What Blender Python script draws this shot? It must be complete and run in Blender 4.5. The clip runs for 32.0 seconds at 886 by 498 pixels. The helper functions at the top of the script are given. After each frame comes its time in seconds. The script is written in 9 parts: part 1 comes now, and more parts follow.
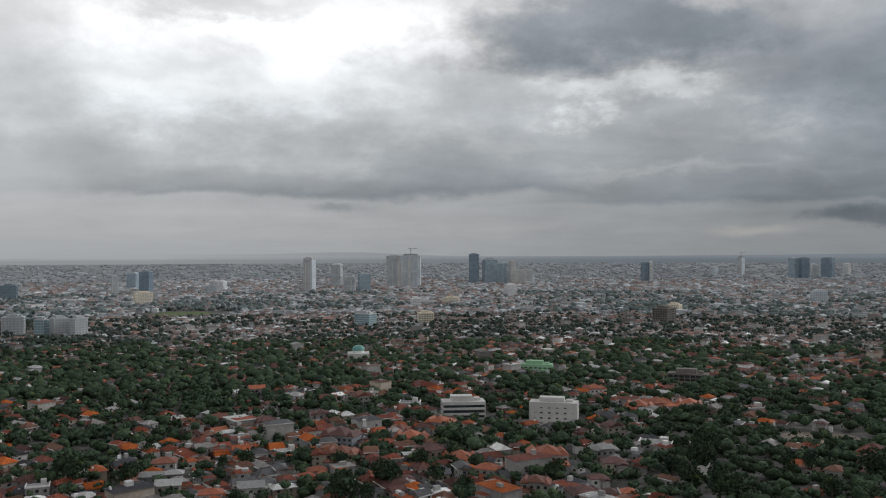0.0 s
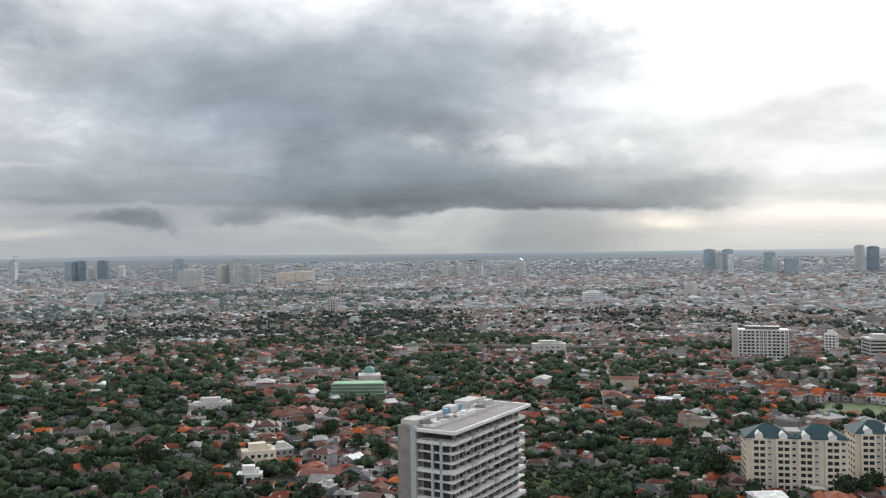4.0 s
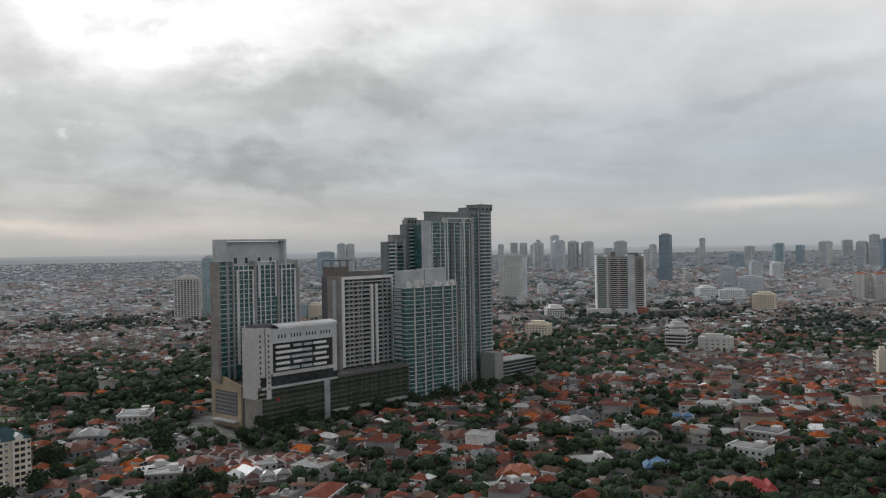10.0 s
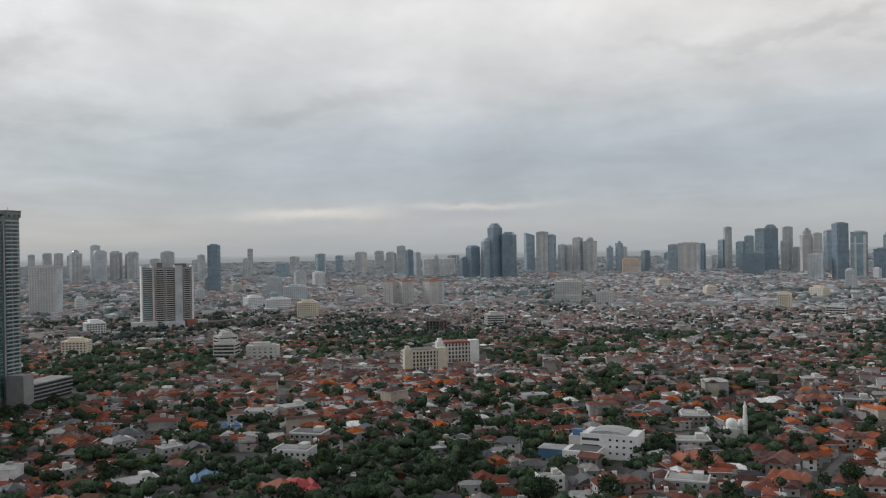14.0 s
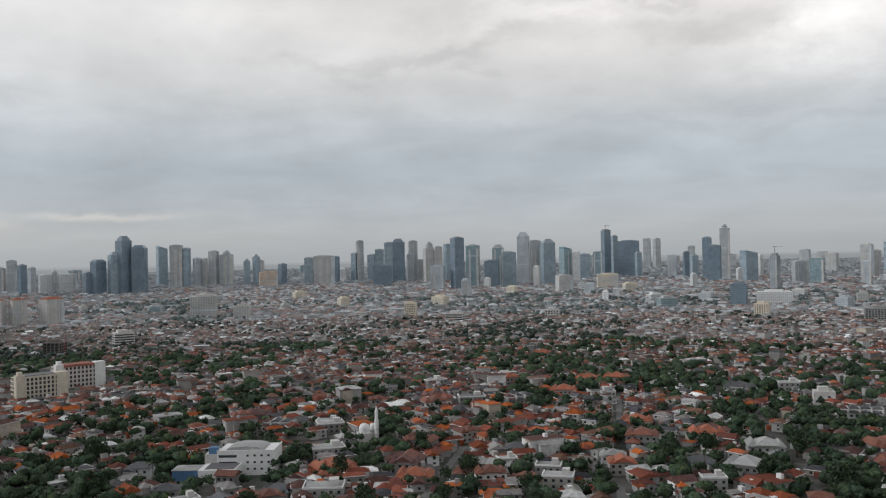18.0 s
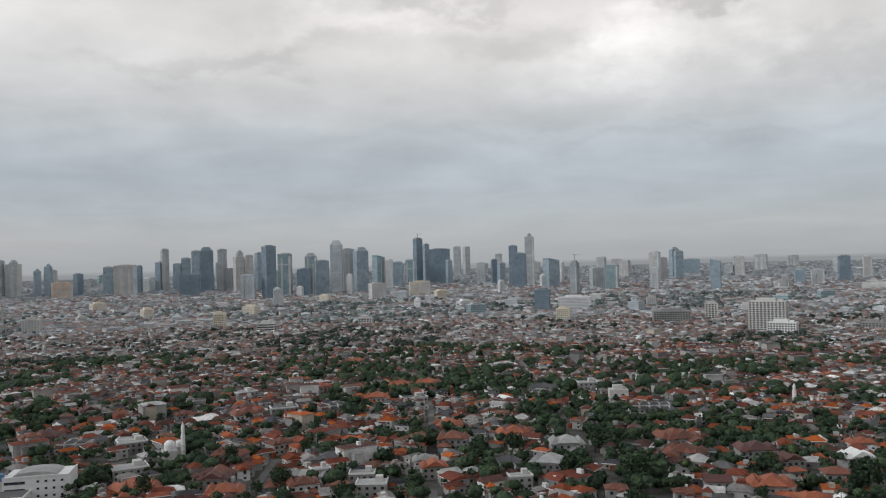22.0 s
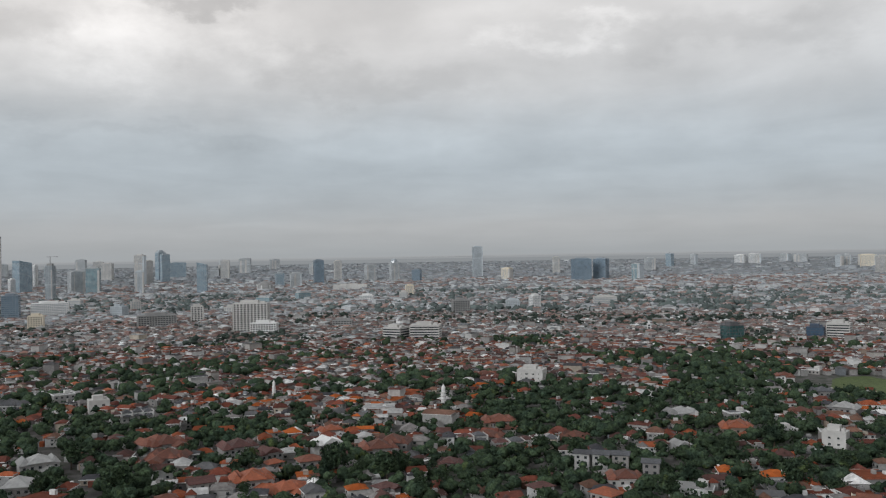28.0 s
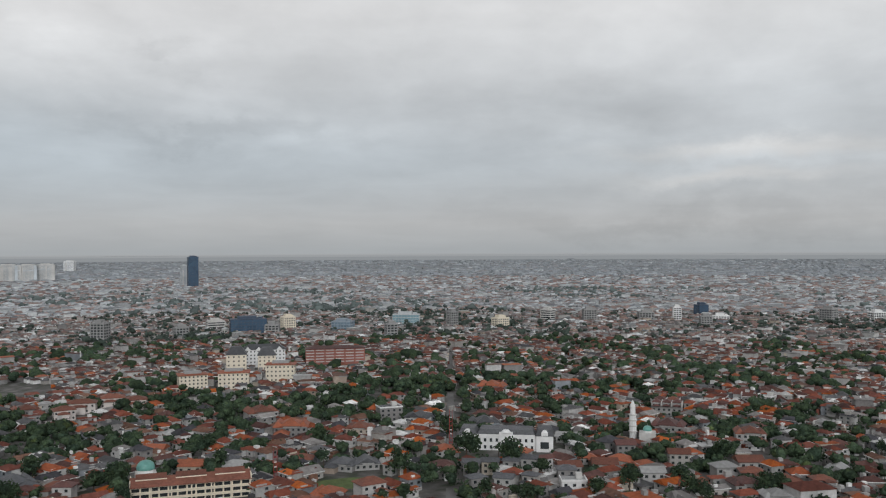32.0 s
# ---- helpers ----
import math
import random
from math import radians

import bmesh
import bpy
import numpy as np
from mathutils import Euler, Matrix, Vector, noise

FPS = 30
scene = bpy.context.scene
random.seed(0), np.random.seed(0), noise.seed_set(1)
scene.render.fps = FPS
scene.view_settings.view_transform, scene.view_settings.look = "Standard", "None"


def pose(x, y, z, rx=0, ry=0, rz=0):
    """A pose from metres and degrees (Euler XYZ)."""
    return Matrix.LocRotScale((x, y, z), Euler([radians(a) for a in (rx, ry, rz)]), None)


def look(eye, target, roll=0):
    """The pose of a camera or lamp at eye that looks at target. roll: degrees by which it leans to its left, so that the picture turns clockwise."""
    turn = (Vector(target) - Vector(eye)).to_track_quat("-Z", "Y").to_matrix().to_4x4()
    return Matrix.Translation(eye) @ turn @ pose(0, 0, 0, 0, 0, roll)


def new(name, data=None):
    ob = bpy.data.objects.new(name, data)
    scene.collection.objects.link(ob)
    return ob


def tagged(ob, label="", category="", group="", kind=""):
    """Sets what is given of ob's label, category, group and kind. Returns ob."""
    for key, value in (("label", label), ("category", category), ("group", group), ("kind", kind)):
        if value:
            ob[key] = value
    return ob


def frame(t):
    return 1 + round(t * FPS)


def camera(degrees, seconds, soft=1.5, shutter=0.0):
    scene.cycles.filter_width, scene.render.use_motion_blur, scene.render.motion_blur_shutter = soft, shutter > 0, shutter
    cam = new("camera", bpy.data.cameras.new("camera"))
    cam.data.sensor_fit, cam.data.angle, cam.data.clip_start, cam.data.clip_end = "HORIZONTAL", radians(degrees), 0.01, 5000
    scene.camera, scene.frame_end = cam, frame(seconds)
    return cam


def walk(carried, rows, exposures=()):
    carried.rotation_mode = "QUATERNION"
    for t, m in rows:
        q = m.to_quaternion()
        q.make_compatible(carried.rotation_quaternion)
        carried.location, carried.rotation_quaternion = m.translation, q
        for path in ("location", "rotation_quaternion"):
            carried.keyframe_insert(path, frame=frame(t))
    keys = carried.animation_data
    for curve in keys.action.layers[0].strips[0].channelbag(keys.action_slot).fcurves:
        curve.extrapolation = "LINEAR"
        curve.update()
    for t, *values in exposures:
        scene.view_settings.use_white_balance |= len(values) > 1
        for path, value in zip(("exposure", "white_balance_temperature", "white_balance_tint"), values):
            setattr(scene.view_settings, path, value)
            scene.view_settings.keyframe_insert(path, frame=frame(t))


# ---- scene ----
# ---- camera: turns on one spot high over the city ----
cam = camera(54.66, 32.0, 1.2)
EYE = (0.0, 0.0, 120.0)
TURN = [
    (0.0, 2.75, 0.29, 0.17),
    (0.5, -2.30, 0.32, 0.22),
    (1.0, -7.89, 0.33, 0.31),
    (1.5, -13.74, 0.35, 0.45),
    (2.0, -19.82, 0.31, 0.51),
    (2.5, -25.98, 0.29, 0.55),
    (3.0, -32.01, 0.23, 0.62),
    (3.5, -37.56, 0.17, 0.73),
    (5.5, -59.34, -0.06, 0.83),
    (6.0, -64.63, -0.11, 0.90),
    (6.5, -69.68, -0.16, 0.91),
    (7.0, -74.73, -0.18, 0.91),
    (7.5, -79.83, -0.20, 0.94),
    (8.0, -83.88, -0.20, 0.94),
    (8.5, -87.70, -0.19, 0.95),
    (9.0, -91.57, -0.19, 0.93),
    (9.5, -95.36, -0.19, 0.91),
    (10.0, -99.19, -0.17, 1.02),
    (10.5, -102.97, -0.17, 0.95),
    (11.0, -106.85, -0.16, 0.97),
    (11.5, -111.24, -0.16, 1.00),
    (12.0, -115.56, -0.13, 0.95),
    (12.5, -119.54, -0.13, 0.94),
    (13.0, -122.42, -0.07, 0.93),
    (13.5, -125.69, -0.02, 0.94),
    (14.0, -128.71, 0.02, 0.95),
    (14.5, -131.74, 0.08, 0.98),
    (16.5, -143.51, 0.30, 1.07),
    (17.0, -146.69, 0.36, 1.12),
    (17.5, -149.78, 0.39, 1.13),
    (18.0, -152.62, 0.45, 1.24),
    (18.5, -155.43, 0.47, 1.27),
    (19.0, -157.76, 0.51, 1.32),
    (19.5, -159.25, 0.55, 1.34),
    (20.0, -159.36, 0.62, 1.33),
    (20.5, -159.26, 0.70, 1.35),
    (21.0, -160.27, 0.73, 1.37),
    (21.5, -162.86, 0.72, 1.43),
    (22.0, -165.06, 0.71, 1.47),
    (22.5, -167.01, 0.71, 1.50),
    (23.0, -168.85, 0.69, 1.46),
    (23.5, -170.87, 0.68, 1.53),
    (24.0, -171.98, 0.66, 1.51),
    (24.5, -172.22, 0.66, 1.47),
    (26.5, -181.50, 0.50, 1.34),
    (27.0, -185.93, 0.38, 1.00),
    (27.5, -191.76, 0.30, 0.97),
    (28.0, -198.40, 0.22, 0.96),
    (28.5, -204.29, 0.16, 0.92),
    (29.0, -210.97, 0.10, 0.81),
    (29.5, -220.12, 0.05, 0.72),
    (30.0, -228.90, 0.01, 0.59),
    (30.5, -235.10, 0.01, 0.53),
    (31.0, -241.38, 0.02, 0.49),
    (31.5, -247.42, 0.04, 0.35),
    (32.0, -253.54, 0.08, 0.27),
]
EXPOSURE = [(0, -0.02), (1, 0.03), (2, 0.46), (3, 0.88), (4.5, 0.64), (6, 0.30), (9, 0.06), (13, 0.05), (17, 0.08), (24, 0.02), (29, -0.04), (32, 0.0)]
walk(cam, [(t, pose(*EYE, 90 + p, r, y)) for t, y, p, r in TURN], EXPOSURE)

# ---- world: overcast evening sky with breaks ----
world = bpy.data.worlds.new("overcast_sky")
scene.world = world
world.use_nodes = True
wn, wl = world.node_tree.nodes, world.node_tree.links
wn.clear()


def plug(value, socket):
    if isinstance(value, (int, float)):
        socket.default_value = value
    else:
        wl.new(value, socket)


def wmath(op, a, b=0.0, c=None, clamp=False):
    n = wn.new("ShaderNodeMath")
    n.operation, n.use_clamp = op, clamp
    plug(a, n.inputs[0])
    plug(b, n.inputs[1])
    if c is not None:
        plug(c, n.inputs[2])
    return n.outputs[0]


direction = wn.new("ShaderNodeTexCoord").outputs["Generated"]
split = wn.new("ShaderNodeSeparateXYZ")
wl.new(direction, split.inputs[0])
dx, dy, dz = split.outputs
height = wmath("MAXIMUM", dz, 0.0)
flat = wmath("SQRT", wmath("ADD", wmath("MULTIPLY", dx, dx), wmath("MULTIPLY", dy, dy)))
elev = wmath("MULTIPLY", wmath("ARCTAN2", dz, flat), 57.29578)


def cloud_noise(lift, scale, detail, rough, dist, flatten=1.0, offset=0.0):
    """Noise on a cloud deck seen in perspective."""
    over = wmath("ADD", height, lift)
    comb = wn.new("ShaderNodeCombineXYZ")
    wl.new(wmath("DIVIDE", dx, over), comb.inputs[0])
    wl.new(wmath("DIVIDE", dy, over), comb.inputs[1])
    wl.new(wmath("MULTIPLY_ADD", elev, 0.05 * flatten, offset), comb.inputs[2])
    n = wn.new("ShaderNodeTexNoise")
    wl.new(comb.outputs[0], n.inputs["Vector"])
    n.inputs["Scale"].default_value = scale
    n.inputs["Detail"].default_value = detail
    n.inputs["Roughness"].default_value = rough
    n.inputs["Distortion"].default_value = dist
    return n.outputs[0]




def cloud_puffs(scale, tall, detail, rough, dist, offset):
    """Billows: noise round the sky, tall: how much it is pressed flat."""
    comb = wn.new("ShaderNodeCombineXYZ")
    wl.new(wmath("DIVIDE", dx, flat), comb.inputs[0])
    wl.new(wmath("DIVIDE", dy, flat), comb.inputs[1])
    wl.new(wmath("MULTIPLY_ADD", elev, tall / 57.3, offset), comb.inputs[2])
    n = wn.new("ShaderNodeTexNoise")
    wl.new(comb.outputs[0], n.inputs["Vector"])
    n.inputs["Scale"].default_value = scale
    n.inputs["Detail"].default_value = detail
    n.inputs["Roughness"].default_value = rough
    n.inputs["Distortion"].default_value = dist
    return n.outputs[0]


puffs = cloud_puffs(8.0, 1.8, 8, 0.55, 0.1, 3.3)
billow_a = cloud_puffs(6.5, 1.7, 8, 0.60, 0.0, 8.2)
billow_e = cloud_puffs(6.0, 2.0, 8, 0.60, 0.0, 12.6)
streaks = cloud_noise(0.10, 1.15, 6, 0.52, 0.35, 1.0, 2.0)
warp_a = wmath("MULTIPLY_ADD", billow_a, 26.0, -13.0)
warp_e = wmath("MULTIPLY_ADD", billow_e, 11.0, -5.5)


def bearing_off(az):
    """Degrees to the left of a bearing."""
    c, s = math.cos(radians(az)), math.sin(radians(az))
    along = wmath("ADD", wmath("MULTIPLY", dy, c), wmath("MULTIPLY", dx, -s))
    across = wmath("ADD", wmath("MULTIPLY", dy, -s), wmath("MULTIPLY", dx, -c))
    return wmath("MULTIPLY", wmath("ARCTAN2", across, along), 57.29578)


def cloud(az, half_az, el, half_el, stops, hard=1.0, ragged=1.0, tilt=0.0):
    """A cloud (stops below zero) or gap round a bearing and height, in degrees; hard: how firm its rim is."""
    da = wmath("MULTIPLY_ADD", warp_a, ragged, bearing_off(az))
    de = wmath("SUBTRACT", wmath("MULTIPLY_ADD", warp_e, ragged, elev), el)
    if tilt:
        de = wmath("MULTIPLY_ADD", da, tilt, de)
    da, de = wmath("DIVIDE", da, half_az), wmath("DIVIDE", de, half_el)
    q = wmath("ADD", wmath("MULTIPLY", da, da), wmath("MULTIPLY", de, de))
    if hard != 1.0:
        q = wmath("POWER", q, hard)
    return wmath("MULTIPLY", wmath("EXPONENT", wmath("MULTIPLY", q, -1.0)), stops)


def bank(az, half_az, el, soft, rise, stops, ragged=0.25):
    """A heavy cloud with a level base at el that thins out upwards."""
    da = wmath("DIVIDE", wmath("MULTIPLY_ADD", warp_a, 0.7, bearing_off(az)), half_az)
    da = wmath("MULTIPLY", da, da)
    side = wmath("EXPONENT", wmath("MULTIPLY", wmath("MULTIPLY", da, da), -1.0))
    de = wmath("SUBTRACT", wmath("MULTIPLY_ADD", warp_e, ragged, elev), el)
    low = wmath("DIVIDE", wmath("ADD", de, soft / 2), soft, clamp=True)
    low = wmath("MULTIPLY", wmath("MULTIPLY", low, low), wmath("SUBTRACT", 3.0, wmath("MULTIPLY", low, 2.0)))
    up = wmath("EXPONENT", wmath("DIVIDE", wmath("MAXIMUM", de, 0.0), -rise))
    return wmath("MULTIPLY", wmath("MULTIPLY", side, low), wmath("MULTIPLY", up, stops))


def total(items):
    out = items[0]
    for item in items[1:]:
        out = wmath("ADD", out, item)
    return out


base = wn.new("ShaderNodeValToRGB")
wl.new(wmath("DIVIDE", elev, 60.0, clamp=True), base.inputs[0])
stops = ((0.0, (0.385, 0.405, 0.42)), (0.03, (0.47, 0.475, 0.48)), (0.09, (0.51, 0.532, 0.55)), (0.16, (0.56, 0.585, 0.605)),
         (0.26, (0.72, 0.725, 0.73)), (0.45, (0.50, 0.505, 0.52)), (1.0, (0.44, 0.445, 0.46)))
while len(base.color_ramp.elements) < len(stops):
    base.color_ramp.elements.new(0.5)
for e, (p, col) in zip(base.color_ramp.elements, stops):
    e.position, e.color = p, (*col, 1)

# the stormy side: a torn bright gap, heavy grey decks, a shower under a level base
storm = [
    cloud(-14, 44, 9, 9, -0.40, 1.6, 0.5), cloud(-34, 20, 8, 8, -0.32, 1.6, 0.5), cloud(-30, 30, 1.5, 4.0, -0.45, 1.6, 0.2),
    cloud(14.5, 14.5, 13.4, 4.4, 1.10, 1.4), cloud(16, 6, 15.6, 1.3, -0.60, 1.5), cloud(6, 4, 12.2, 1.0, -0.25), cloud(24, 7, 9.5, 2.2, 0.45), cloud(20, 5, 12, 1.0, -0.3),
    cloud(-7, 10.5, 14.8, 2.7, -1.0, 2.0), cloud(-25, 13, 13, 4.5, -0.35, 1.5), cloud(-9.5, 4.8, 10.5, 1.0, 0.7, 1.5),
    cloud(-17, 4, 8.8, 0.7, 0.35), cloud(2, 9, 7.6, 1.0, 0.25), cloud(-14, 8, 5.4, 0.5, 0.28),
    bank(9, 16, 4.0, 0.8, 1.3, -0.75, 0.35), cloud(9, 2.6, 3.2, 0.5, -0.4, 1.5, 0.6), bank(-20, 14, 3.3, 0.5, 1.0, -0.45),
    bank(-38, 9, 3.0, 0.8, 5.0, -0.60), cloud(-22.8, 2.4, 2.2, 0.72, -0.85, 2.0, 0.4), cloud(-29.2, 2.0, 2.7, 0.55, -0.5, 2.0, 0.4),
    cloud(-33, 10, 10.5, 4.0, -0.40, 1.5), cloud(-36, 5, 7.0, 2.2, -0.45), cloud(-47.5, 4.6, 6.8, 1.5, 0.60, 1.5),
    bank(-48, 11.5, 2.5, 0.5, 2.2, -1.60), cloud(-46, 9.5, 14.0, 3.8, -0.75, 1.5), cloud(-50.5, 4.8, 0.8, 2.2, -0.60, 2.0, 0.2),
    cloud(-37, 9, 1.6, 0.9, 0.30), cloud(-60, 6, 3.4, 1.0, -0.30, 1.5, 0.5),
]
# the bright side round the hidden sun
bright = [
    cloud(-76, 20, 15.5, 5.0, 0.62, 1.6), cloud(-62, 5, 13.5, 3.5, 0.5, 1.5), cloud(-71, 4.2, 13.2, 2.4, -0.45, 1.6), cloud(-82.5, 1.8, 14.6, 1.3, -0.40, 1.5),
    cloud(-89, 7, 10.2, 2.0, -0.42, 1.6), cloud(-86, 8, 5.4, 1.2, -0.36, 1.6), cloud(-69.5, 1.6, 9.0, 0.7, 0.30), cloud(-75.8, 0.9, 7.3, 0.5, 0.40),
    cloud(-97, 3.5, 12.4, 1.4, -0.22, 1.5), cloud(-93, 5.5, 4.6, 0.8, -0.18, 1.6), cloud(-101, 14, 8.8, 1.2, 0.12),
    cloud(-121, 8, 9.5, 0.6, -0.16, 1.2, 0.5, 0.20),
]
# the pale deck over the towers
pale = [
    cloud(-140, 24, 6.5, 3.2, -0.14, 1.5), cloud(-157.5, 4.5, 15.0, 1.0, 0.22), cloud(-150, 8, 13.0, 0.8, -0.18, 1.5), cloud(-163.5, 2.2, 16.2, 0.7, -0.25, 1.5),
    cloud(-170, 6.5, 13.8, 1.6, -0.24, 1.6), cloud(-179, 7.0, 13.2, 2.2, 0.42), cloud(-183, 3.2, 16.0, 0.7, -0.32, 1.6), cloud(-190, 4.0, 11.5, 1.3, -0.15, 1.5),
    cloud(-198, 7, 11.0, 1.8, -0.20, 1.5), cloud(-206.5, 2.6, 14.4, 0.6, 0.22), cloud(-216, 8, 13.4, 1.4, -0.20, 1.5), cloud(-236, 9, 11.0, 1.8, 0.14),
    cloud(-238, 9, 7.6, 0.9, -0.15, 1.5), cloud(-236.5, 1.6, 12.8, 0.4, -0.12), cloud(-170, 60, 5.0, 2.2, -0.05), cloud(-178, 20, 8.4, 0.6, -0.10),
    cloud(-262, 9, 9.0, 1.6, -0.12), cloud(-273, 8, 5.0, 0.8, 0.16), cloud(-268, 12, 2.0, 0.8, -0.16),
]
heaped = total(storm + bright)
# the deck has less shape near the horizon and over the towers
calm = wmath("MULTIPLY_ADD", wmath("DIVIDE", elev, 7.0, clamp=True), 0.8, 0.2)
rough_side = wmath("ADD", cloud(-40, 62, 8, 30, 0.80, 2.0, 0.0), 0.70)
mottle = wmath("ADD", wmath("MULTIPLY_ADD", streaks, 0.9, -0.45), wmath("MULTIPLY_ADD", puffs, 0.8, -0.4))
mottle = wmath("MULTIPLY", wmath("MULTIPLY", mottle, calm), rough_side)
shape = total([heaped, total(pale), mottle])
light_part = wmath("POWER", 2.0, shape)


def wmix(kind, fac, a, b):
    n = wn.new("ShaderNodeMix")
    n.data_type, n.blend_type = "RGBA", kind
    for value, i in ((fac, 0), (a, 6), (b, 7)):
        if isinstance(value, (int, float)):
            n.inputs[i].default_value = value
        elif isinstance(value, tuple):
            n.inputs[i].default_value = (*value, 1)
        else:
            wl.new(value, n.inputs[i])
    return n.outputs[2]


def grey(v):
    c = wn.new("ShaderNodeCombineXYZ")
    for i in range(3):
        wl.new(v, c.inputs[i])
    return c.outputs[0]


clouds = wmix("MULTIPLY", 1.0, base.outputs[0], grey(light_part))
# heavy cloud is bluer
clouds = wmix("MIX", wmath("MULTIPLY_ADD", heaped, -0.7, -0.2, clamp=True), clouds, wmix("MULTIPLY", 1.0, clouds, (0.86, 0.98, 1.11)))
# the deck is cool low over the towers, warmer above and round the sun
clouds = wmix("MIX", cloud(-172, 90, 5.6, 3.8, 1.0, 1.8, 0.2), clouds, wmix("MULTIPLY", 1.0, clouds, (0.935, 1.0, 1.045)))
clouds = wmix("MIX", cloud(-172, 48, 14.0, 6.5, 1.0, 1.0, 0.2), clouds, wmix("MULTIPLY", 1.0, clouds, (1.04, 1.0, 0.97)))
clouds = wmix("MIX", cloud(-76, 32, 6.0, 9.0, 1.0, 1.5, 0.1), clouds, wmix("MULTIPLY", 1.0, clouds, (1.04, 1.0, 0.955)))
glow = total([cloud(-57.8, 1.9, 1.8, 0.35, 0.30, 1.0, 0.25), cloud(-70, 6.5, 1.8, 0.4, 0.28, 1.0, 0.25), cloud(-120.3, 4.4, 2.4, 0.38, 0.24, 1.0, 0.2),
              cloud(-131, 4.6, 2.95, 0.22, 0.20, 1.0, 0.2), cloud(-17.5, 2.2, 1.2, 0.3, 0.12, 1.0, 0.25), cloud(-80, 14, 1.3, 0.6, 0.14, 1.0, 0.2),
              cloud(-274, 8, 6.2, 0.5, 0.14, 1.0, 0.3), cloud(-272, 6, 4.4, 0.4, 0.10, 1.0, 0.3), cloud(-107, 9, 1.2, 0.8, 0.06, 1.0, 0.2)])
clouds = wmix("ADD", glow, clouds, (0.80, 0.62, 0.45))
sky = wn.new("ShaderNodeTexSky")
sky.sky_type, sky.sun_disc = "NISHITA", False
sky.sun_elevation, sky.sun_rotation = radians(25), radians(62)
clear = wmix("MULTIPLY", 1.0, sky.outputs[0], (0.035, 0.045, 0.06))
mixed = wmix("MIX", 0.04, clouds, clear)
back = wn.new("ShaderNodeBackground")
wl.new(mixed, back.inputs[0])
back.inputs[1].default_value = 1.0
wl.new(back.outputs[0], wn.new("ShaderNodeOutputWorld").inputs[0])

lamp = bpy.data.lights.new("sun", "SUN")
lamp.energy, lamp.angle, lamp.color = 1.38, radians(25), (0.97, 0.985, 1.0)
sun = new("sun", lamp)
sun.matrix_basis = look((0, 0, 900), (-800, -425, 477))


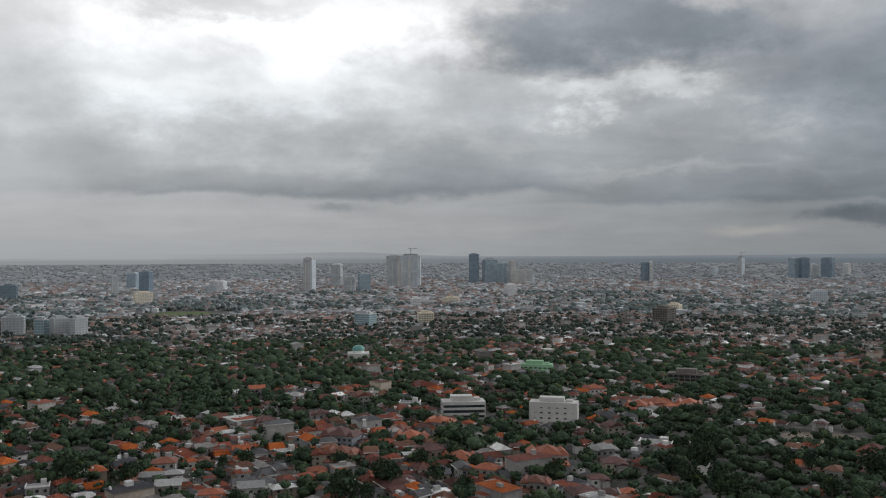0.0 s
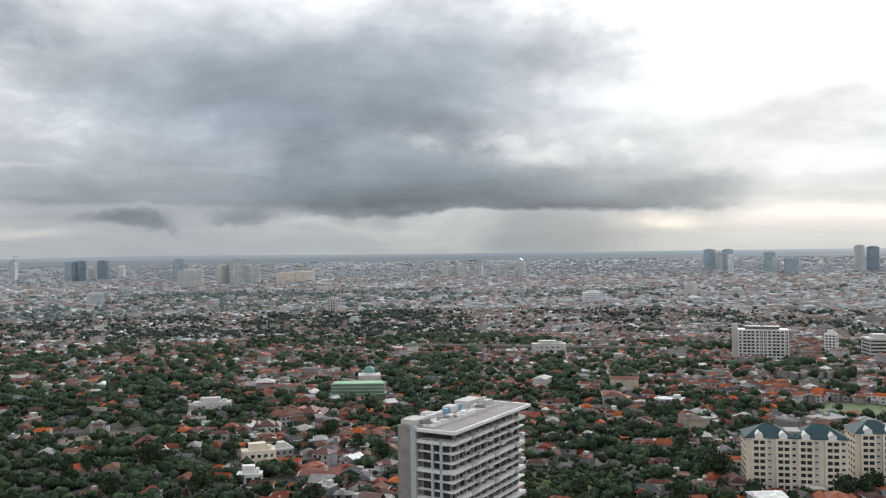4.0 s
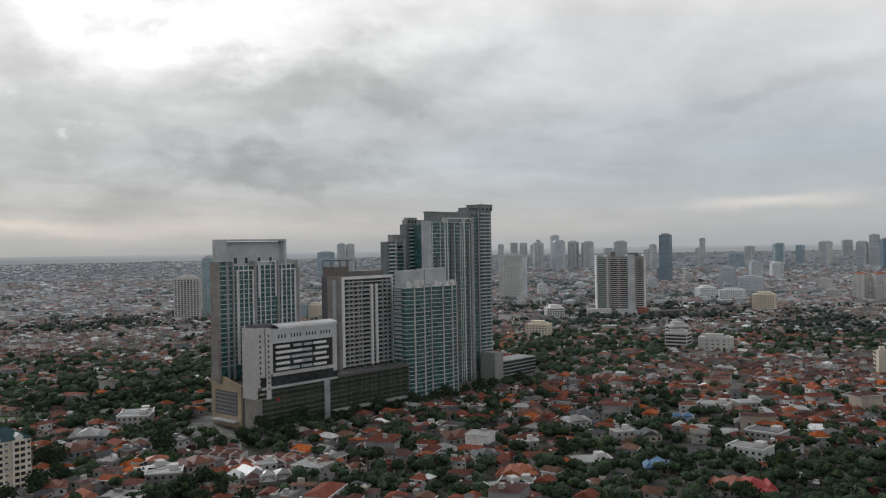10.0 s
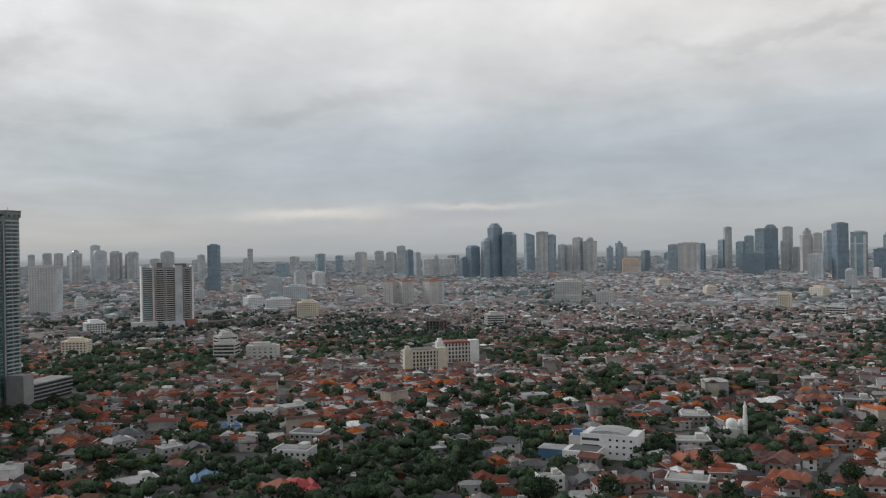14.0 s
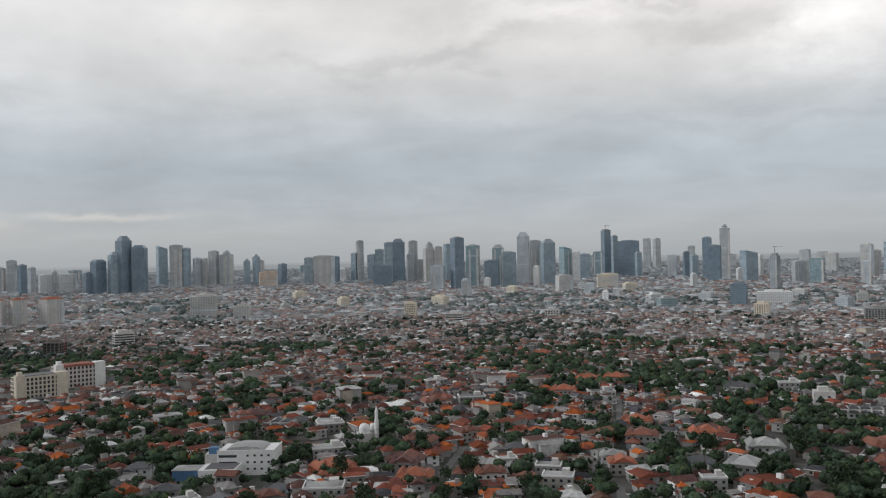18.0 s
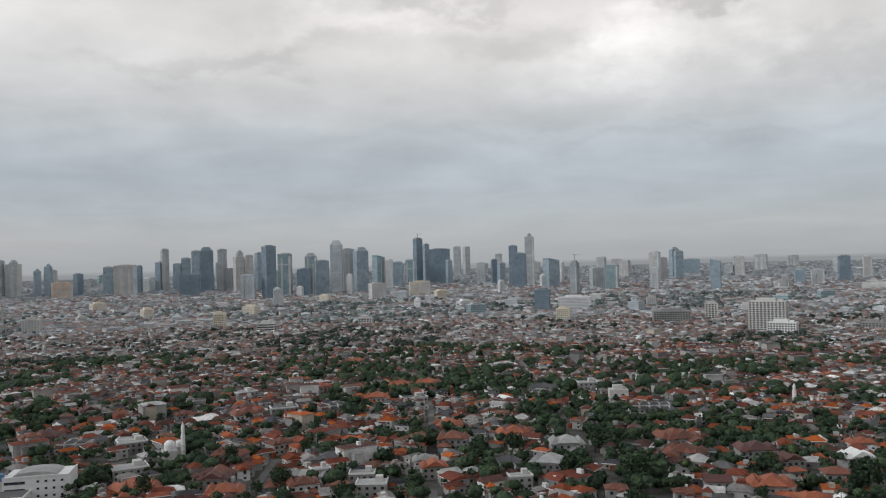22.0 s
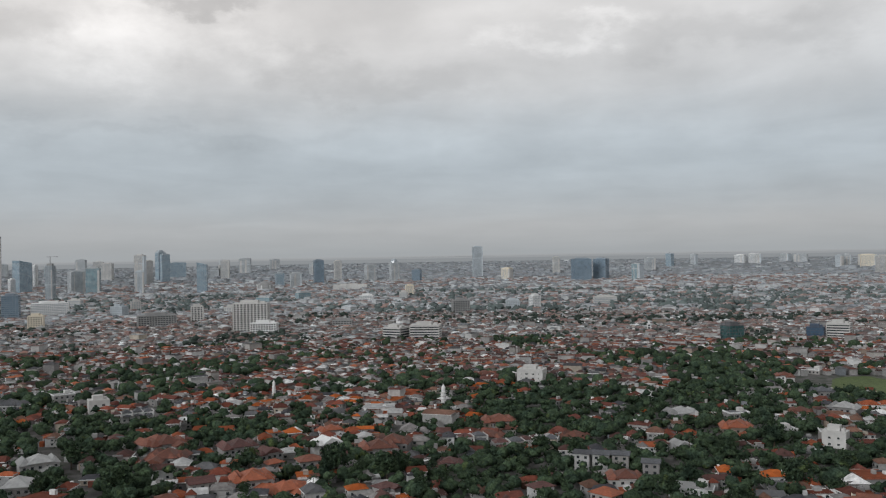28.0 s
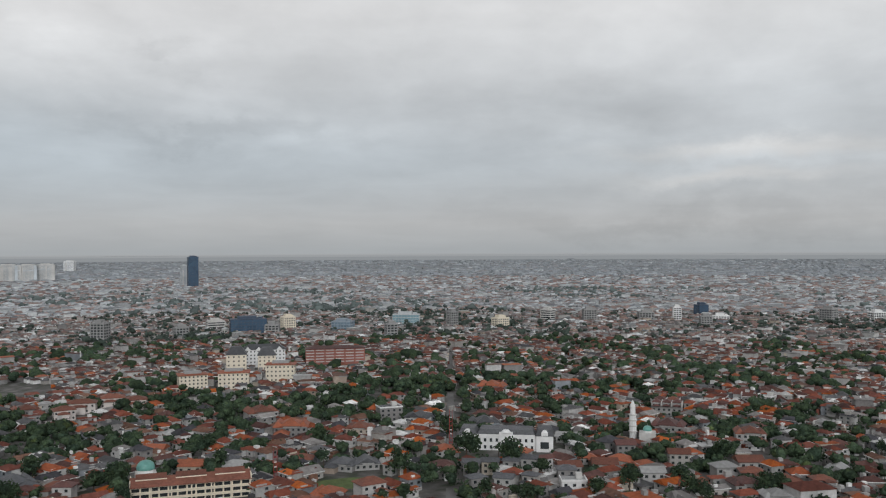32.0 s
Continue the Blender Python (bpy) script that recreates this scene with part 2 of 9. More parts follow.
# ---- materials ----
def material(name, colour, rough=0.8, vary=0.25, scale=0.35, bump=0.0, bump_scale=3.0, metal=0.0, spec=0.4, per="object", spread=0.0, ramp=None,
             stain=0.25):
    """Painted or mineral surface: two scales of variation, and a palette by piece where ramp is given."""
    m = bpy.data.materials.new(name)
    m.use_nodes = True
    n, l = m.node_tree.nodes, m.node_tree.links
    p = n["Principled BSDF"]
    p.inputs["Roughness"].default_value, p.inputs["Metallic"].default_value = rough, metal
    p.inputs["Specular IOR Level"].default_value = spec
    coord = n.new("ShaderNodeTexCoord")
    geo = n.new("ShaderNodeNewGeometry")
    place = geo.outputs["Position"] if per == "island" else coord.outputs["Object"]
    big, small = n.new("ShaderNodeTexNoise"), n.new("ShaderNodeTexNoise")
    for t, s, d in ((big, scale * 0.15, 4), (small, scale, 5)):
        l.new(place, t.inputs["Vector"])
        t.inputs["Scale"].default_value, t.inputs["Detail"].default_value = s, d
    if per == "island":
        rnd = geo.outputs["Random Per Island"]
    else:
        rnd = n.new("ShaderNodeObjectInfo").outputs["Random"]
    if ramp:
        r = n.new("ShaderNodeValToRGB")
        r.color_ramp.interpolation = "CONSTANT"
        while len(r.color_ramp.elements) < len(ramp):
            r.color_ramp.elements.new(0.5)
        for e, (pos, col) in zip(r.color_ramp.elements, ramp):
            e.position, e.color = pos, (*col, 1)
        l.new(rnd, r.inputs[0])
        colour_out = r.outputs[0]
    else:
        c = n.new("ShaderNodeRGB")
        c.outputs[0].default_value = (*colour, 1)
        colour_out = c.outputs[0]

    def factor(src, lo, hi):
        mr = n.new("ShaderNodeMapRange")
        mr.inputs["To Min"].default_value, mr.inputs["To Max"].default_value = lo, hi
        mr.inputs["From Min"].default_value, mr.inputs["From Max"].default_value = 0.25, 0.75
        l.new(src, mr.inputs["Value"])
        return mr.outputs[0]

    def times(a, f):
        mx = n.new("ShaderNodeMix")
        mx.data_type, mx.blend_type = "RGBA", "MULTIPLY"
        mx.inputs[0].default_value = 1.0
        l.new(a, mx.inputs[6])
        l.new(f, mx.inputs[7])
        return mx.outputs[2]

    out = times(colour_out, factor(small.outputs[0], 1 - vary, 1 + vary))
    out = times(out, factor(big.outputs[0], 1 - stain, 1 + stain))
    if spread:
        fr = n.new("ShaderNodeMath")
        fr.operation = "FRACT"
        mu = n.new("ShaderNodeMath")
        mu.operation = "MULTIPLY"
        l.new(rnd, mu.inputs[0])
        mu.inputs[1].default_value = 37.3
        l.new(mu.outputs[0], fr.inputs[0])
        mr = n.new("ShaderNodeMapRange")
        mr.inputs["To Min"].default_value, mr.inputs["To Max"].default_value = 1 - spread, 1 + spread
        l.new(fr.outputs[0], mr.inputs["Value"])
        out = times(out, mr.outputs[0])
    l.new(out, p.inputs["Base Color"])
    if bump:
        b = n.new("ShaderNodeBump")
        t = n.new("ShaderNodeTexNoise")
        t.inputs["Scale"].default_value = bump_scale
        l.new(place, t.inputs["Vector"])
        b.inputs["Strength"].default_value, b.inputs["Distance"].default_value = bump, 0.3
        l.new(t.outputs[0], b.inputs["Height"])
        l.new(b.outputs[0], p.inputs["Normal"])
    return m


def glazing(name, colour, rough=0.12, scale=0.35, lo=0.55, hi=1.6):
    """Facade glass: dark, reflective, panes of slightly different tone."""
    m = bpy.data.materials.new(name)
    m.use_nodes = True
    n, l = m.node_tree.nodes, m.node_tree.links
    p = n["Principled BSDF"]
    p.inputs["Specular IOR Level"].default_value = 0.6
    coord = n.new("ShaderNodeTexCoord")
    v = n.new("ShaderNodeTexVoronoi")
    v.inputs["Scale"].default_value = scale
    l.new(coord.outputs["Object"], v.inputs["Vector"])
    hsv = n.new("ShaderNodeHueSaturation")
    mr = n.new("ShaderNodeMapRange")
    mr.inputs["To Min"].default_value, mr.inputs["To Max"].default_value = lo, hi
    l.new(v.outputs["Color"], mr.inputs["Value"])
    l.new(mr.outputs[0], hsv.inputs["Value"])
    hsv.inputs["Color"].default_value = (*colour, 1)
    l.new(hsv.outputs[0], p.inputs["Base Color"])
    mr2 = n.new("ShaderNodeMapRange")
    mr2.inputs["To Min"].default_value, mr2.inputs["To Max"].default_value = rough * 0.6, rough * 2.2
    l.new(v.outputs["Distance"], mr2.inputs["Value"])
    l.new(mr2.outputs[0], p.inputs["Roughness"])
    return m


TERRACOTTA = [(0.0, (0.189, 0.060, 0.039)), (0.16, (0.272, 0.079, 0.037)), (0.25, (0.141, 0.053, 0.040)), (0.40, (0.098, 0.052, 0.046)),
              (0.52, (0.158, 0.088, 0.064)), (0.62, (0.369, 0.097, 0.026)), (0.68, (0.102, 0.102, 0.105)), (0.76, (0.228, 0.216, 0.208)),
              (0.85, (0.386, 0.386, 0.380)), (0.91, (0.062, 0.062, 0.069)), (0.97, (0.658, 0.658, 0.645))]
# next five palettes: distance haze put into the colours, greyer and paler outwards
HAZED_CLAY = [(0.0, (0.160, 0.068, 0.052)), (0.16, (0.228, 0.090, 0.059)), (0.25, (0.121, 0.058, 0.049)), (0.40, (0.088, 0.055, 0.050)),
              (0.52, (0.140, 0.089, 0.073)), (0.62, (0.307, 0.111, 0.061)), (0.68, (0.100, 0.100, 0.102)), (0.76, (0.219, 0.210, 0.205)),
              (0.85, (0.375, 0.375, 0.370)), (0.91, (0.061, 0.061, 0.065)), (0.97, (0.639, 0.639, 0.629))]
FAR_HAZED_ROOFS = [(0.0, (0.251, 0.180, 0.161)), (0.16, (0.299, 0.229, 0.206)), (0.30, (0.203, 0.177, 0.171)), (0.42, (0.270, 0.279, 0.286)),
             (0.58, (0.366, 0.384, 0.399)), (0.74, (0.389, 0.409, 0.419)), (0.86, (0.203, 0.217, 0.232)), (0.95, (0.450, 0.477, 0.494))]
HORIZON_HAZED_ROOFS = [(0, (0.258, 0.275, 0.291)), (0.25, (0.282, 0.305, 0.325)), (0.5, (0.270, 0.268, 0.275)), (0.72, (0.294, 0.317, 0.341)), (0.94, (0.372, 0.397, 0.415))]
MID_HAZED_ROOFS = [(0.0, (0.195, 0.130, 0.118)), (0.16, (0.243, 0.161, 0.140)), (0.28, (0.162, 0.123, 0.115)), (0.40, (0.119, 0.109, 0.107)), (0.50, (0.206, 0.170, 0.157)),
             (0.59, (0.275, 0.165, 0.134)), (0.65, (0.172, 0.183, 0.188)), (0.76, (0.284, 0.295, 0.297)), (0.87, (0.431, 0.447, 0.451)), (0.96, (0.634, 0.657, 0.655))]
HORIZON_HAZED_WALLS = [(0, (0.328, 0.351, 0.368)), (0.3, (0.362, 0.386, 0.404)), (0.55, (0.316, 0.339, 0.354)), (0.78, (0.380, 0.404, 0.419)), (0.96, (0.494, 0.515, 0.525))]
WALLS = [(0.0, (0.317, 0.313, 0.303)), (0.28, (0.423, 0.418, 0.408)), (0.48, (0.336, 0.321, 0.302)), (0.64, (0.238, 0.229, 0.224)), (0.77, (0.418, 0.370, 0.307)),
         (0.82, (0.304, 0.246, 0.202)), (0.86, (0.616, 0.616, 0.607)), (0.97, (0.227, 0.246, 0.266))]
LEAVES = [(0.25, (0.025, 0.041, 0.029)), (0.42, (0.034, 0.053, 0.034)), (0.52, (0.047, 0.070, 0.038)), (0.62, (0.032, 0.050, 0.034)), (0.72, (0.074, 0.100, 0.040))]

M = {
    "roofs": material("clay_and_metal_roofs", (0, 0, 0), 0.85, 0.3, 0.5, per="island", ramp=TERRACOTTA, spread=0.3, spec=0.12),
    # farther roofs and walls, distance haze mixed into their base colours
    "hazedroofs": material("hazed_clay_and_metal_roofs", (0, 0, 0), 0.85, 0.3, 0.5, per="island", ramp=HAZED_CLAY, spread=0.3, spec=0.12),
    "far_hazed_roofs": material("hazed_distant_roofs", (0, 0, 0), 0.85, 0.25, 0.2, per="island", ramp=FAR_HAZED_ROOFS, spread=0.3, spec=0.12),
    "horizon": material("hazed_skyline_roofs", (0, 0, 0), 0.85, 0.15, 0.1, per="island", ramp=HORIZON_HAZED_ROOFS, spread=0.1, spec=0.1),
    "far_hazed_walls": material("hazed_distant_walls", (0, 0, 0), 0.8, 0.1, 0.1, per="island", ramp=HORIZON_HAZED_WALLS, spread=0.2, spec=0.1),
    # farthest foliage, turned pale grey-blue by haze in its colour
    "far_hazed_leaves": material("hazed_distant_foliage", (0.25, 0.272, 0.28), 0.8, 0.15, 0.05, per="island", spread=0.15),
    "walls": material("painted_walls", (0, 0, 0), 0.85, 0.2, 0.6, per="island", ramp=WALLS, spread=0.2),
    # outer roofs, half way to the hazed far palette
    "midhazeroofs": material("hazed_outer_roofs", (0, 0, 0), 0.85, 0.3, 0.4, per="island", ramp=MID_HAZED_ROOFS, spread=0.3, spec=0.12),
    # foliage greyed ring by ring, the haze is in the base colour
    "outerhazeleaves": material("hazed_outer_foliage", (0.056, 0.074, 0.062), 0.9, 0.3, 0.1, per="island", spread=0.3, spec=0.08),
    "hazedleaves": material("hazed_plain_foliage", (0.20, 0.228, 0.235), 0.9, 0.25, 0.03, per="island", spread=0.2, spec=0.08),
    # far house walls, paled with haze in the base colour
    "hazedwalls": material("hazed_house_walls", (0.47, 0.485, 0.49), 0.8, 0.15, 0.3, per="island", spread=0.28),
    "midhazeleaves": material("hazed_garden_foliage", (0.13, 0.158, 0.152), 0.9, 0.25, 0.05, per="island", spread=0.25, spec=0.08),
    # far ground, haze put into a pale blue-grey colour
    "hazedfloor": material("hazed_city_floor", (0.225, 0.242, 0.252), 0.9, 0.2, 0.02, per="island"),
    # window glass of far towers, paled by haze in its colour
    "farglass": glazing("hazed_window_glass", (0.34, 0.375, 0.40), 0.12, 0.1, 0.85, 1.2),
    "foliage": material("tree_foliage", (0.040, 0.062, 0.026), 0.6, 0.4, 1.2, spread=0.45, spec=0.3),
    "bark": material("bark", (0.09, 0.07, 0.05), 0.9, 0.3, 2.0),
    "house_wall": material("plaster", (0, 0, 0), 0.85, 0.16, 0.8, ramp=WALLS, spread=0.12),
    "clay": material("clay_tiles", (0.175, 0.066, 0.043), 0.65, 0.3, 0.9, spread=0.3, bump=0.5, bump_scale=2.5),
    "orange": material("orange_clay_tiles", (0.31, 0.094, 0.046), 0.6, 0.25, 0.9, spread=0.2, bump=0.5, bump_scale=2.5),
    "maroon": material("maroon_tiles", (0.105, 0.046, 0.04), 0.6, 0.3, 0.9, spread=0.25, bump=0.5, bump_scale=2.5),
    "slate": material("grey_tiles", (0.085, 0.088, 0.095), 0.55, 0.3, 0.9, spread=0.3, bump=0.4, bump_scale=2.5),
    "zinc": material("pale_metal_sheet", (0.30, 0.30, 0.295), 0.45, 0.2, 0.5, spread=0.25, metal=0.15),
    "white": material("white_paint", (0.74, 0.74, 0.73), 0.7, 0.10, 0.3, stain=0.12),
    "offwhite": material("weathered_white_concrete", (0.54, 0.53, 0.51), 0.75, 0.12, 0.3, stain=0.18),
    "cream": material("cream_paint", (0.72, 0.65, 0.53), 0.8, 0.10, 0.3, stain=0.12),
    "sand": material("sand_coloured_paint", (0.60, 0.545, 0.45), 0.8, 0.12, 0.3, stain=0.15),
    "palerose": material("pale_rose_paint", (0.60, 0.55, 0.52), 0.8, 0.12, 0.3, stain=0.15),
    "grey": material("grey_concrete", (0.30, 0.30, 0.295), 0.8, 0.14, 0.3, stain=0.18),
    # panels of far towers only, haze put into the pale blue tone
    "slateblue": material("hazed_slate_panels", (0.52, 0.565, 0.595), 0.5, 0.12, 0.2),
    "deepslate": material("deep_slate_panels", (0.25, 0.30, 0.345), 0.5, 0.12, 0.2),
    "darkgrey": material("dark_grey_cladding", (0.12, 0.12, 0.125), 0.6, 0.15, 0.3, stain=0.15),
    "brown": material("brown_stone_cladding", (0.175, 0.158, 0.142), 0.7, 0.14, 0.3),
    "beige": material("beige_stone_cladding", (0.40, 0.32, 0.23), 0.75, 0.12, 0.3),
    "peach": material("peach_paint", (0.64, 0.49, 0.38), 0.75, 0.10, 0.3),
    "palegrey": material("pale_grey_cladding", (0.47, 0.49, 0.50), 0.65, 0.10, 0.3),
    "bluegrey": material("blue_grey_panels", (0.43, 0.475, 0.505), 0.45, 0.12, 0.3),
    "redbrick": material("red_brown_render", (0.30, 0.115, 0.09), 0.8, 0.15, 0.4),
    "navywall": material("dark_blue_panels", (0.055, 0.08, 0.12), 0.5, 0.12, 0.3),
    "tealgrey": material("grey_green_panels", (0.20, 0.225, 0.225), 0.6, 0.12, 0.3),
    "tankblue": material("pale_blue_plastic", (0.20, 0.36, 0.50), 0.5, 0.1, 0.5),
    "flank": material("grey_brown_render", (0.27, 0.25, 0.235), 0.85, 0.2, 0.4, stain=0.25),
    "redpaint": material("red_paint", (0.35, 0.04, 0.04), 0.6, 0.1, 0.3),
    "bluepaint": material("blue_paint", (0.09, 0.20, 0.36), 0.5, 0.12, 0.3),
    "greenpaint": material("pale_green_paint", (0.28, 0.48, 0.30), 0.6, 0.12, 0.3),
    "teal": material("teal_roof_tiles", (0.022, 0.060, 0.070), 0.75, 0.25, 0.7),
    "dome_green": material("verdigris_dome", (0.14, 0.34, 0.30), 0.45, 0.15, 0.6),
    "steel": material("galvanised_steel", (0.30, 0.31, 0.32), 0.5, 0.15, 1.0, metal=0.5),
    "lane_asphalt": material("worn_street_asphalt", (0.15, 0.147, 0.142), 0.85, 0.2, 0.3),
    "asphalt": material("asphalt", (0.06, 0.06, 0.062), 0.8, 0.2, 0.4),
    "grass": material("grass", (0.088, 0.122, 0.040), 0.9, 0.35, 0.25, bump=0.4),
    "bare": material("bare_ground", (0.20, 0.165, 0.13), 0.95, 0.3, 0.15),
    "canal": material("murky_water", (0.06, 0.06, 0.04), 0.15, 0.2, 0.1),
    "glass": glazing("dark_window_glass", (0.035, 0.042, 0.045)),
    "greenglass": glazing("green_tinted_glass", (0.045, 0.108, 0.108), 0.16),
    "blueglass": glazing("blue_tinted_glass", (0.25, 0.33, 0.385), 0.12, 0.08, 0.8, 1.25),
    "deepglass": glazing("deep_blue_glass", (0.165, 0.23, 0.285), 0.12, 0.08, 0.8, 1.25),
    "navyglass": glazing("navy_blue_glass", (0.06, 0.105, 0.16), 0.12, 0.08, 0.8, 1.25),
    "paleglass": glazing("pale_reflective_glass", (0.33, 0.365, 0.39), 0.12, 0.1, 0.8, 1.25),
    "tealglass": glazing("teal_facade_glass", (0.19, 0.31, 0.35), 0.12, 0.1, 0.8, 1.25),
    "cars": material("car_paint", (0, 0, 0), 0.35, 0.05, 1.0, ramp=[(0, (0.6, 0.6, 0.6)), (0.35, (0.05, 0.05, 0.055)), (0.6, (0.3, 0.3, 0.31)), (0.85, (0.3, 0.04, 0.03))]),
}


def ground_material():
    """City floor: dark soil, lawns, lanes and pale yards."""
    m = bpy.data.materials.new("city_floor")
    m.use_nodes = True
    n, l = m.node_tree.nodes, m.node_tree.links
    p = n["Principled BSDF"]
    p.inputs["Roughness"].default_value = 0.85
    geo = n.new("ShaderNodeNewGeometry")
    a, b = n.new("ShaderNodeTexNoise"), n.new("ShaderNodeTexNoise")
    for t, s, d in ((a, 0.012, 5), (b, 0.11, 6)):
        l.new(geo.outputs["Position"], t.inputs["Vector"])
        t.inputs["Scale"].default_value, t.inputs["Detail"].default_value = s, d
    r = n.new("ShaderNodeValToRGB")
    cols = ((0.0, (0.022, 0.034, 0.018)), (0.42, (0.036, 0.046, 0.028)), (0.48, (0.075, 0.071, 0.064)), (0.56, (0.11, 0.106, 0.10)), (0.66, (0.20, 0.19, 0.175)))
    while len(r.color_ramp.elements) < len(cols):
        r.color_ramp.elements.new(0.5)
    for e, (pos, col) in zip(r.color_ramp.elements, cols):
        e.position, e.color = pos, (*col, 1)
    mx = n.new("ShaderNodeMix")
    mx.inputs[0].default_value = 0.65
    l.new(a.outputs[0], mx.inputs[2])
    l.new(b.outputs[0], mx.inputs[3])
    l.new(mx.outputs[0], r.inputs[0])
    l.new(r.outputs[0], p.inputs["Base Color"])
    return m


M["ground"] = ground_material()


def haze_glow_material(name, colour):
    """Plain backdrop whose emission stands for distance haze; dimmer below the rain clouds."""
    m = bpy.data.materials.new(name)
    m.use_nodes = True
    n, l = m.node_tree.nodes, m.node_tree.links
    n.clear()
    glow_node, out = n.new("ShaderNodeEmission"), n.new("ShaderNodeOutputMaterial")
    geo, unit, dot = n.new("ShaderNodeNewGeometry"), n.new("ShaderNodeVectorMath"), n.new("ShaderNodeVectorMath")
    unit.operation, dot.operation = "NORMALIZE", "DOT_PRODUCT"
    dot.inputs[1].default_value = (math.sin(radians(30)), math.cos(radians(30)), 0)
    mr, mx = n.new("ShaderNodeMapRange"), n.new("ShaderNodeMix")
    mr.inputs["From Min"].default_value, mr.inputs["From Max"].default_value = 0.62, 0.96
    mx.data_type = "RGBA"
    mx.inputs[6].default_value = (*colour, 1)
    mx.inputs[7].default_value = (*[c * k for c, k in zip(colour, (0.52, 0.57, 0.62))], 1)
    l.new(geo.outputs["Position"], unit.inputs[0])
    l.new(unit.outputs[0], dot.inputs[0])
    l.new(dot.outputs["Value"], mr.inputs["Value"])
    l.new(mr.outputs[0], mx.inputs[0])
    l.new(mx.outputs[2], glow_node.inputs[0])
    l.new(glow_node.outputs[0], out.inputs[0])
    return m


# haze as emission, brighter from row to row up to the sky's tone
M["rise"] = haze_glow_material("near_haze_glow", (0.27, 0.287, 0.30))
M["farrise"] = haze_glow_material("far_haze_glow", (0.318, 0.333, 0.345))
M["ridge"] = haze_glow_material("hills_haze_glow", (0.362, 0.376, 0.388))


def leaf_material():
    """Leaves: tone drifts from tree to tree, each spray a little different."""
    m = bpy.data.materials.new("tree_leaves")
    m.use_nodes = True
    n, l = m.node_tree.nodes, m.node_tree.links
    p = n["Principled BSDF"]
    p.inputs["Roughness"].default_value, p.inputs["Specular IOR Level"].default_value = 0.9, 0.06
    geo = n.new("ShaderNodeNewGeometry")
    t = n.new("ShaderNodeTexNoise")
    t.inputs["Scale"].default_value, t.inputs["Detail"].default_value = 0.09, 3
    l.new(geo.outputs["Position"], t.inputs["Vector"])
    r = n.new("ShaderNodeValToRGB")
    while len(r.color_ramp.elements) < len(LEAVES):
        r.color_ramp.elements.new(0.5)
    for e, (pos, col) in zip(r.color_ramp.elements, LEAVES):
        e.position, e.color = pos, (*col, 1)
    l.new(t.outputs[0], r.inputs[0])
    mr = n.new("ShaderNodeMapRange")
    mr.inputs["To Min"].default_value, mr.inputs["To Max"].default_value = 0.70, 1.55
    l.new(geo.outputs["Random Per Island"], mr.inputs["Value"])
    mx = n.new("ShaderNodeMix")
    mx.data_type, mx.blend_type = "RGBA", "MULTIPLY"
    mx.inputs[0].default_value = 1.0
    l.new(r.outputs[0], mx.inputs[6])
    l.new(mr.outputs[0], mx.inputs[7])
    tuft, tr, mt = n.new("ShaderNodeTexNoise"), n.new("ShaderNodeMapRange"), n.new("ShaderNodeMix")
    tuft.inputs["Scale"].default_value, tuft.inputs["Detail"].default_value, tuft.inputs["Roughness"].default_value = 0.75, 5, 0.65
    l.new(geo.outputs["Position"], tuft.inputs["Vector"])
    tr.inputs["From Min"].default_value, tr.inputs["From Max"].default_value = 0.33, 0.67
    tr.inputs["To Min"].default_value, tr.inputs["To Max"].default_value = 0.40, 1.65
    l.new(tuft.outputs[0], tr.inputs["Value"])
    mt.data_type, mt.blend_type = "RGBA", "MULTIPLY"
    mt.inputs[0].default_value = 1.0
    l.new(mx.outputs[2], mt.inputs[6])
    l.new(tr.outputs[0], mt.inputs[7])
    l.new(mt.outputs[2], p.inputs["Base Color"])
    fine, b = n.new("ShaderNodeTexNoise"), n.new("ShaderNodeBump")
    fine.inputs["Scale"].default_value, fine.inputs["Detail"].default_value = 0.9, 4
    l.new(geo.outputs["Position"], fine.inputs["Vector"])
    b.inputs["Strength"].default_value, b.inputs["Distance"].default_value = 0.9, 1.0
    l.new(fine.outputs[0], b.inputs["Height"])
    l.new(b.outputs[0], p.inputs["Normal"])
    return m


M["leaves"] = leaf_material()


# ---- mesh tools ----
EYE_Z = EYE[2]
NEAR_FLAT = 2600.0


def ground_z(r):
    """The plain is level to NEAR_FLAT and rises very gently beyond, up to the skyline."""
    return np.where(r > NEAR_FLAT, EYE_Z * (np.maximum(r, NEAR_FLAT) / NEAR_FLAT - 1) ** 2, 0.0)


def shrink(r):
    return 1.0 if r <= NEAR_FLAT else r * (2 / NEAR_FLAT - r / NEAR_FLAT ** 2)


def spot(az, r, dz=0.0, turn=0.0):
    """The pose at a bearing (degrees, left positive from the first view) and distance, facing the middle."""
    a = radians(az)
    return pose(-r * math.sin(a), r * math.cos(a), float(ground_z(r)) + dz, 0, 0, az + turn)


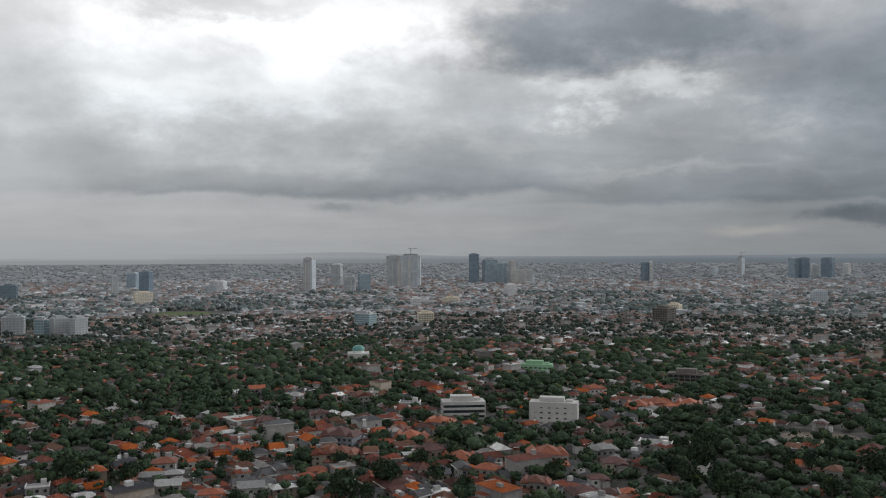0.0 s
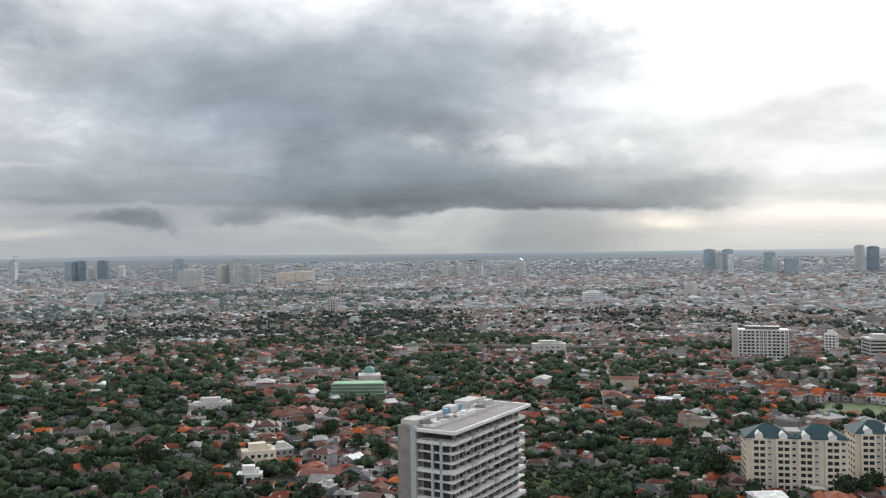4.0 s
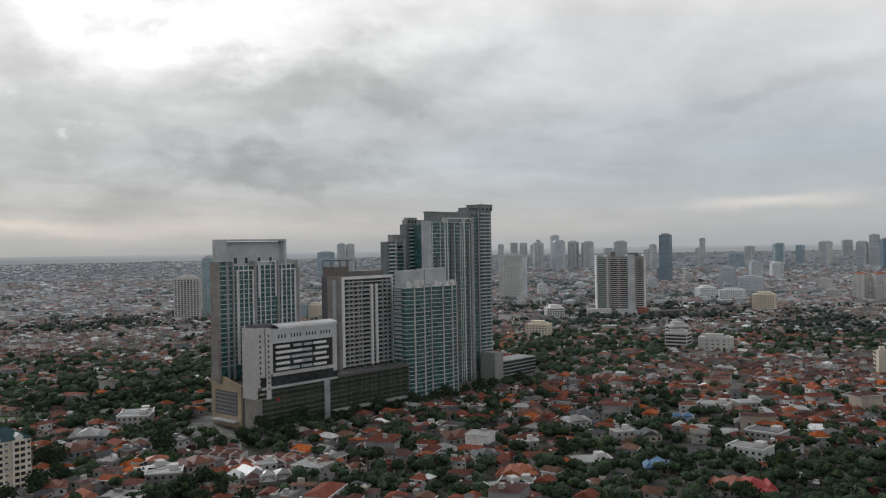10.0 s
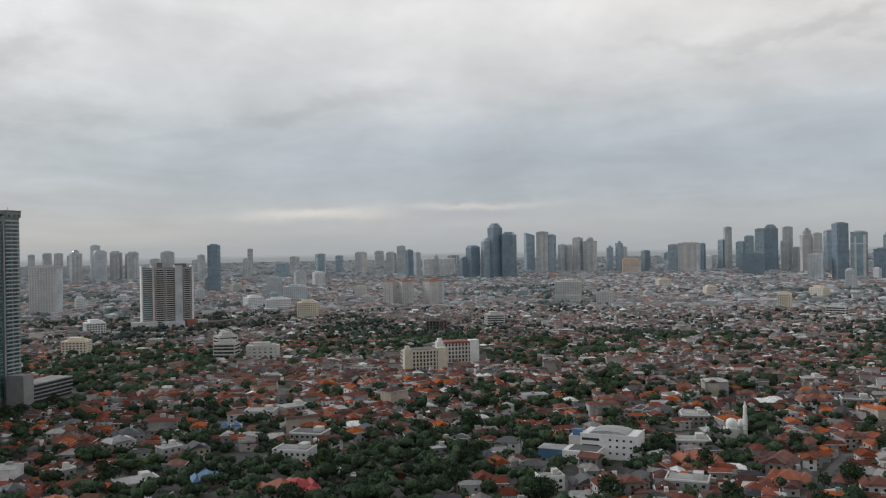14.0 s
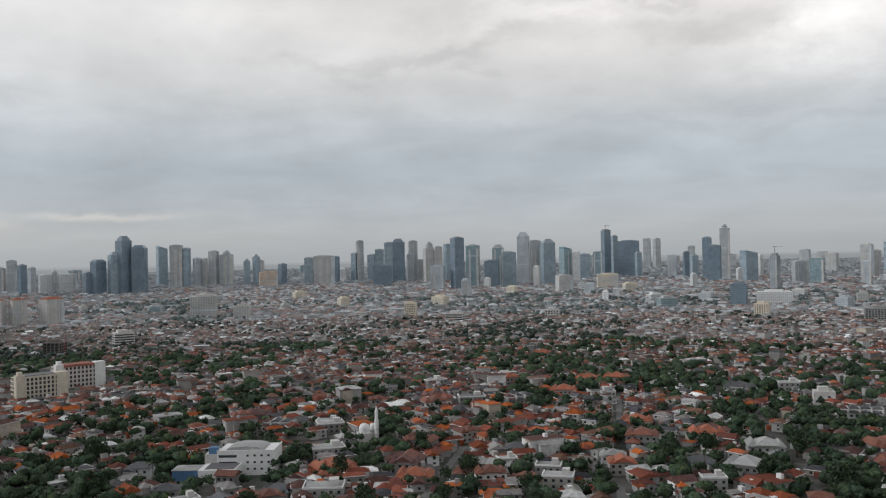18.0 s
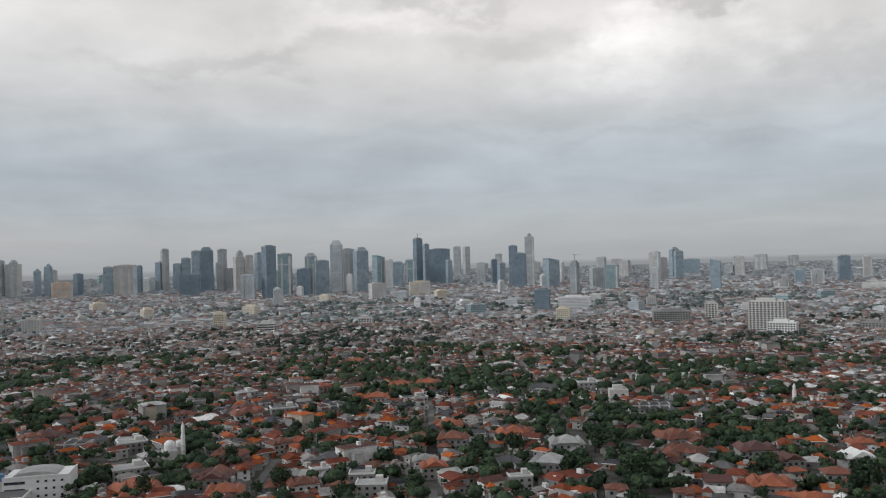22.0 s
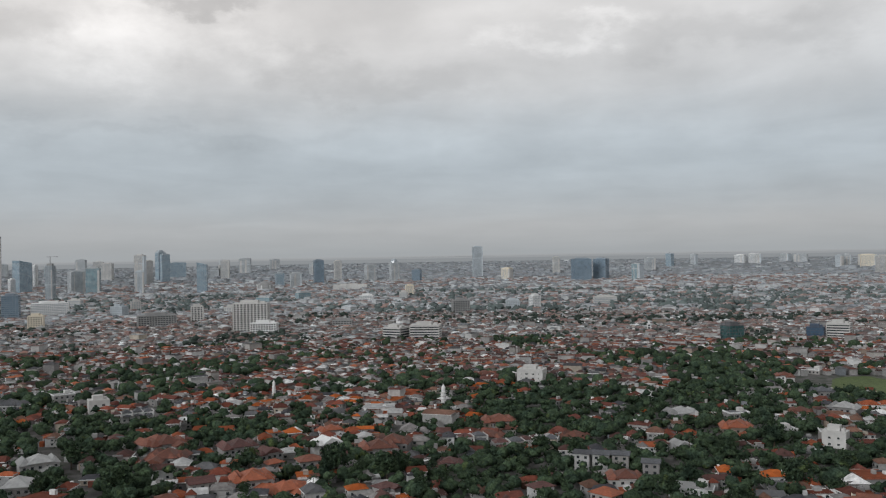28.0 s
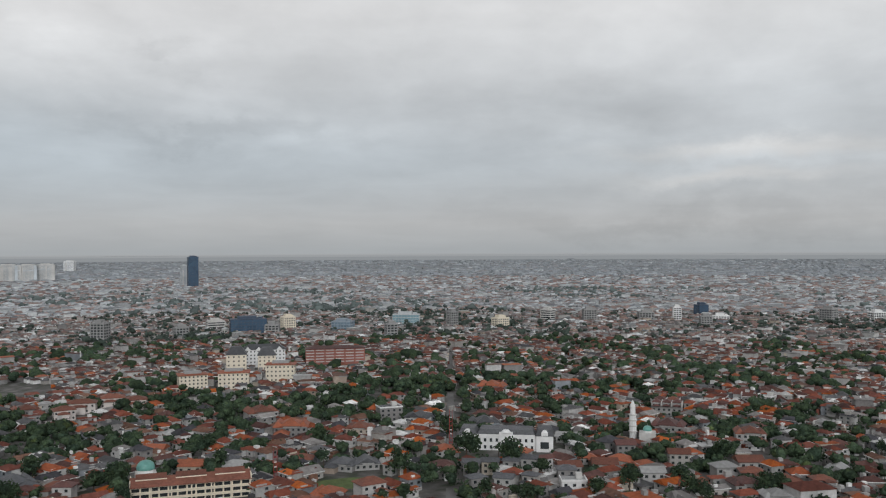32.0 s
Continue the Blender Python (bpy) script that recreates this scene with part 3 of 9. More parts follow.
class Build:
    """Collects faces of one part."""

    def __init__(self):
        self.v, self.f, self.m = [], [], []

    def face(self, pts, mat=0):
        i = len(self.v)
        self.v.extend(pts)
        self.f.append(tuple(range(i, i + len(pts))))
        self.m.append(mat)

    def box(self, x0, x1, y0, y1, z0, z1, mat=0, top=None, lid=True):
        i = len(self.v)
        self.v.extend([(x0, y0, z0), (x1, y0, z0), (x1, y1, z0), (x0, y1, z0), (x0, y0, z1), (x1, y0, z1), (x1, y1, z1), (x0, y1, z1)])
        quads = [(0, 1, 5, 4), (1, 2, 6, 5), (2, 3, 7, 6), (3, 0, 4, 7), (4, 5, 6, 7), (3, 2, 1, 0)]
        for k, q in enumerate(quads):
            self.f.append(tuple(i + j for j in q))
            self.m.append(top if (k == 4 and top is not None) else mat)
        return self

    def prism(self, pts, z0, z1, mat=0, top=None, scale_top=1.0):
        n, i = len(pts), len(self.v)
        cx, cy = sum(p[0] for p in pts) / n, sum(p[1] for p in pts) / n
        self.v.extend((x, y, z0) for x, y in pts)
        self.v.extend((cx + (x - cx) * scale_top, cy + (y - cy) * scale_top, z1) for x, y in pts)
        for k in range(n):
            self.f.append((i + k, i + (k + 1) % n, i + n + (k + 1) % n, i + n + k))
            self.m.append(mat)
        self.f.append(tuple(range(i + n, i + 2 * n)))
        self.m.append(mat if top is None else top)
        self.f.append(tuple(reversed(range(i, i + n))))
        self.m.append(mat)
        return self

    def turned(self, r, z0, z1, n=12, mat=0, scale_top=1.0, cx=0.0, cy=0.0):
        return self.prism([(cx + r * math.cos(2 * math.pi * k / n), cy + r * math.sin(2 * math.pi * k / n)) for k in range(n)], z0, z1, mat, None, scale_top)

    def dome(self, r, z0, h, n=14, rings=5, mat=0, cx=0.0, cy=0.0, bulge=0.0):
        prev = None
        for k in range(rings + 1):
            a = math.pi / 2 * k / rings
            rr = r * (math.cos(a) + bulge * math.sin(2 * a))
            if k == rings:
                ring = [(cx, cy, z0 + h)] * n
            else:
                ring = [(cx + rr * math.cos(2 * math.pi * j / n), cy + rr * math.sin(2 * math.pi * j / n), z0 + h * math.sin(a)) for j in range(n)]
            if prev:
                for j in range(n):
                    jj = (j + 1) % n
                    self.face([prev[j], prev[jj], ring[jj], ring[j]] if k < rings else [prev[j], prev[jj], ring[j]], mat)
            prev = ring
        return self

    def hip(self, x0, x1, y0, y1, z0, h, over=0.5, mat=0, ridge=None, gable=False, thick=0.25):
        """A pitched roof with eaves; hipped, or gabled along its longer side."""
        x0, x1, y0, y1 = x0 - over, x1 + over, y0 - over, y1 + over
        lx, ly = x1 - x0, y1 - y0
        z1, ze = z0 + h, z0 + thick
        e = [(x0, y0, ze), (x1, y0, ze), (x1, y1, ze), (x0, y1, ze)]
        self.box(x0, x1, y0, y1, z0, ze - 0.004, mat)
        if lx >= ly:
            inset = 0.0 if gable else min(ly / 2, lx / 2 - 0.2)
            a, b = (x0 + inset, (y0 + y1) / 2, z1), (x1 - inset, (y0 + y1) / 2, z1)
            self.face([e[0], e[1], b, a], mat), self.face([e[2], e[3], a, b], mat)
            self.face([e[1], e[2], b], mat), self.face([e[3], e[0], a], mat)
        else:
            inset = 0.0 if gable else min(lx / 2, ly / 2 - 0.2)
            a, b = ((x0 + x1) / 2, y0 + inset, z1), ((x0 + x1) / 2, y1 - inset, z1)
            self.face([e[1], e[2], b, a], mat), self.face([e[3], e[0], a, b], mat)
            self.face([e[0], e[1], a], mat), self.face([e[2], e[3], b], mat)
        return self

    def data(self, name, mats):
        me = bpy.data.meshes.new(name)
        me.from_pydata(self.v, [], self.f)
        for m in mats:
            me.materials.append(M[m])
        me.polygons.foreach_set("material_index", self.m)
        me.update()
        return me


def part(name, build, mats, parent=None, label="", m=None):
    """One mesh object under a thing or a part."""
    mats = (mats,) if isinstance(mats, str) else mats
    ob = new(name, build if isinstance(build, bpy.types.Mesh) else build.data(name, mats))
    if parent:
        ob.parent = parent
    if m is not None:
        ob.matrix_basis = m
    if label:
        ob["label"] = label
    return ob


def thing(name, m, label, category, group="", kind=""):
    ob = new(name)
    ob.matrix_basis = m
    return tagged(ob, label, category, group, kind)


# ---- ground ----
rings = [0, 60, 200, 380, 600, 900, 1300, 1800, 2300, 2600, 2800, 3050, 3300, 3550, 3800, 4050, 4300, 4550, 4750, 4920]
gv, gf = [], []
SEG = 96
for r in rings:
    for k in range(SEG):
        a = 2 * math.pi * k / SEG
        gv.append((r * math.cos(a), r * math.sin(a), float(ground_z(r))))
for i in range(len(rings) - 1):
    for k in range(SEG):
        kk = (k + 1) % SEG
        q = (i * SEG + k, (i + 1) * SEG + k, (i + 1) * SEG + kk, i * SEG + kk)
        gf.append(q)
gm = bpy.data.meshes.new("ground")
gm.from_pydata(gv, [], gf)
gm.materials.append(M["ground"])
# beyond NEAR_FLAT the ground takes the colour with haze painted in
gm.materials.append(M["hazedfloor"])
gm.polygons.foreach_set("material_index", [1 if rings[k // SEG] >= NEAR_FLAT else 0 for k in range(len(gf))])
tagged(new("ground", gm), "city plain of dark soil, lawns and lanes", "ground", kind="structure")

# added low rises that glow as haze where the plain ends, hills far behind
def haze_row(name, d, top, peaks, mat, label):
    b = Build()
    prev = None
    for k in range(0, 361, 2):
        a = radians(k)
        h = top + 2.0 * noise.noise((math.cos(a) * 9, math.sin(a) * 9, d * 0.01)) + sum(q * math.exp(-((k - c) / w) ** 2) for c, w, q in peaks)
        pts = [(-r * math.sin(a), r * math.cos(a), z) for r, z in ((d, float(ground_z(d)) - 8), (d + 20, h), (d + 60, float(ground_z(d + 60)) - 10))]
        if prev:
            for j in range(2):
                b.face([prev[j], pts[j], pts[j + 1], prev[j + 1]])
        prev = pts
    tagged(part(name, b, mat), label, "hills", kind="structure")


haze_row("rise_1", 4560, 88, (), "rise", "low glowing band of painted haze ending the plain")
haze_row("rise_2", 4720, 96, (), "farrise", "pale glowing band of painted haze behind the plain")
haze_row("hills", 4900, 102, ((9, 4.5, 24), (19, 8, 15), (335, 9, 10)), "ridge", "low pale blue hills in glowing painted haze along the skyline")


# ---- towers and blocks of the city ----
CLEAR = []


def keep_clear(x, y, radius):
    CLEAR.append((x, y, radius))


STYLES = {
    # wall, glass, storey, band, bay, pier, proud
    "glass": ("bluegrey", "blueglass", 3.9, 0.7, 6.0, 0.35, 0.2),
    "dark": ("deepslate", "deepglass", 3.9, 0.9, 5.0, 0.5, 0.25),
    "teal": ("palegrey", "tealglass", 3.8, 0.8, 4.5, 0.35, 0.2),
    "pale": ("palegrey", "paleglass", 3.6, 1.5, 4.5, 1.6, 0.35),
    "strip": ("offwhite", "glass", 3.3, 1.3, 5.0, 2.0, 0.4),
    "white": ("white", "glass", 3.4, 1.3, 4.0, 1.2, 0.3),
    "bands": ("offwhite", "glass", 3.6, 1.7, 30.0, 0.6, 0.4),
    "cream": ("cream", "glass", 3.4, 1.6, 4.0, 1.7, 0.3),
    "grey": ("grey", "glass", 3.5, 1.5, 4.5, 1.5, 0.3),
    "brown": ("brown", "glass", 3.5, 1.4, 4.5, 1.6, 0.3),
    "peach": ("peach", "glass", 3.3, 1.5, 4.0, 1.9, 0.3),
    "orange_top": ("offwhite", "glass", 3.2, 1.3, 5.0, 2.0, 0.5),
    "green": ("darkgrey", "greenglass", 3.8, 0.5, 4.0, 0.3, 0.15),
    "mint": ("greenpaint", "glass", 4.0, 2.2, 5.0, 1.5, 0.2),
    "navy": ("navywall", "navyglass", 3.8, 0.8, 5.0, 0.6, 0.2),
    "plain": ("offwhite", "glass", 4.0, 2.6, 6.0, 3.6, 0.15),
    "frame": ("brown", "glass", 3.6, 0.5, 5.0, 0.6, 0.9),
}
WORDS = {
    "glass": "blue-grey glass office tower with thin floor bands", "dark": "dark glass office tower with grey mullions",
    "teal": "teal glass tower with pale grey floor bands", "pale": "pale grey high-rise with gridded windows",
    "strip": "off-white apartment tower with vertical window strips", "white": "white building with rows of dark windows",
    "bands": "white office block with long horizontal window bands", "cream": "cream building with rows of dark windows",
    "grey": "grey concrete building with gridded windows", "brown": "brown stone-clad building with dark windows",
    "peach": "peach-painted high apartment tower block", "orange_top": "off-white apartment tower under orange roofs", "green": "dark green glass office block",
    "mint": "pale green painted hall with a flat roof", "navy": "navy blue glass office block", "plain": "plain white block with few windows",
    "frame": "unfinished concrete frame with open floors",
}


def facade(root, w, d, h, style, s=1.0, z0=0.0, cx=0.0, cy=0.0, prefix=""):
    """Glass core, proud floor bands, piers and a parapet as parts of root."""
    wall, glass, storey, band, bay, pier, proud = STYLES[style]
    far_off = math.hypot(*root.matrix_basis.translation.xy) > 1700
    # far towers get haze by colour: blue-grey walls and paler glass
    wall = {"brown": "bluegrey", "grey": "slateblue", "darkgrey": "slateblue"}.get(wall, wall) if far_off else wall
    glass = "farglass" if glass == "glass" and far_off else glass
    storey, band, bay, pier, proud = storey * s, band * s, bay * s, pier * s, proud * s
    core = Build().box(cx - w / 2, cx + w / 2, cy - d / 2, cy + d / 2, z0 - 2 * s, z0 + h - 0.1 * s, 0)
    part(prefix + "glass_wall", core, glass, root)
    fb = Build()
    n = max(1, round(h / storey))
    step = h / n
    for k in range(n + 1):
        z = z0 + k * step
        b = band if 0 < k < n else band * 1.3
        fb.box(cx - w / 2 - proud, cx + w / 2 + proud, cy - d / 2 - proud, cy + d / 2 + proud, z - b / 2, z + b / 2)
    pb = fb
    e = proud * 1.15
    for length, axis in ((w, 0), (d, 1)):
        m = max(1, round(length / bay))
        for k in range(m + 1):
            c = -length / 2 + length * k / m
            c = max(-length / 2 + pier / 2 - e, min(length / 2 - pier / 2 + e, c))
            for side in (-1, 1):
                if axis == 0:
                    y = side * (d / 2 + e / 2)
                    pb.box(cx + c - pier / 2, cx + c + pier / 2, cy + y - e / 2, cy + y + e / 2, z0 - 2 * s, z0 + h + band / 2)
                else:
                    x = side * (w / 2 + e / 2)
                    pb.box(cx + x - e / 2, cx + x + e / 2, cy + c - pier / 2, cy + c + pier / 2, z0 - 2 * s, z0 + h + band / 2)
    if far_off and h > 40 * s and style not in ("dark", "glass", "navy"):
        # pale pilasters and service floors set the towers apart
        rr = random.Random(int(w * 100 + h * 10))
        for k in range(rr.choice((0, 1, 2, 2, 3))):
            c, g = w * (rr.random() - 0.5) * 0.9, w * rr.uniform(0.03, 0.09)
            pb.box(cx + c - g, cx + c + g, cy - d / 2 - e * 1.5, cy - d / 2, z0, z0 + h * rr.uniform(0.8, 1.0), 1)
        if rr.random() < 0.6:
            z = z0 + h * rr.uniform(0.35, 0.75)
            pb.box(cx - w / 2 - e * 1.3, cx + w / 2 + e * 1.3, cy - d / 2 - e * 1.3, cy + d / 2 + e * 1.3, z, z + 3.5 * s, 2)
        # pale or slate edge strip: a lit or shaded side put into colour
        if rr.random() < 0.5:
            pb.box(cx + w * 0.36, cx + w / 2 + e * 1.4, cy - d / 2 - e * 1.6, cy + d / 2, z0, z0 + h * 0.97, rr.choice((1, 2)))
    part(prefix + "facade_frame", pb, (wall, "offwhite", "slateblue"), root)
    return wall, glass


def crown(root, w, d, h, top, wall, glass, s):
    """What stands on the roof of a high building."""
    z = h + 0.6 * s
    if top == "flat":
        b = Build()
        b.box(-w / 2, w / 2, -d / 2, d / 2, z, z + 0.3 * s)
        b.box(-w * 0.3, w * 0.22, -d * 0.3, d * 0.3, z + 0.3 * s, z + 4.2 * s)
        b.box(w * 0.26, w * 0.40, -d * 0.2, d * 0.2, z + 0.3 * s, z + 2.6 * s)
        part("roof_plant", b, wall, root)
    elif top == "step":
        b = Build().box(-w * 0.38, w * 0.38, -d * 0.38, d * 0.38, z, z + h * 0.05).box(-w * 0.26, w * 0.26, -d * 0.26, d * 0.26, z + h * 0.05, z + h * 0.085)
        part("crown", b, wall, root)
    elif top == "taper":
        b = Build().prism([(-w / 2, -d / 2), (w / 2, -d / 2), (w / 2, d / 2), (-w / 2, d / 2)], z, z + h * 0.07, 0, None, 0.6)
        part("crown", b, glass, root)
    elif top == "slant":
        b, k = Build(), h * 0.08
        q = [(-w / 2, -d / 2, z), (w / 2, -d / 2, z), (w / 2, d / 2, z), (-w / 2, d / 2, z)]
        a, c = (-w / 2, -d / 2, z + k), (-w / 2, d / 2, z + k)
        b.face([q[0], q[1], a]), b.face([q[1], q[2], c, a]), b.face([q[2], q[3], c]), b.face([q[3], q[0], a, c])
        part("slanted_roof", b, glass, root)
    elif top == "round":
        b = Build().dome(min(w, d) * 0.5, z, min(w, d) * 0.55, 12, 4)
        part("rounded_top", b, glass, root)
    elif top == "spire":
        b = Build().prism([(-w / 2, -d / 2), (w / 2, -d / 2), (w / 2, d / 2), (-w / 2, d / 2)], z, z + h * 0.06, 0, None, 0.5)
        part("crown", b, wall, root)
        part("mast", Build().turned(0.8 * s, z + h * 0.06, z + h * 0.2, 6, 0, 0.2), "steel", root)
    elif top == "hip":
        part("roof", Build().hip(-w / 2, w / 2, -d / 2, d / 2, z, 0.22 * min(w, d), 0.8 * s), "orange", root, "orange clay-tile roof")
    elif top == "crane":
        b = Build().box(-w * 0.35, w * 0.35, -d * 0.35, d * 0.35, z, z + 6 * s)
        part("unfinished_top", b, "grey", root)
        part("crane_mast", Build().box(-0.8 * s, 0.8 * s, -0.8 * s, 0.8 * s, z + 6 * s, z + 26 * s), "steel", root)
        part("crane_jib", Build().box(-9 * s, 24 * s, -0.6 * s, 0.6 * s, z + 24 * s, z + 25.4 * s), "steel", root)
    elif top == "helipad":
        part("crown", Build().turned(min(w, d) * 0.42, z, z + h * 0.035, 14), wall, root)
        part("helipad", Build().turned(min(w, d) * 0.5, z + h * 0.035, z + h * 0.045, 16), "palegrey", root)
        part("lantern", Build().turned(min(w, d) * 0.3, z + h * 0.045, z + h * 0.075, 12, 0, 0.8), glass, root)


def tower(az, r, width, h, style, top="flat", turn=0.0, ratio=0.8, name="", label=""):
    """A building whose visible breadth, turned by that many degrees, is width."""
    s, width = max(0.45, shrink(r)), abs(width)
    t = radians(abs(turn))
    w = width / (math.cos(t) + ratio * math.sin(t))
    d = w * ratio
    high = h > 34 * s
    root = thing(name or ("tower" if high else "building"), spot(az, r + d / 2, 0, turn), label or WORDS[style], "tower" if high else "building")
    wall, glass = facade(root, w, d, h, style, s)
    crown(root, w, d, h, top, wall, glass, s)
    p = root.matrix_basis.translation
    keep_clear(p.x, p.y, 0.62 * math.hypot(w, d))
    return root


# ---- the high-rise group with its hotel and planted parking deck ----
def site(x, y, rz):
    return pose(x, y, 0, 0, 0, rz)


def put(s, lx, ly, lz=0.0, turn=0.0):
    return s @ pose(lx, ly, lz, 0, 0, turn)


def floors(root, mesh, z0, z1, storey, name="floor_slab"):
    n = round((z1 - z0) / storey)
    for k in range(n + 1):
        part(name, mesh, (), root, m=pose(0, 0, z0 + (z1 - z0) * k / n))


def ring(w, d, out, t, mat):
    """A floor slab that stands out all round a block from (0, 0) to (w, d)."""
    return Build().box(-out, w + out, -out, d + out, -t / 2, t / 2).data("floor_slab", (mat,))


G = site(575.1, 32.0, -51.6)
for cx, cy, cr in ((20, 15, 45), (70, 20, 48), (120, 20, 45), (165, 20, 48), (205, 45, 48), (250, 45, 50), (30, 50, 40), (290, 25, 36), (0, 45, 25)):
    q = (G @ Vector((cx, cy, 0)))
    keep_clear(q.x, q.y, cr)

# parking deck
deck = thing("parking_deck", put(G, 0, 0), "dark parking deck with planted green floors below the towers", "parking garage")
part("core", Build().box(2.0, 141, 1.2, 52, -1, 28.5, 0).box(0.8, 70, 0.6, 52, -1, 20.8, 0), "darkgrey", deck)
ledge = Build().box(0, 141, 0, 1.2, -0.3, 0.3).data("ledge", ("darkgrey",))
hedge = Build()
for k in range(47):
    hedge.box(0.4 + 3 * k, 3.2 + 3 * k, -0.45, 0.5, 0.3, 1.3 + 0.9 * random.random())
hedge = hedge.data("hedge", ("foliage",))
for k in range(8):
    part("ledge", ledge, (), deck, m=pose(0, 0, 3.3 * (k + 0.6)))
    part("hedge", hedge, (), deck, m=pose(0, 0, 3.3 * (k + 0.6)))
col = Build().box(-0.5, 0.5, -0.3, 1.3, 0, 29).data("column", ("brown",))
for k in range(15):
    part("column", col, (), deck, m=pose(1 + 10 * k, 0, 0))
part("end_wall", Build().prism([(-0.8, 18), (-0.8, 53), (1.6, 53), (1.6, 18)], -1, 28.5), "beige", deck, "beige stone end wall")
wedge = Build()
wedge.face([(-0.8, 18, 28.5), (-0.8, 53, 28.5), (-0.8, 53, 36)]), wedge.face([(1.6, 53, 28.5), (1.6, 18, 28.5), (1.6, 53, 36)])
wedge.face([(-0.8, 53, 28.5), (1.6, 53, 28.5), (1.6, 53, 36), (-0.8, 53, 36)]), wedge.face([(-0.8, 18, 28.5), (-0.8, 53, 36), (1.6, 53, 36), (1.6, 18, 28.5)])
part("sloped_parapet", wedge, "beige", deck)
grille = Build().box(-1.2, -0.8, 22, 48, 8, 24).data("louvre_field", ("darkgrey",))
part("louvre_field", grille, (), deck)
slat = Build().box(-1.5, -1.2, 23, 47, -0.3, 0.3).data("louvre", ("grey",))
for k in range(6):
    part("louvre", slat, (), deck, m=pose(0, 0, 9.5 + 2.6 * k))
part("canopy", Build().box(-6, 0, 20, 46, 4.2, 4.9), "palegrey", deck)
part("corner_wall", Build().box(-0.6, 3.2, -0.5, 14, -1, 21), "flank", deck)
part("light_shaft", Build().box(56, 61, -0.6, 1.0, 0, 27), "paleglass", deck, "pale glazed stair strip")
part("street_canopy", Build().box(62, 141, -9, 0, 5.0, 5.6), "grey", deck)
part("roof_edge", Build().box(68, 141, -0.8, 3, 27.6, 30.0), "darkgrey", deck)
pil = Build().box(-0.5, 0.5, 0.4, 1.4, 29, 33).data("stub", ("brown",))
for k in range(9):
    part("stub", pil, (), deck, m=pose(72 + 8 * k, 0, 0))

# hotel slab
hotel = thing("hotel", put(G, 0, 0), "white-framed hotel slab with staggered window panels", "hotel")
hb = Build()
hb.box(0, 6.3, 0.2, 16.7, 21, 68).box(7.0, 10.7, -0.5, 16.7, 20.6, 67.6)
part("end_wall", hb, "offwhite", hotel)
part("stair_slot", Build().box(6.3, 7.0, 1.2, 16, 22, 66.5), "glass", hotel)
part("front_top", Build().box(10.7, 68.1, -0.4, 16.7, 57.0, 66.6), "palegrey", hotel)
part("front_left", Build().box(10.7, 12.4, -0.4, 16.7, 36.8, 57.0), "offwhite", hotel)
part("front_right", Build().box(64.8, 68.1, -0.4, 16.7, 33.0, 57.0), "offwhite", hotel)
part("front_sill", Build().box(12.4, 64.8, -0.4, 16.7, 35.2, 37.4), "offwhite", hotel)
part("window_field", Build().box(12.4, 64.8, 0.9, 16, 37.4, 57.0), "glass", hotel)
part("podium_glass", Build().box(3, 69, -0.2, 16, 28.5, 35.2), "glass", hotel)
part("sign_band", Build().box(3, 69, -0.7, -0.2, 27.0, 28.6), "palegrey", hotel)
panel = Build().box(0, 11.4, -0.1, 0.9, 0, 1.7)
light_panel, mid_panel = panel.data("panel", ("white",)), Build().box(0, 9.0, -0.1, 0.9, 0, 1.7).data("panel", ("bluegrey",))
for row in range(5):
    z = 38.6 + 3.75 * row
    for k, (x, m) in enumerate(((15.5, light_panel), (26 + 2.2 * ((row * 2) % 3), light_panel if row % 2 else mid_panel), (37, mid_panel), (47.5 + 2 * (row % 2), light_panel))):
        part("panel", m, (), hotel, m=pose(x, 0, z))
slit = Build().box(0, 1.0, -0.5, -0.3, 0, 2.6).data("slit_window", ("glass",))
for k in range(18):
    if k % 5 != 3:
        part("slit_window", slit, (), hotel, m=pose(17 + 2.6 * k, 0, 60.2))
win = Build().box(0, 1.0, -0.25, -0.05, 0, 1.6).data("window", ("glass",))
for k in range(11):
    for x in (2.2, 8.4):
        part("window", win, (), hotel, m=pose(x, -0.45 if x > 7 else 0.2, 27 + 3.5 * k))
roof = Build()
for k in range(8):
    a0, a1 = k / 8, (k + 1) / 8
    z = [67.0 + 2.4 * math.sin(math.pi * (0.15 + 0.8 * a)) for a in (a0, a1)]
    roof.face([(17, -0.6 + 17 * a0, z[0]), (68.6, -0.6 + 17 * a0, z[0]), (68.6, -0.6 + 17 * a1, z[1]), (17, -0.6 + 17 * a1, z[1])])
    roof.face([(17, -0.6 + 17 * a0, z[0] - 0.5), (17, -0.6 + 17 * a1, z[1] - 0.5), (68.6, -0.6 + 17 * a1, z[1] - 0.5), (68.6, -0.6 + 17 * a0, z[0] - 0.5)])
roof.box(17, 68.6, -0.65, -0.6, 66.6, 68.1).box(17, 68.6, 16.4, 16.45, 66.6, 67.4)
part("curved_roof", roof, "white", hotel, "white curved metal roof")
part("roof_plant", Build().box(1, 15, 3, 14, 68, 69.8), "darkgrey", hotel)
part("red_sign", Build().turned(1.5, -0.2, 0.2, 10), "redpaint", hotel, m=pose(16, -0.9, 19.5, 90, 0, 0))

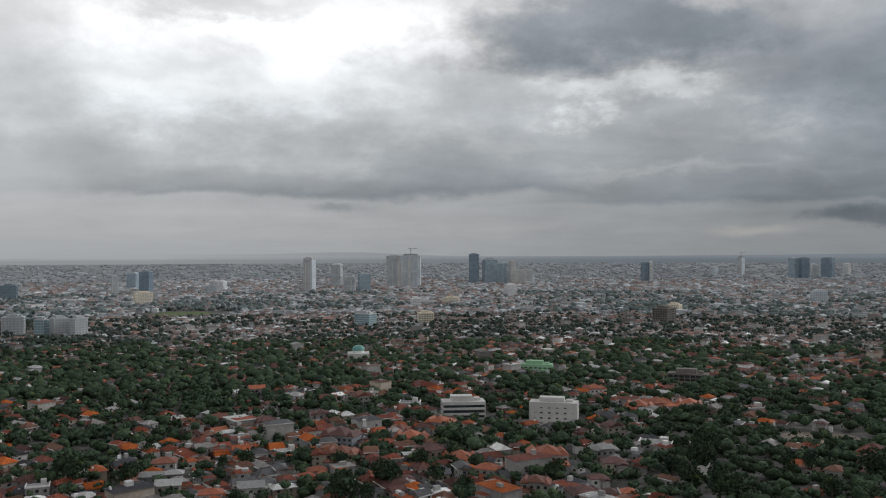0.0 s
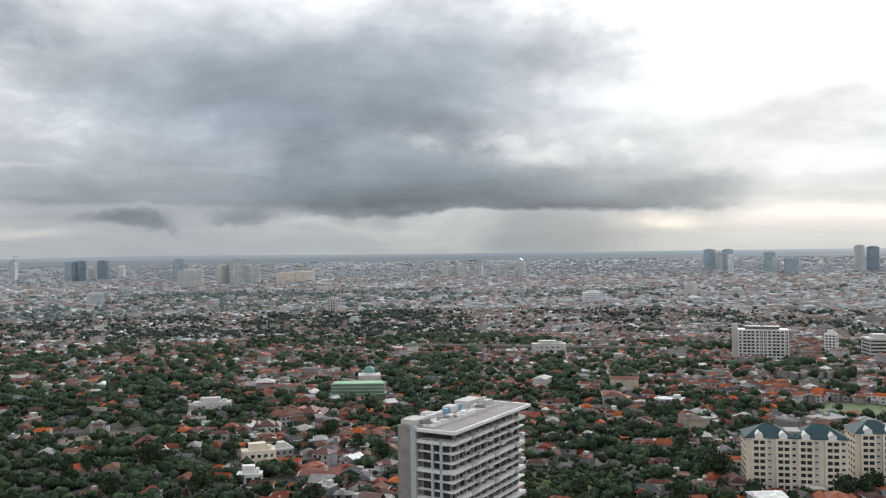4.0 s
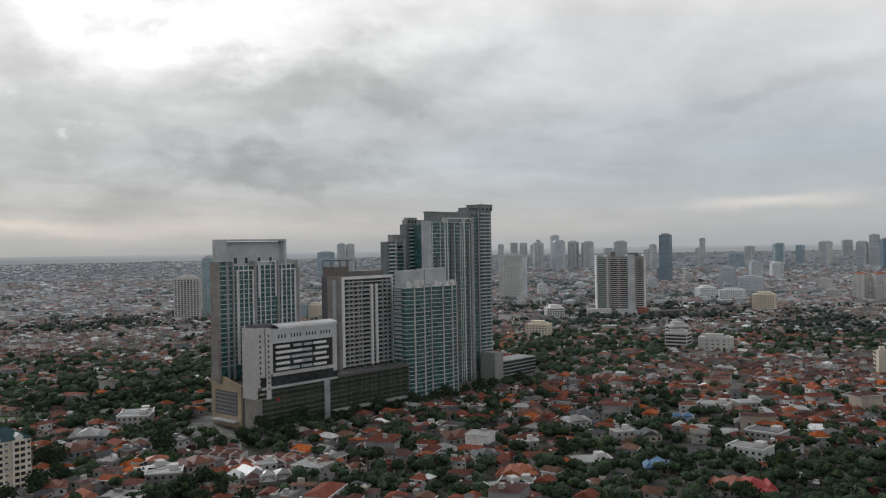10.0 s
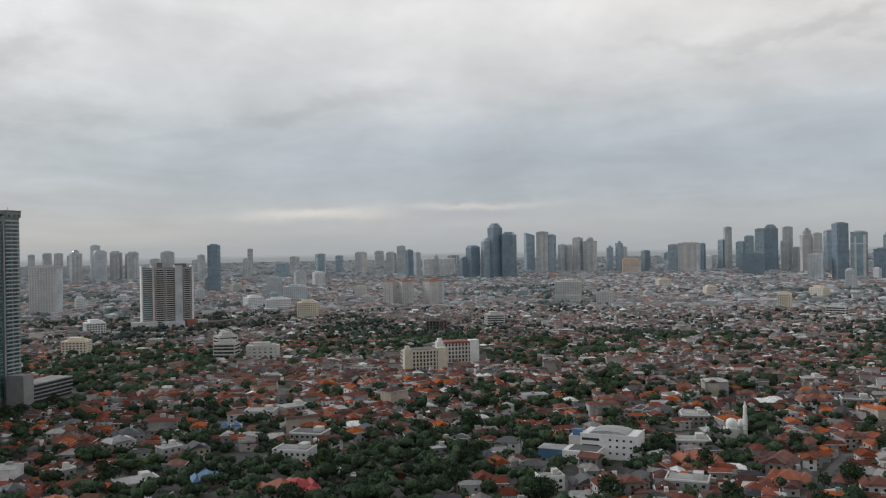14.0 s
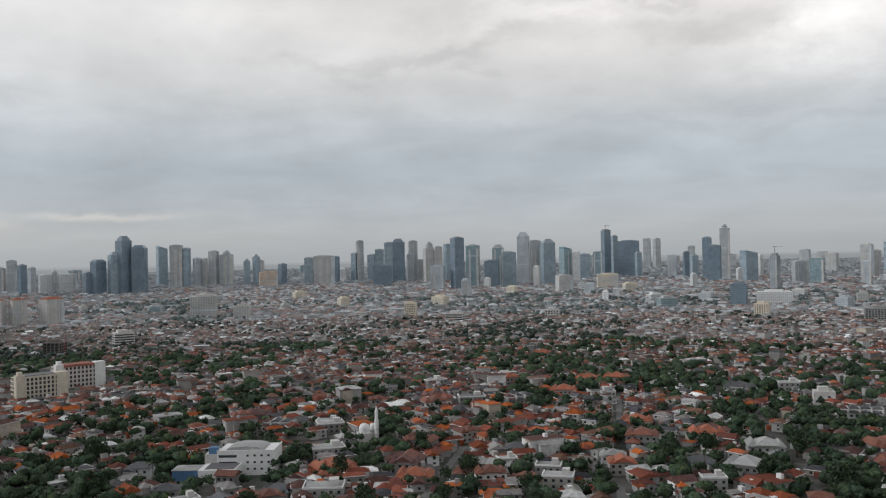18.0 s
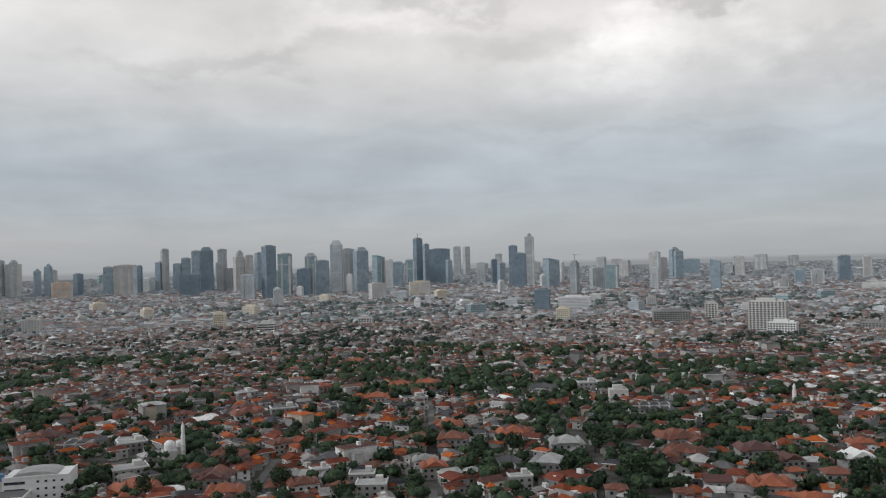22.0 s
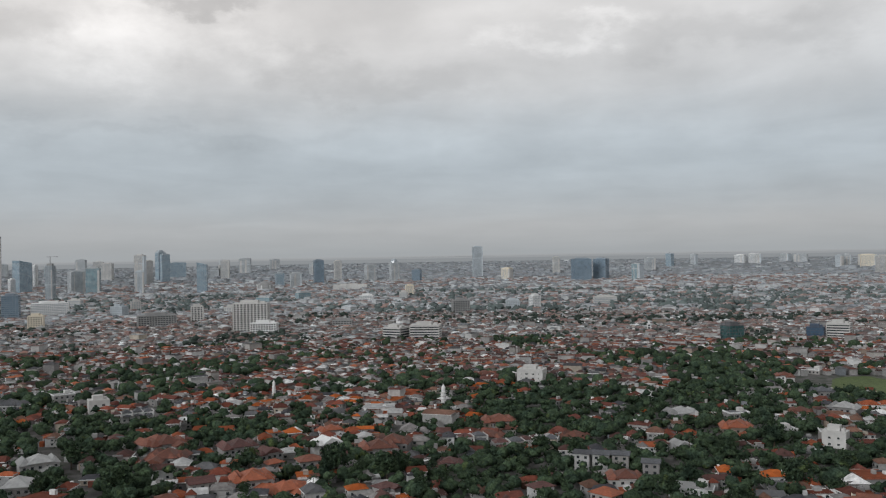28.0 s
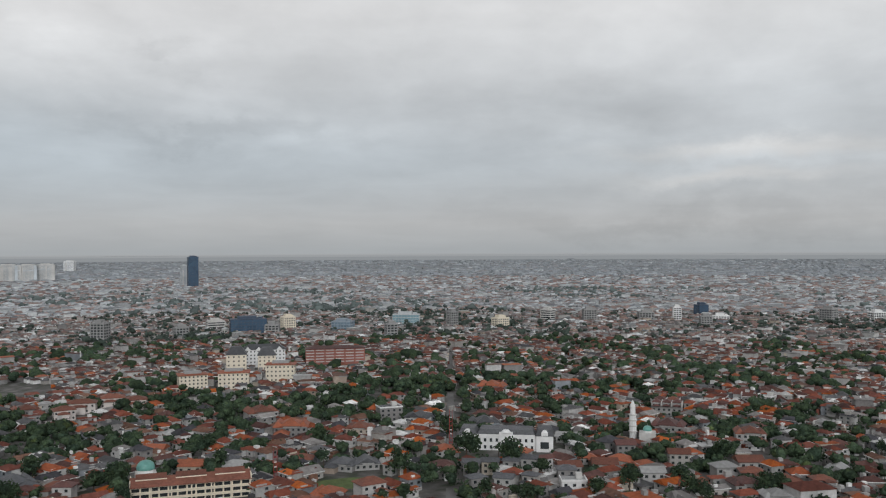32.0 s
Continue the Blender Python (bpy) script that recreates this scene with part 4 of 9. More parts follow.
# left tower with the tall roof screen
t1 = thing("residential_tower", put(G, 4, 40), "grey residential tower with green glass bays and a tall roof screen", "tower", "towers of the group")
part("glass_core", Build().box(0, 60, 0, 9, 30, 109).box(10, 58, 9, 19, 30, 108), "greenglass", t1)
floors(t1, ring(60, 9, 0.25, 0.28, "white"), 40, 109, 3.3)
part("corner_bay", Build().box(-7.6, 0.6, -0.6, 7.2, 30, 111), "greenglass", t1)
part("end_pier", Build().box(-8, -5.6, -1.0, 7.5, 30, 112), "flank", t1)
part("end_pier", Build().box(-0.4, 1.4, -1.0, 7.5, 30, 112), "grey", t1)
floors(t1, Build().box(-7.9, -0.4, -0.85, 7.4, -0.18, 0.18).data("floor_slab", ("white",)), 40, 109, 3.3)
for x, w in ((4.5, 1.6), (22.6, 2.0), (42.6, 2.0), (59, 2.6)):
    part("pier", Build().box(x, x + w, -1.0, 9.6, 38 if x > 20 else 30, 112), "grey", t1)
for x in (10, 14, 18, 28, 32, 37, 47, 51, 55):
    part("mullion", Build().box(x - 0.25, x + 0.25, -0.75, -0.1, 40, 109), "white", t1)
for x0, x1, z0, z1 in ((8, 22, 40, 106), (26, 41.6, 86, 112), (46, 59, 40, 106)):
    fr = Build().box(x0, x0 + 0.9, -1.3, -0.4, z0, z1).box(x1 - 0.9, x1, -1.3, -0.4, z0, z1).box(x0 + 0.9, x1 - 0.9, -1.3, -0.4, z1 - 0.9, z1)
    part("white_frame", fr, "white", t1)
for x in (-6, 14, 26, 40, 54):
    part("leg", Build().box(x, x + 2, 0, 3, 28, 40), "grey", t1)
scr = Build().box(-6, 1.0, 0, 7, 112, 127.5).box(1.0, 50, 5, 6.5, 109, 125.8).box(50, 52, 0, 8, 109, 127.5).box(1.0, 50, 1, 7, 126.2, 127.5)
part("roof_screen", scr, "palegrey", t1)
for x in (10, 19, 30, 40):
    part("screen_opening", Build().box(x, x + 2.2, 4.8, 5.0, 110.5, 114.5), "glass", t1)
part("side_frame", Build().box(60, 65.5, 2, 3, 106, 107).box(64.5, 65.5, 2, 8, 40, 106), "offwhite", t1)

# white tower with balconies
t3 = thing("residential_tower", put(G, 100, 20), "white residential tower with stacked balconies and a brown flank", "tower", "towers of the group")
part("core", Build().box(-8.5, 44.5, 1.6, 20, 27, 96), "glass", t3)
part("flank", Build().box(-11, -8.5, 0.5, 20.6, 27, 99), "flank", t3)
part("flank_strip", Build().box(-11.4, -11, 4, 7.5, 30, 96), "palegrey", t3)
# dark grey strip along the rear of the flank, slightly proud
part("flank_recess", Build().box(-11.3, -11, 14, 20.2, 30, 98), "darkgrey", t3)
part("frame", Build().box(-8.5, -5.8, 0, 2, 30, 98.4).box(-5.8, 45, 0, 2, 96.4, 98.4).box(43.6, 45, 0, 2, 30, 96.4), "white", t3)
floors(t3, Build().box(-5.8, 43.6, -0.6, 2.0, -0.3, 0.3).data("balcony_slab", ("offwhite",)), 31, 94, 3.3, "balcony_slab")
rail = Build().box(0, 7.5, -0.65, -0.55, 0.3, 1.3).data("balustrade", ("paleglass",))
for k in range(19):
    for x in (-5, 4.5, 13, 29, 36):
        part("balustrade", rail, (), t3, m=pose(x, 0, 31 + 3.316 * k))
for x in (21.5, 26.5):
    part("round_pier", Build().turned(1.3, 30, 92, 10, 0, 1.0, x, -0.2), "white", t3)
for x in (-1.2, 3.4, 8.5, 12, 34, 39):
    part("divider", Build().box(x, x + 0.35, 0, 1.6, 30, 95), "offwhite", t3)
part("roof_block", Build().box(-6, 42, 8, 19.5, 98, 102).box(-10, 6, 9, 20, 99, 106), "brown", t3)
for x in (-10, -2, 6, 14):
    for y in (9, 20):
        part("trellis_post", Build().box(x, x + 0.5, y, y + 0.5, 103, 110.5), "darkgrey", t3)
for y in (9, 20):
    part("trellis_beam", Build().box(-10, 14.5, y, y + 0.5, 110.5, 111), "darkgrey", t3)
for x in (-10, 14):
    part("trellis_beam", Build().box(x, x + 0.5, 9.5, 20, 110.5, 111), "darkgrey", t3)


def bowed(w, d, bow, n=6):
    """Plan of a bay whose front bows outwards."""
    return [(w * k / n, -bow * math.sin(math.pi * k / n)) for k in range(n + 1)] + [(w, d), (0, d)]


# twin-bayed glass tower
t4 = thing("residential_tower", put(G, 139, 1), "green glass residential tower with bowed bays and pale floor bands", "tower", "towers of the group")
for x, w in ((0, 29), (31.5, 29)):
    part("glass_bay", Build().prism([(x + a, b) for a, b in bowed(w, 13, 2.6)], -1, 88), "greenglass", t4)
    slab = Build().prism([(x + a * 1.012 - 0.2, b - 0.32) for a, b in bowed(w, 13.5, 2.6)], -0.17, 0.17).data("floor_slab", ("white",))
    floors(t4, slab, 3.5, 88, 3.3)
part("link", Build().box(28.5, 32, 2.5, 13, -1, 86), "darkgrey", t4)
bal = Build().box(-1.0, 0, 3, 11, -0.3, 0.3).box(-1.1, -0.95, 3, 11, 0.3, 1.2).data("side_balcony", ("palegrey",))
floors(t4, bal, 33, 86, 3.3, "side_balcony")
for x in (8, 19, 29.5, 41, 52, 60):
    part("mullion", Build().box(x, x + 0.7, -3.1 if x in (8, 19, 41, 52) else -0.8, 0, 0, 90), "offwhite", t4)
part("crown_block", Build().box(1, 25, 3, 12, 88, 101.5), "palegrey", t4)
part("crown_block", Build().box(26, 51, 2.4, 12, 90, 102.3), "palegrey", t4)
for x in (4, 8, 13, 19, 34, 40, 47, 55):
    part("penthouse_frame", Build().box(x, x + 2.2, -1.2, 2.4, 88, 88 + 3 + 3 * random.random()), "white", t4)

# tallest tower
t5 = thing("residential_tower", put(G, 197, 30), "tall green glass residential tower with grey-green flanks", "tower", "towers of the group")
part("glass_core", Build().box(2, 58, 0, 8, -1, 141).box(10, 58, 8, 26, -1, 139), "greenglass", t5)
floors(t5, Build().box(1.7, 58.3, -0.25, 8.3, -0.15, 0.15).data("floor_slab", ("white",)), 4, 141, 3.3)
for x, w, z, m in ((1, 2.5, 142, "palegrey"), (28, 3.2, 139, "darkgrey"), (24, 0.8, 145, "white"), (20.5, 0.8, 145, "white"), (46, 0.8, 145, "white"), (55.5, 4, 146, "grey")):
    part("pier", Build().box(x, x + w, -0.9, 8.6, -1, z), m, t5)
# recesses given as proud dark strips, their shade put into the colour
for x, z in ((9.5, 112), (36, 122), (50.5, 134)):
    part("recess", Build().box(x, x + 2.2, -0.5, 0.1, 2, z), "darkgrey", t5, "dark proud strip with the shade of a recess painted in")
for x in (5, 15, 33.5, 41, 43.5, 53.5):
    part("mullion", Build().box(x, x + 0.4, -0.6, -0.1, 0, 141), "white", t5)
part("flank_tower", Build().box(60, 90, 4, 20, -1, 152), "tealgrey", t5)
bal = Build().box(72, 88, 2.2, 4, -0.2, 0.2).box(72, 88, 2.2, 2.35, 0.2, 0.9).box(61.5, 69, 3.3, 3.9, -0.12, 0.12).data("balcony", ("palegrey",))
floors(t5, bal, 18, 149, 3.3, "balcony")
part("window_strip", Build().box(61.5, 69, 3.6, 4, 6, 149), "greenglass", t5)
part("window_strip", Build().box(73, 80, 3.6, 4, 6, 149), "greenglass", t5)
part("window_strip", Build().box(82, 87, 3.6, 4, 6, 149), "greenglass", t5)
part("flank_pier", Build().box(69.5, 71.5, 2.6, 4, -1, 153), "grey", t5)
part("crown", Build().box(4, 58, 2.5, 8, 141, 149.5).box(60, 84, 6, 18, 152, 155).box(74, 91, 3, 20, 152, 157.5), "tealgrey", t5)
part("crown_cap", Build().box(3, 59, 1.8, 8.6, 149.5, 150.2).box(73.4, 91.6, 2.4, 20.6, 157.5, 158), "grey", t5)
for x in (62, 66, 70, 76, 82, 87):
    part("crown_opening", Build().box(x, x + 2.4, 5.7 if x < 74 else 2.7, 6.0 if x < 74 else 3.0, 152.6, 154.6), "glass", t5)
part("crown_frame", Build().box(18, 56, -0.8, 0.2, 144.2, 145).box(18, 18.8, -0.8, 0.2, 141, 144.2).box(55.2, 56, -0.8, 0.2, 141, 144.2), "white", t5)
part("roof_mast", Build().turned(0.2, 158, 161.5, 6, 0, 0.4, 84, 10), "steel", t5)

# tower behind
t6 = thing("residential_tower", put(G, 179.5, 62), "grey stepped residential tower with white balconies behind the others", "tower", "towers of the group")
part("core", Build().box(0, 22, 0, 8, -1, 125).box(22, 50, -2, 6, -1, 140), "tealgrey", t6)
part("window_strip", Build().box(2, 9, -0.3, 0, 40, 124).box(12, 19, -0.3, 0, 40, 116), "greenglass", t6)
part("window_strip", Build().box(25, 33, -2.3, -2, 40, 138).box(38, 47, -2.3, -2, 40, 130), "greenglass", t6)
bal = Build().box(1.5, 9.5, -1.2, 0, -0.22, 0.22).box(1.5, 9.5, -1.3, -1.15, 0.22, 1.0).box(11.5, 19.5, -0.8, 0, -0.2, 0.2).data("balcony", ("white",))
floors(t6, bal, 60, 122, 3.3, "balcony")
bal = Build().box(24.5, 34, -3.2, -2, -0.22, 0.22).box(24.5, 34, -3.3, -3.15, 0.22, 1.0).box(37.5, 47.5, -2.8, -2, -0.2, 0.2).data("balcony", ("white",))
floors(t6, bal, 60, 136, 3.3, "balcony")
for x, y, z in ((10, 0, 127), (20.5, 0, 127), (35, -2, 141), (48, -2, 143)):
    part("pier", Build().box(x, x + 1.3, y - 0.7, y, -1, z), "palegrey", t6)
part("top_window", Build().box(12.5, 18.5, -0.2, 0, 117.5, 122.5).box(38.5, 46.5, -2.2, -2, 131.5, 137), "glass", t6)
part("crown", Build().box(8, 21, 1, 7, 125, 131).box(24, 50, -1, 5, 140, 144).box(25, 36, -1.6, 4, 144, 146), "grey", t6)
for x in (25, 29, 33, 46):
    part("crown_opening", Build().box(x, x + 2, -1.75, -1.6, 141, 143.4), "glass", t6)

# low annexe at the foot
an = thing("annexe", put(G, 262, 12), "grey low annexe with horizontal louvres", "building")
part("stair_tower", Build().box(0, 12, 0, 16, -1, 24), "grey", an)
part("body", Build().box(12, 62, 2, 22, -1, 15), "glass", an)
floors(an, Build().box(12, 63, 1.4, 22.6, -0.5, 0.5).data("louvre_band", ("grey",)), 2, 14.6, 3.2, "louvre_band")
q = G @ Vector((300, 30, 0))
keep_clear(q.x, q.y, 34)

# ---- slim condominium on the near side ----
C = site(195.9, 206.7, 16.3)
condo = thing("condominium", put(C, 0, 0), "grey slab condominium with white balcony bands and roof tanks", "apartment block")
part("core", Build().box(1.4, 53.6, 1.4, 22.5, -1, 56.6), "flank", condo)
glaze = Build().box(1.0, 1.4, 2, 12, 0, 56)
for k in range(10):
    glaze.box(2.2 + 5.15 * k, 5.6 + 5.15 * k, 1.05, 1.4, 0, 56)
part("glazing", glaze, "glass", condo)
slabm = Build().box(-0.4, 54.4, -0.9, 1.6, -0.45, 0.75).box(-0.9, 1.6, 1.6, 13.5, -0.45, 0.75).data("balcony_band", ("white",))
thin = Build().box(-0.4, 54.4, -0.5, 1.6, -0.25, 0.28).box(-0.5, 1.6, 1.6, 13.5, -0.18, 0.18).data("balcony_band", ("white",))
for k in range(17):
    part("balcony_band", slabm if k % 3 == 1 else thin, (), condo, m=pose(0, 0, 4.2 + 3.2 * k))
wallm = Build().box(-0.12, 0.12, 0.3, 1.6, -1.4, 1.4).data("party_wall", ("flank",))
boxm = Build().box(-1.4, 1.4, -1.5, 0.4, -0.4, 0.7).data("planter", ("offwhite",))
for k in range(10, 17):
    for j in range(10):
        part("party_wall", wallm, (), condo, m=pose(3 + 5.3 * j + (k % 2), 0, 5.9 + 3.2 * k))
    for j in range(3):
        part("planter", boxm, (), condo, m=pose(8 + 17 * j + 5 * (k % 3), 0, 4.3 + 3.2 * k))
for y in (3.6, 7.0):
    part("steel_column", Build().box(-0.9, -0.3, y, y + 0.9, 0, 57), "bluegrey", condo)
part("stair_core", Build().box(-0.4, 4.5, 13.5, 21.5, -1, 60.2), "flank", condo)
part("stair_fin", Build().box(-1.6, -0.4, 13.5, 15.5, -1, 60.6), "palegrey", condo)
part("roof_slab", Build().box(-1.0, 56.5, -1.2, 14, 59.2, 59.7), "flank", condo)
part("roof_edge", Build().box(-1.5, 57.5, -2.0, -1.2, 59.0, 60.1).box(-1.8, -1.0, -1.2, 13, 59.0, 60.1).box(56.5, 57.5, -1.2, 14, 59.0, 60.1), "white", condo, "white roof edge")
part("penthouse", Build().box(3, 52, 14, 22, 56.6, 60.3).box(1, 9, 15, 21, 60.3, 62).box(24, 29, 14, 18, 60.3, 63).box(38, 49, 15, 21, 60.3, 62.6).box(12, 20, 16, 20, 60.3, 61.6), "offwhite", condo)
part("roof_bench", Build().box(12, 36, 9.5, 12.5, 59.7, 60.6), "offwhite", condo)
clutter = random.Random(4)
for k in range(26):
    x, y = clutter.uniform(2, 52), clutter.uniform(9.5, 20.5)
    base = 59.7 if y < 14 else 60.3
    s, e = clutter.uniform(0.5, 2.4), clutter.uniform(0.5, 1.4)
    part("roof_unit", Build().box(x - s, x + s, y - e, y + e, base, base + clutter.uniform(0.5, 2.0)), clutter.choice(("offwhite", "white", "flank", "palegrey")), condo)
for k in range(7):
    part("upstand", Build().box(3 + 7 * k, 3.3 + 7 * k, 8, 14, 59.7, 60.5), "white", condo)
part("upstand_rail", Build().box(2, 53, 7.8, 8.1, 59.7, 60.6), "offwhite", condo)
for x in (22, 25, 32):
    tank = Build().turned(1.2, 60.5, 62.7, 12, 0, 0.94, x, 15.5)
    part("water_tank", tank, "tankblue", condo, "blue plastic water tank")
q = C @ Vector((27, 11, 0))
keep_clear(q.x, q.y, 34)

# ---- cream apartments under teal roofs ----
def gabled_bay(root, x, z, w=3.6, depth=1.2):
    b = Build().box(x, x + w, -depth, 4, z, z + 1.8)
    b.face([(x, -depth, z + 1.8), (x + w, -depth, z + 1.8), (x + w / 2, -depth, z + 3.4)])
    b.face([(x, -depth, z + 1.8), (x + w / 2, -depth, z + 3.4), (x + w / 2, 5, z + 3.4), (x, 5, z + 1.8)])
    b.face([(x + w, -depth, z + 1.8), (x + w, 5, z + 1.8), (x + w / 2, 5, z + 3.4), (x + w / 2, -depth, z + 3.4)])
    part("gable", b, "white", root)


def apartments(x, y, rz, length, depth, storeys, label):
    root = thing("apartment_block", site(x, y, rz), label, "apartment block", "cream apartments")
    h = storeys * 3.1 + 1.0
    walls = part("wall", Build().box(0, length, 0, depth, -1, h), "cream", root)
    bays = [length * 0.06, length * 0.30, length * 0.52, length * 0.78]
    for bx in bays:
        part("bay", Build().box(bx, bx + 6.4, -1.2, 0, -1, h), "cream", root)
        gabled_bay(root, bx + 1.4, h)
    wide = Build().box(0, 2.2, -0.15, 0.0, 0, 1.7).data("window", ("glass",))
    small = Build().box(0, 1.5, -0.15, 0.0, 0, 1.1).data("window", ("glass",))
    side = Build().box(-0.15, 0.0, 0, 1.3, 0, 1.2).data("window", ("glass",))
    sill = Build().box(0, length, -0.12, 0, 0, 0.2).data("string_course", ("offwhite",))
    for k in range(storeys):
        z = 1.4 + 3.1 * k
        for bx in bays:
            for off in (0.7, 3.6):
                part("window", wide, (), walls, m=pose(bx + off, -1.2, z))
        step = length / 4
        for j in range(4):
            part("window", small, (), walls, m=pose(bays[j] + 7.4, 0, z + 0.2))
        for j in range(4):
            part("window", side, (), walls, m=pose(0, 2 + j * (depth - 4) / 3.4, z + 0.2))
    ledge_mesh = Build().box(0, 2.4, -1.0, 0, -0.12, 0.05).box(0, 2.4, -1.0, -0.88, 0.05, 0.95).data("balcony", ("offwhite",))
    for k in range(1, storeys):
        for j in (0, 2):
            part("balcony", ledge_mesh, (), root, m=pose(bays[j] + 7.0, 0, 1.3 + 3.1 * k))
    for bx in bays:
        part("quoin_strip", Build().box(bx - 0.25, bx + 0.2, -1.35, -1.2, 0, h).box(bx + 6.2, bx + 6.65, -1.35, -1.2, 0, h), "white", root)
    for k in (1, storeys):
        part("string_course", sill, (), root, m=pose(0, 0, 3.1 * k))
    part("roof", Build().hip(0, length * 0.48, 0, depth, h, 5.4, 0.8).hip(length * 0.5, length, 0, depth, h, 5.8, 0.8), "teal", root, "dark teal tiled roof")
    part("roof_terrace", Build().box(length * 0.42, length * 0.60, depth * 0.3, depth * 0.9, h, h + 2.6), "grey", root)
    part("entrance", Build().box(length * 0.55, length * 0.75, -7, -1.3, 3.0, 3.5), "offwhite", root)
    q = root.matrix_basis @ Vector((length / 2, depth / 2, 0))
    keep_clear(q.x, q.y, 27)
    return root


apartments(396.7, 208.1, -54.5, 47, 17, 8, "cream apartment block with teal tiled roof and white gables")
apartments(441.8, 173.4, -51.0, 42.5, 17, 8, "cream apartment block with teal tiled roof beside gardens")

# ---- brown and white residential slab further out ----
S = site(1375.0, -482.0, -104.0)
slab = thing("residential_slab", put(S, 0, 0), "brown residential slab with white end strips and balconies", "tower")
part("core", Build().box(0, 80, 0, 22, -1, 98), "flank", slab)
for x0, x1, m in ((2, 15, "greenglass"), (22, 34, "glass"), (38, 50, "glass"), (66, 75, "glass")):
    part("bay_glass", Build().box(x0, x1, -0.6, 0, 2, 96), m, slab)
bal = Build()
for x0, x1 in ((1.5, 15), (21, 34), (37, 50), (65, 76)):
    bal.box(x0, x1, -2.0, 0, -0.55, 0.55)
bal = bal.data("balcony_row", ("offwhite",))
floors(slab, bal, 4, 95, 3.4, "balcony_row")
for x, w, m in ((-1, 2, "white"), (16, 3, "offwhite"), (51, 12, "palegrey"), (77.5, 3, "white")):
    part("pier", Build().box(x, x + w, -1.8, 22.5, -1, 101), m, slab)
part("roof_block", Build().box(24, 32, 4, 16, 98, 106).box(52, 70, 4, 18, 98, 104), "brown", slab)
for x, w, h, m in ((-18, 40, 12, "offwhite"), (30, 34, 10, "palegrey"), (66, 15, 13, "redbrick"), (84, 16, 12, "offwhite")):
    part("podium", Build().box(x, x + w, -18, 0 if x else 10, -1, h), m, slab)
q = S @ Vector((40, 5, 0))
keep_clear(q.x, q.y, 56)

# street and viaduct
road = part("road", Build().box(-70, 330, -24, -11, -0.5, 0.05), "asphalt", None, "", put(G, 0, 0))
tagged(road, "grey asphalt street below the towers", "road", kind="structure")
STREET_TREES = [tuple(put(G, -58 + 9.3 * k, -28 + 3 * math.sin(5 * k)).translation) for k in range(34)] + [tuple(put(G, -20 + 17 * k, -6.5).translation) for k in range(5)]
lane = Build()
for k in range(30):
    lane.box(-66 + 13 * k, -61 + 13 * k, -17.7, -17.4, 0.055, 0.06)
part("lane_mark", lane, "white", road)
for k in range(16):
    q = G @ Vector((-60 + 26 * k, -17, 0))
    keep_clear(q.x, q.y, 9)


def viaduct(p, q, width, z, label):
    """An elevated road on piers between two ground points."""
    a, b = Vector((*p, 0)), Vector((*q, 0))
    length = (b - a).length
    root = thing("viaduct", pose(p[0], p[1], 0, 0, 0, math.degrees(math.atan2(q[1] - p[1], q[0] - p[0]))), label, "bridge")
    part("deck", Build().box(0, length, -width / 2, width / 2, z - 1.4, z), "darkgrey", root)
    for y in (-width / 2, width / 2 - 0.3):
        part("barrier", Build().box(0, length, y, y + 0.3, z, z + 1.1), "flank", root)
    pier = Build().box(-1, 1, -width * 0.2, width * 0.2, -1, z - 1.4).data("pier", ("grey",))
    for k in range(int(length / 32)):
        part("pier", pier, (), root, m=pose(16 + 32 * k, 0, 0))
    for k in range(int(length / 20) + 1):
        v = a + (b - a) * (k * 20 / length)
        keep_clear(v.x, v.y, 11)


viaduct((673, 791), (828, 556), 12, 7, "long grey elevated road on concrete piers")
viaduct((1324, -563), (1410, -822), 12, 8, "grey flyover through trees")
viaduct((1803, 1404), (1706, 1274), 12, 9, "far pale elevated road")


# ---- skyline and single buildings, by bearing ----
tower(179.85, 3759, 42.3, 114.0, "glass", "step", 35, 0.7)
tower(179.58, 3584, 38.2, 111.8, "glass", "flat", 20, 0.8)
tower(178.82, 3881, 73.2, 64.2, "glass", "flat", 6, 0.4)
tower(177.31, 2816, 33.6, 92.2, "glass", "slant", -8, 0.9)
tower(176.51, 3848, 41.1, 37.3, "pale", "flat", -8, 0.9)
tower(175.93, 3856, 48.6, 50.1, "strip", "round", 10, 0.8)
tower(175.87, 3706, 35.3, 77.3, "strip", "flat", -8, 0.8)
tower(174.25, 1347, 56, 46.0, "strip", "flat", -10, 0.5)
tower(173.45, 1322, 42, 17.0, "white", "flat", -10, 0.5)
tower(172.41, 3246, 33.7, 43.8, "glass", "flat", 10, 0.9)
tower(171.38, 3051, 40.6, 50.5, "pale", "flat", 10, 0.7)
tower(170.34, 3848, 20.7, 54.0, "pale", "flat", -18, 0.7)
tower(169.87, 3275, 38.9, 88.7, "dark", "flat", 10, 0.7)
tower(168.62, 3465, 30.5, 78.1, "strip", "flat", 10, 0.9)
tower(168.36, 1394, 32.6, 12.3, "grey", "flat", -6, 0.4)
tower(167.79, 2859, 116.1, 14.4, "plain", "flat", -6, 0.4)
tower(166.47, 3396, 48.4, 60.9, "pale", "flat", 20, 0.8)
tower(164.88, 3372, 41.3, 71.3, "pale", "round", 20, 0.9)
tower(164.80, 1169, 36.4, 17.6, "bands", "flat", -32, 0.9)
tower(163.38, 3283, 37.5, 45.7, "dark", "flat", -18, 0.7)
tower(162.84, 1162, 43.2, 20.6, "bands", "flat", -8, 0.7)
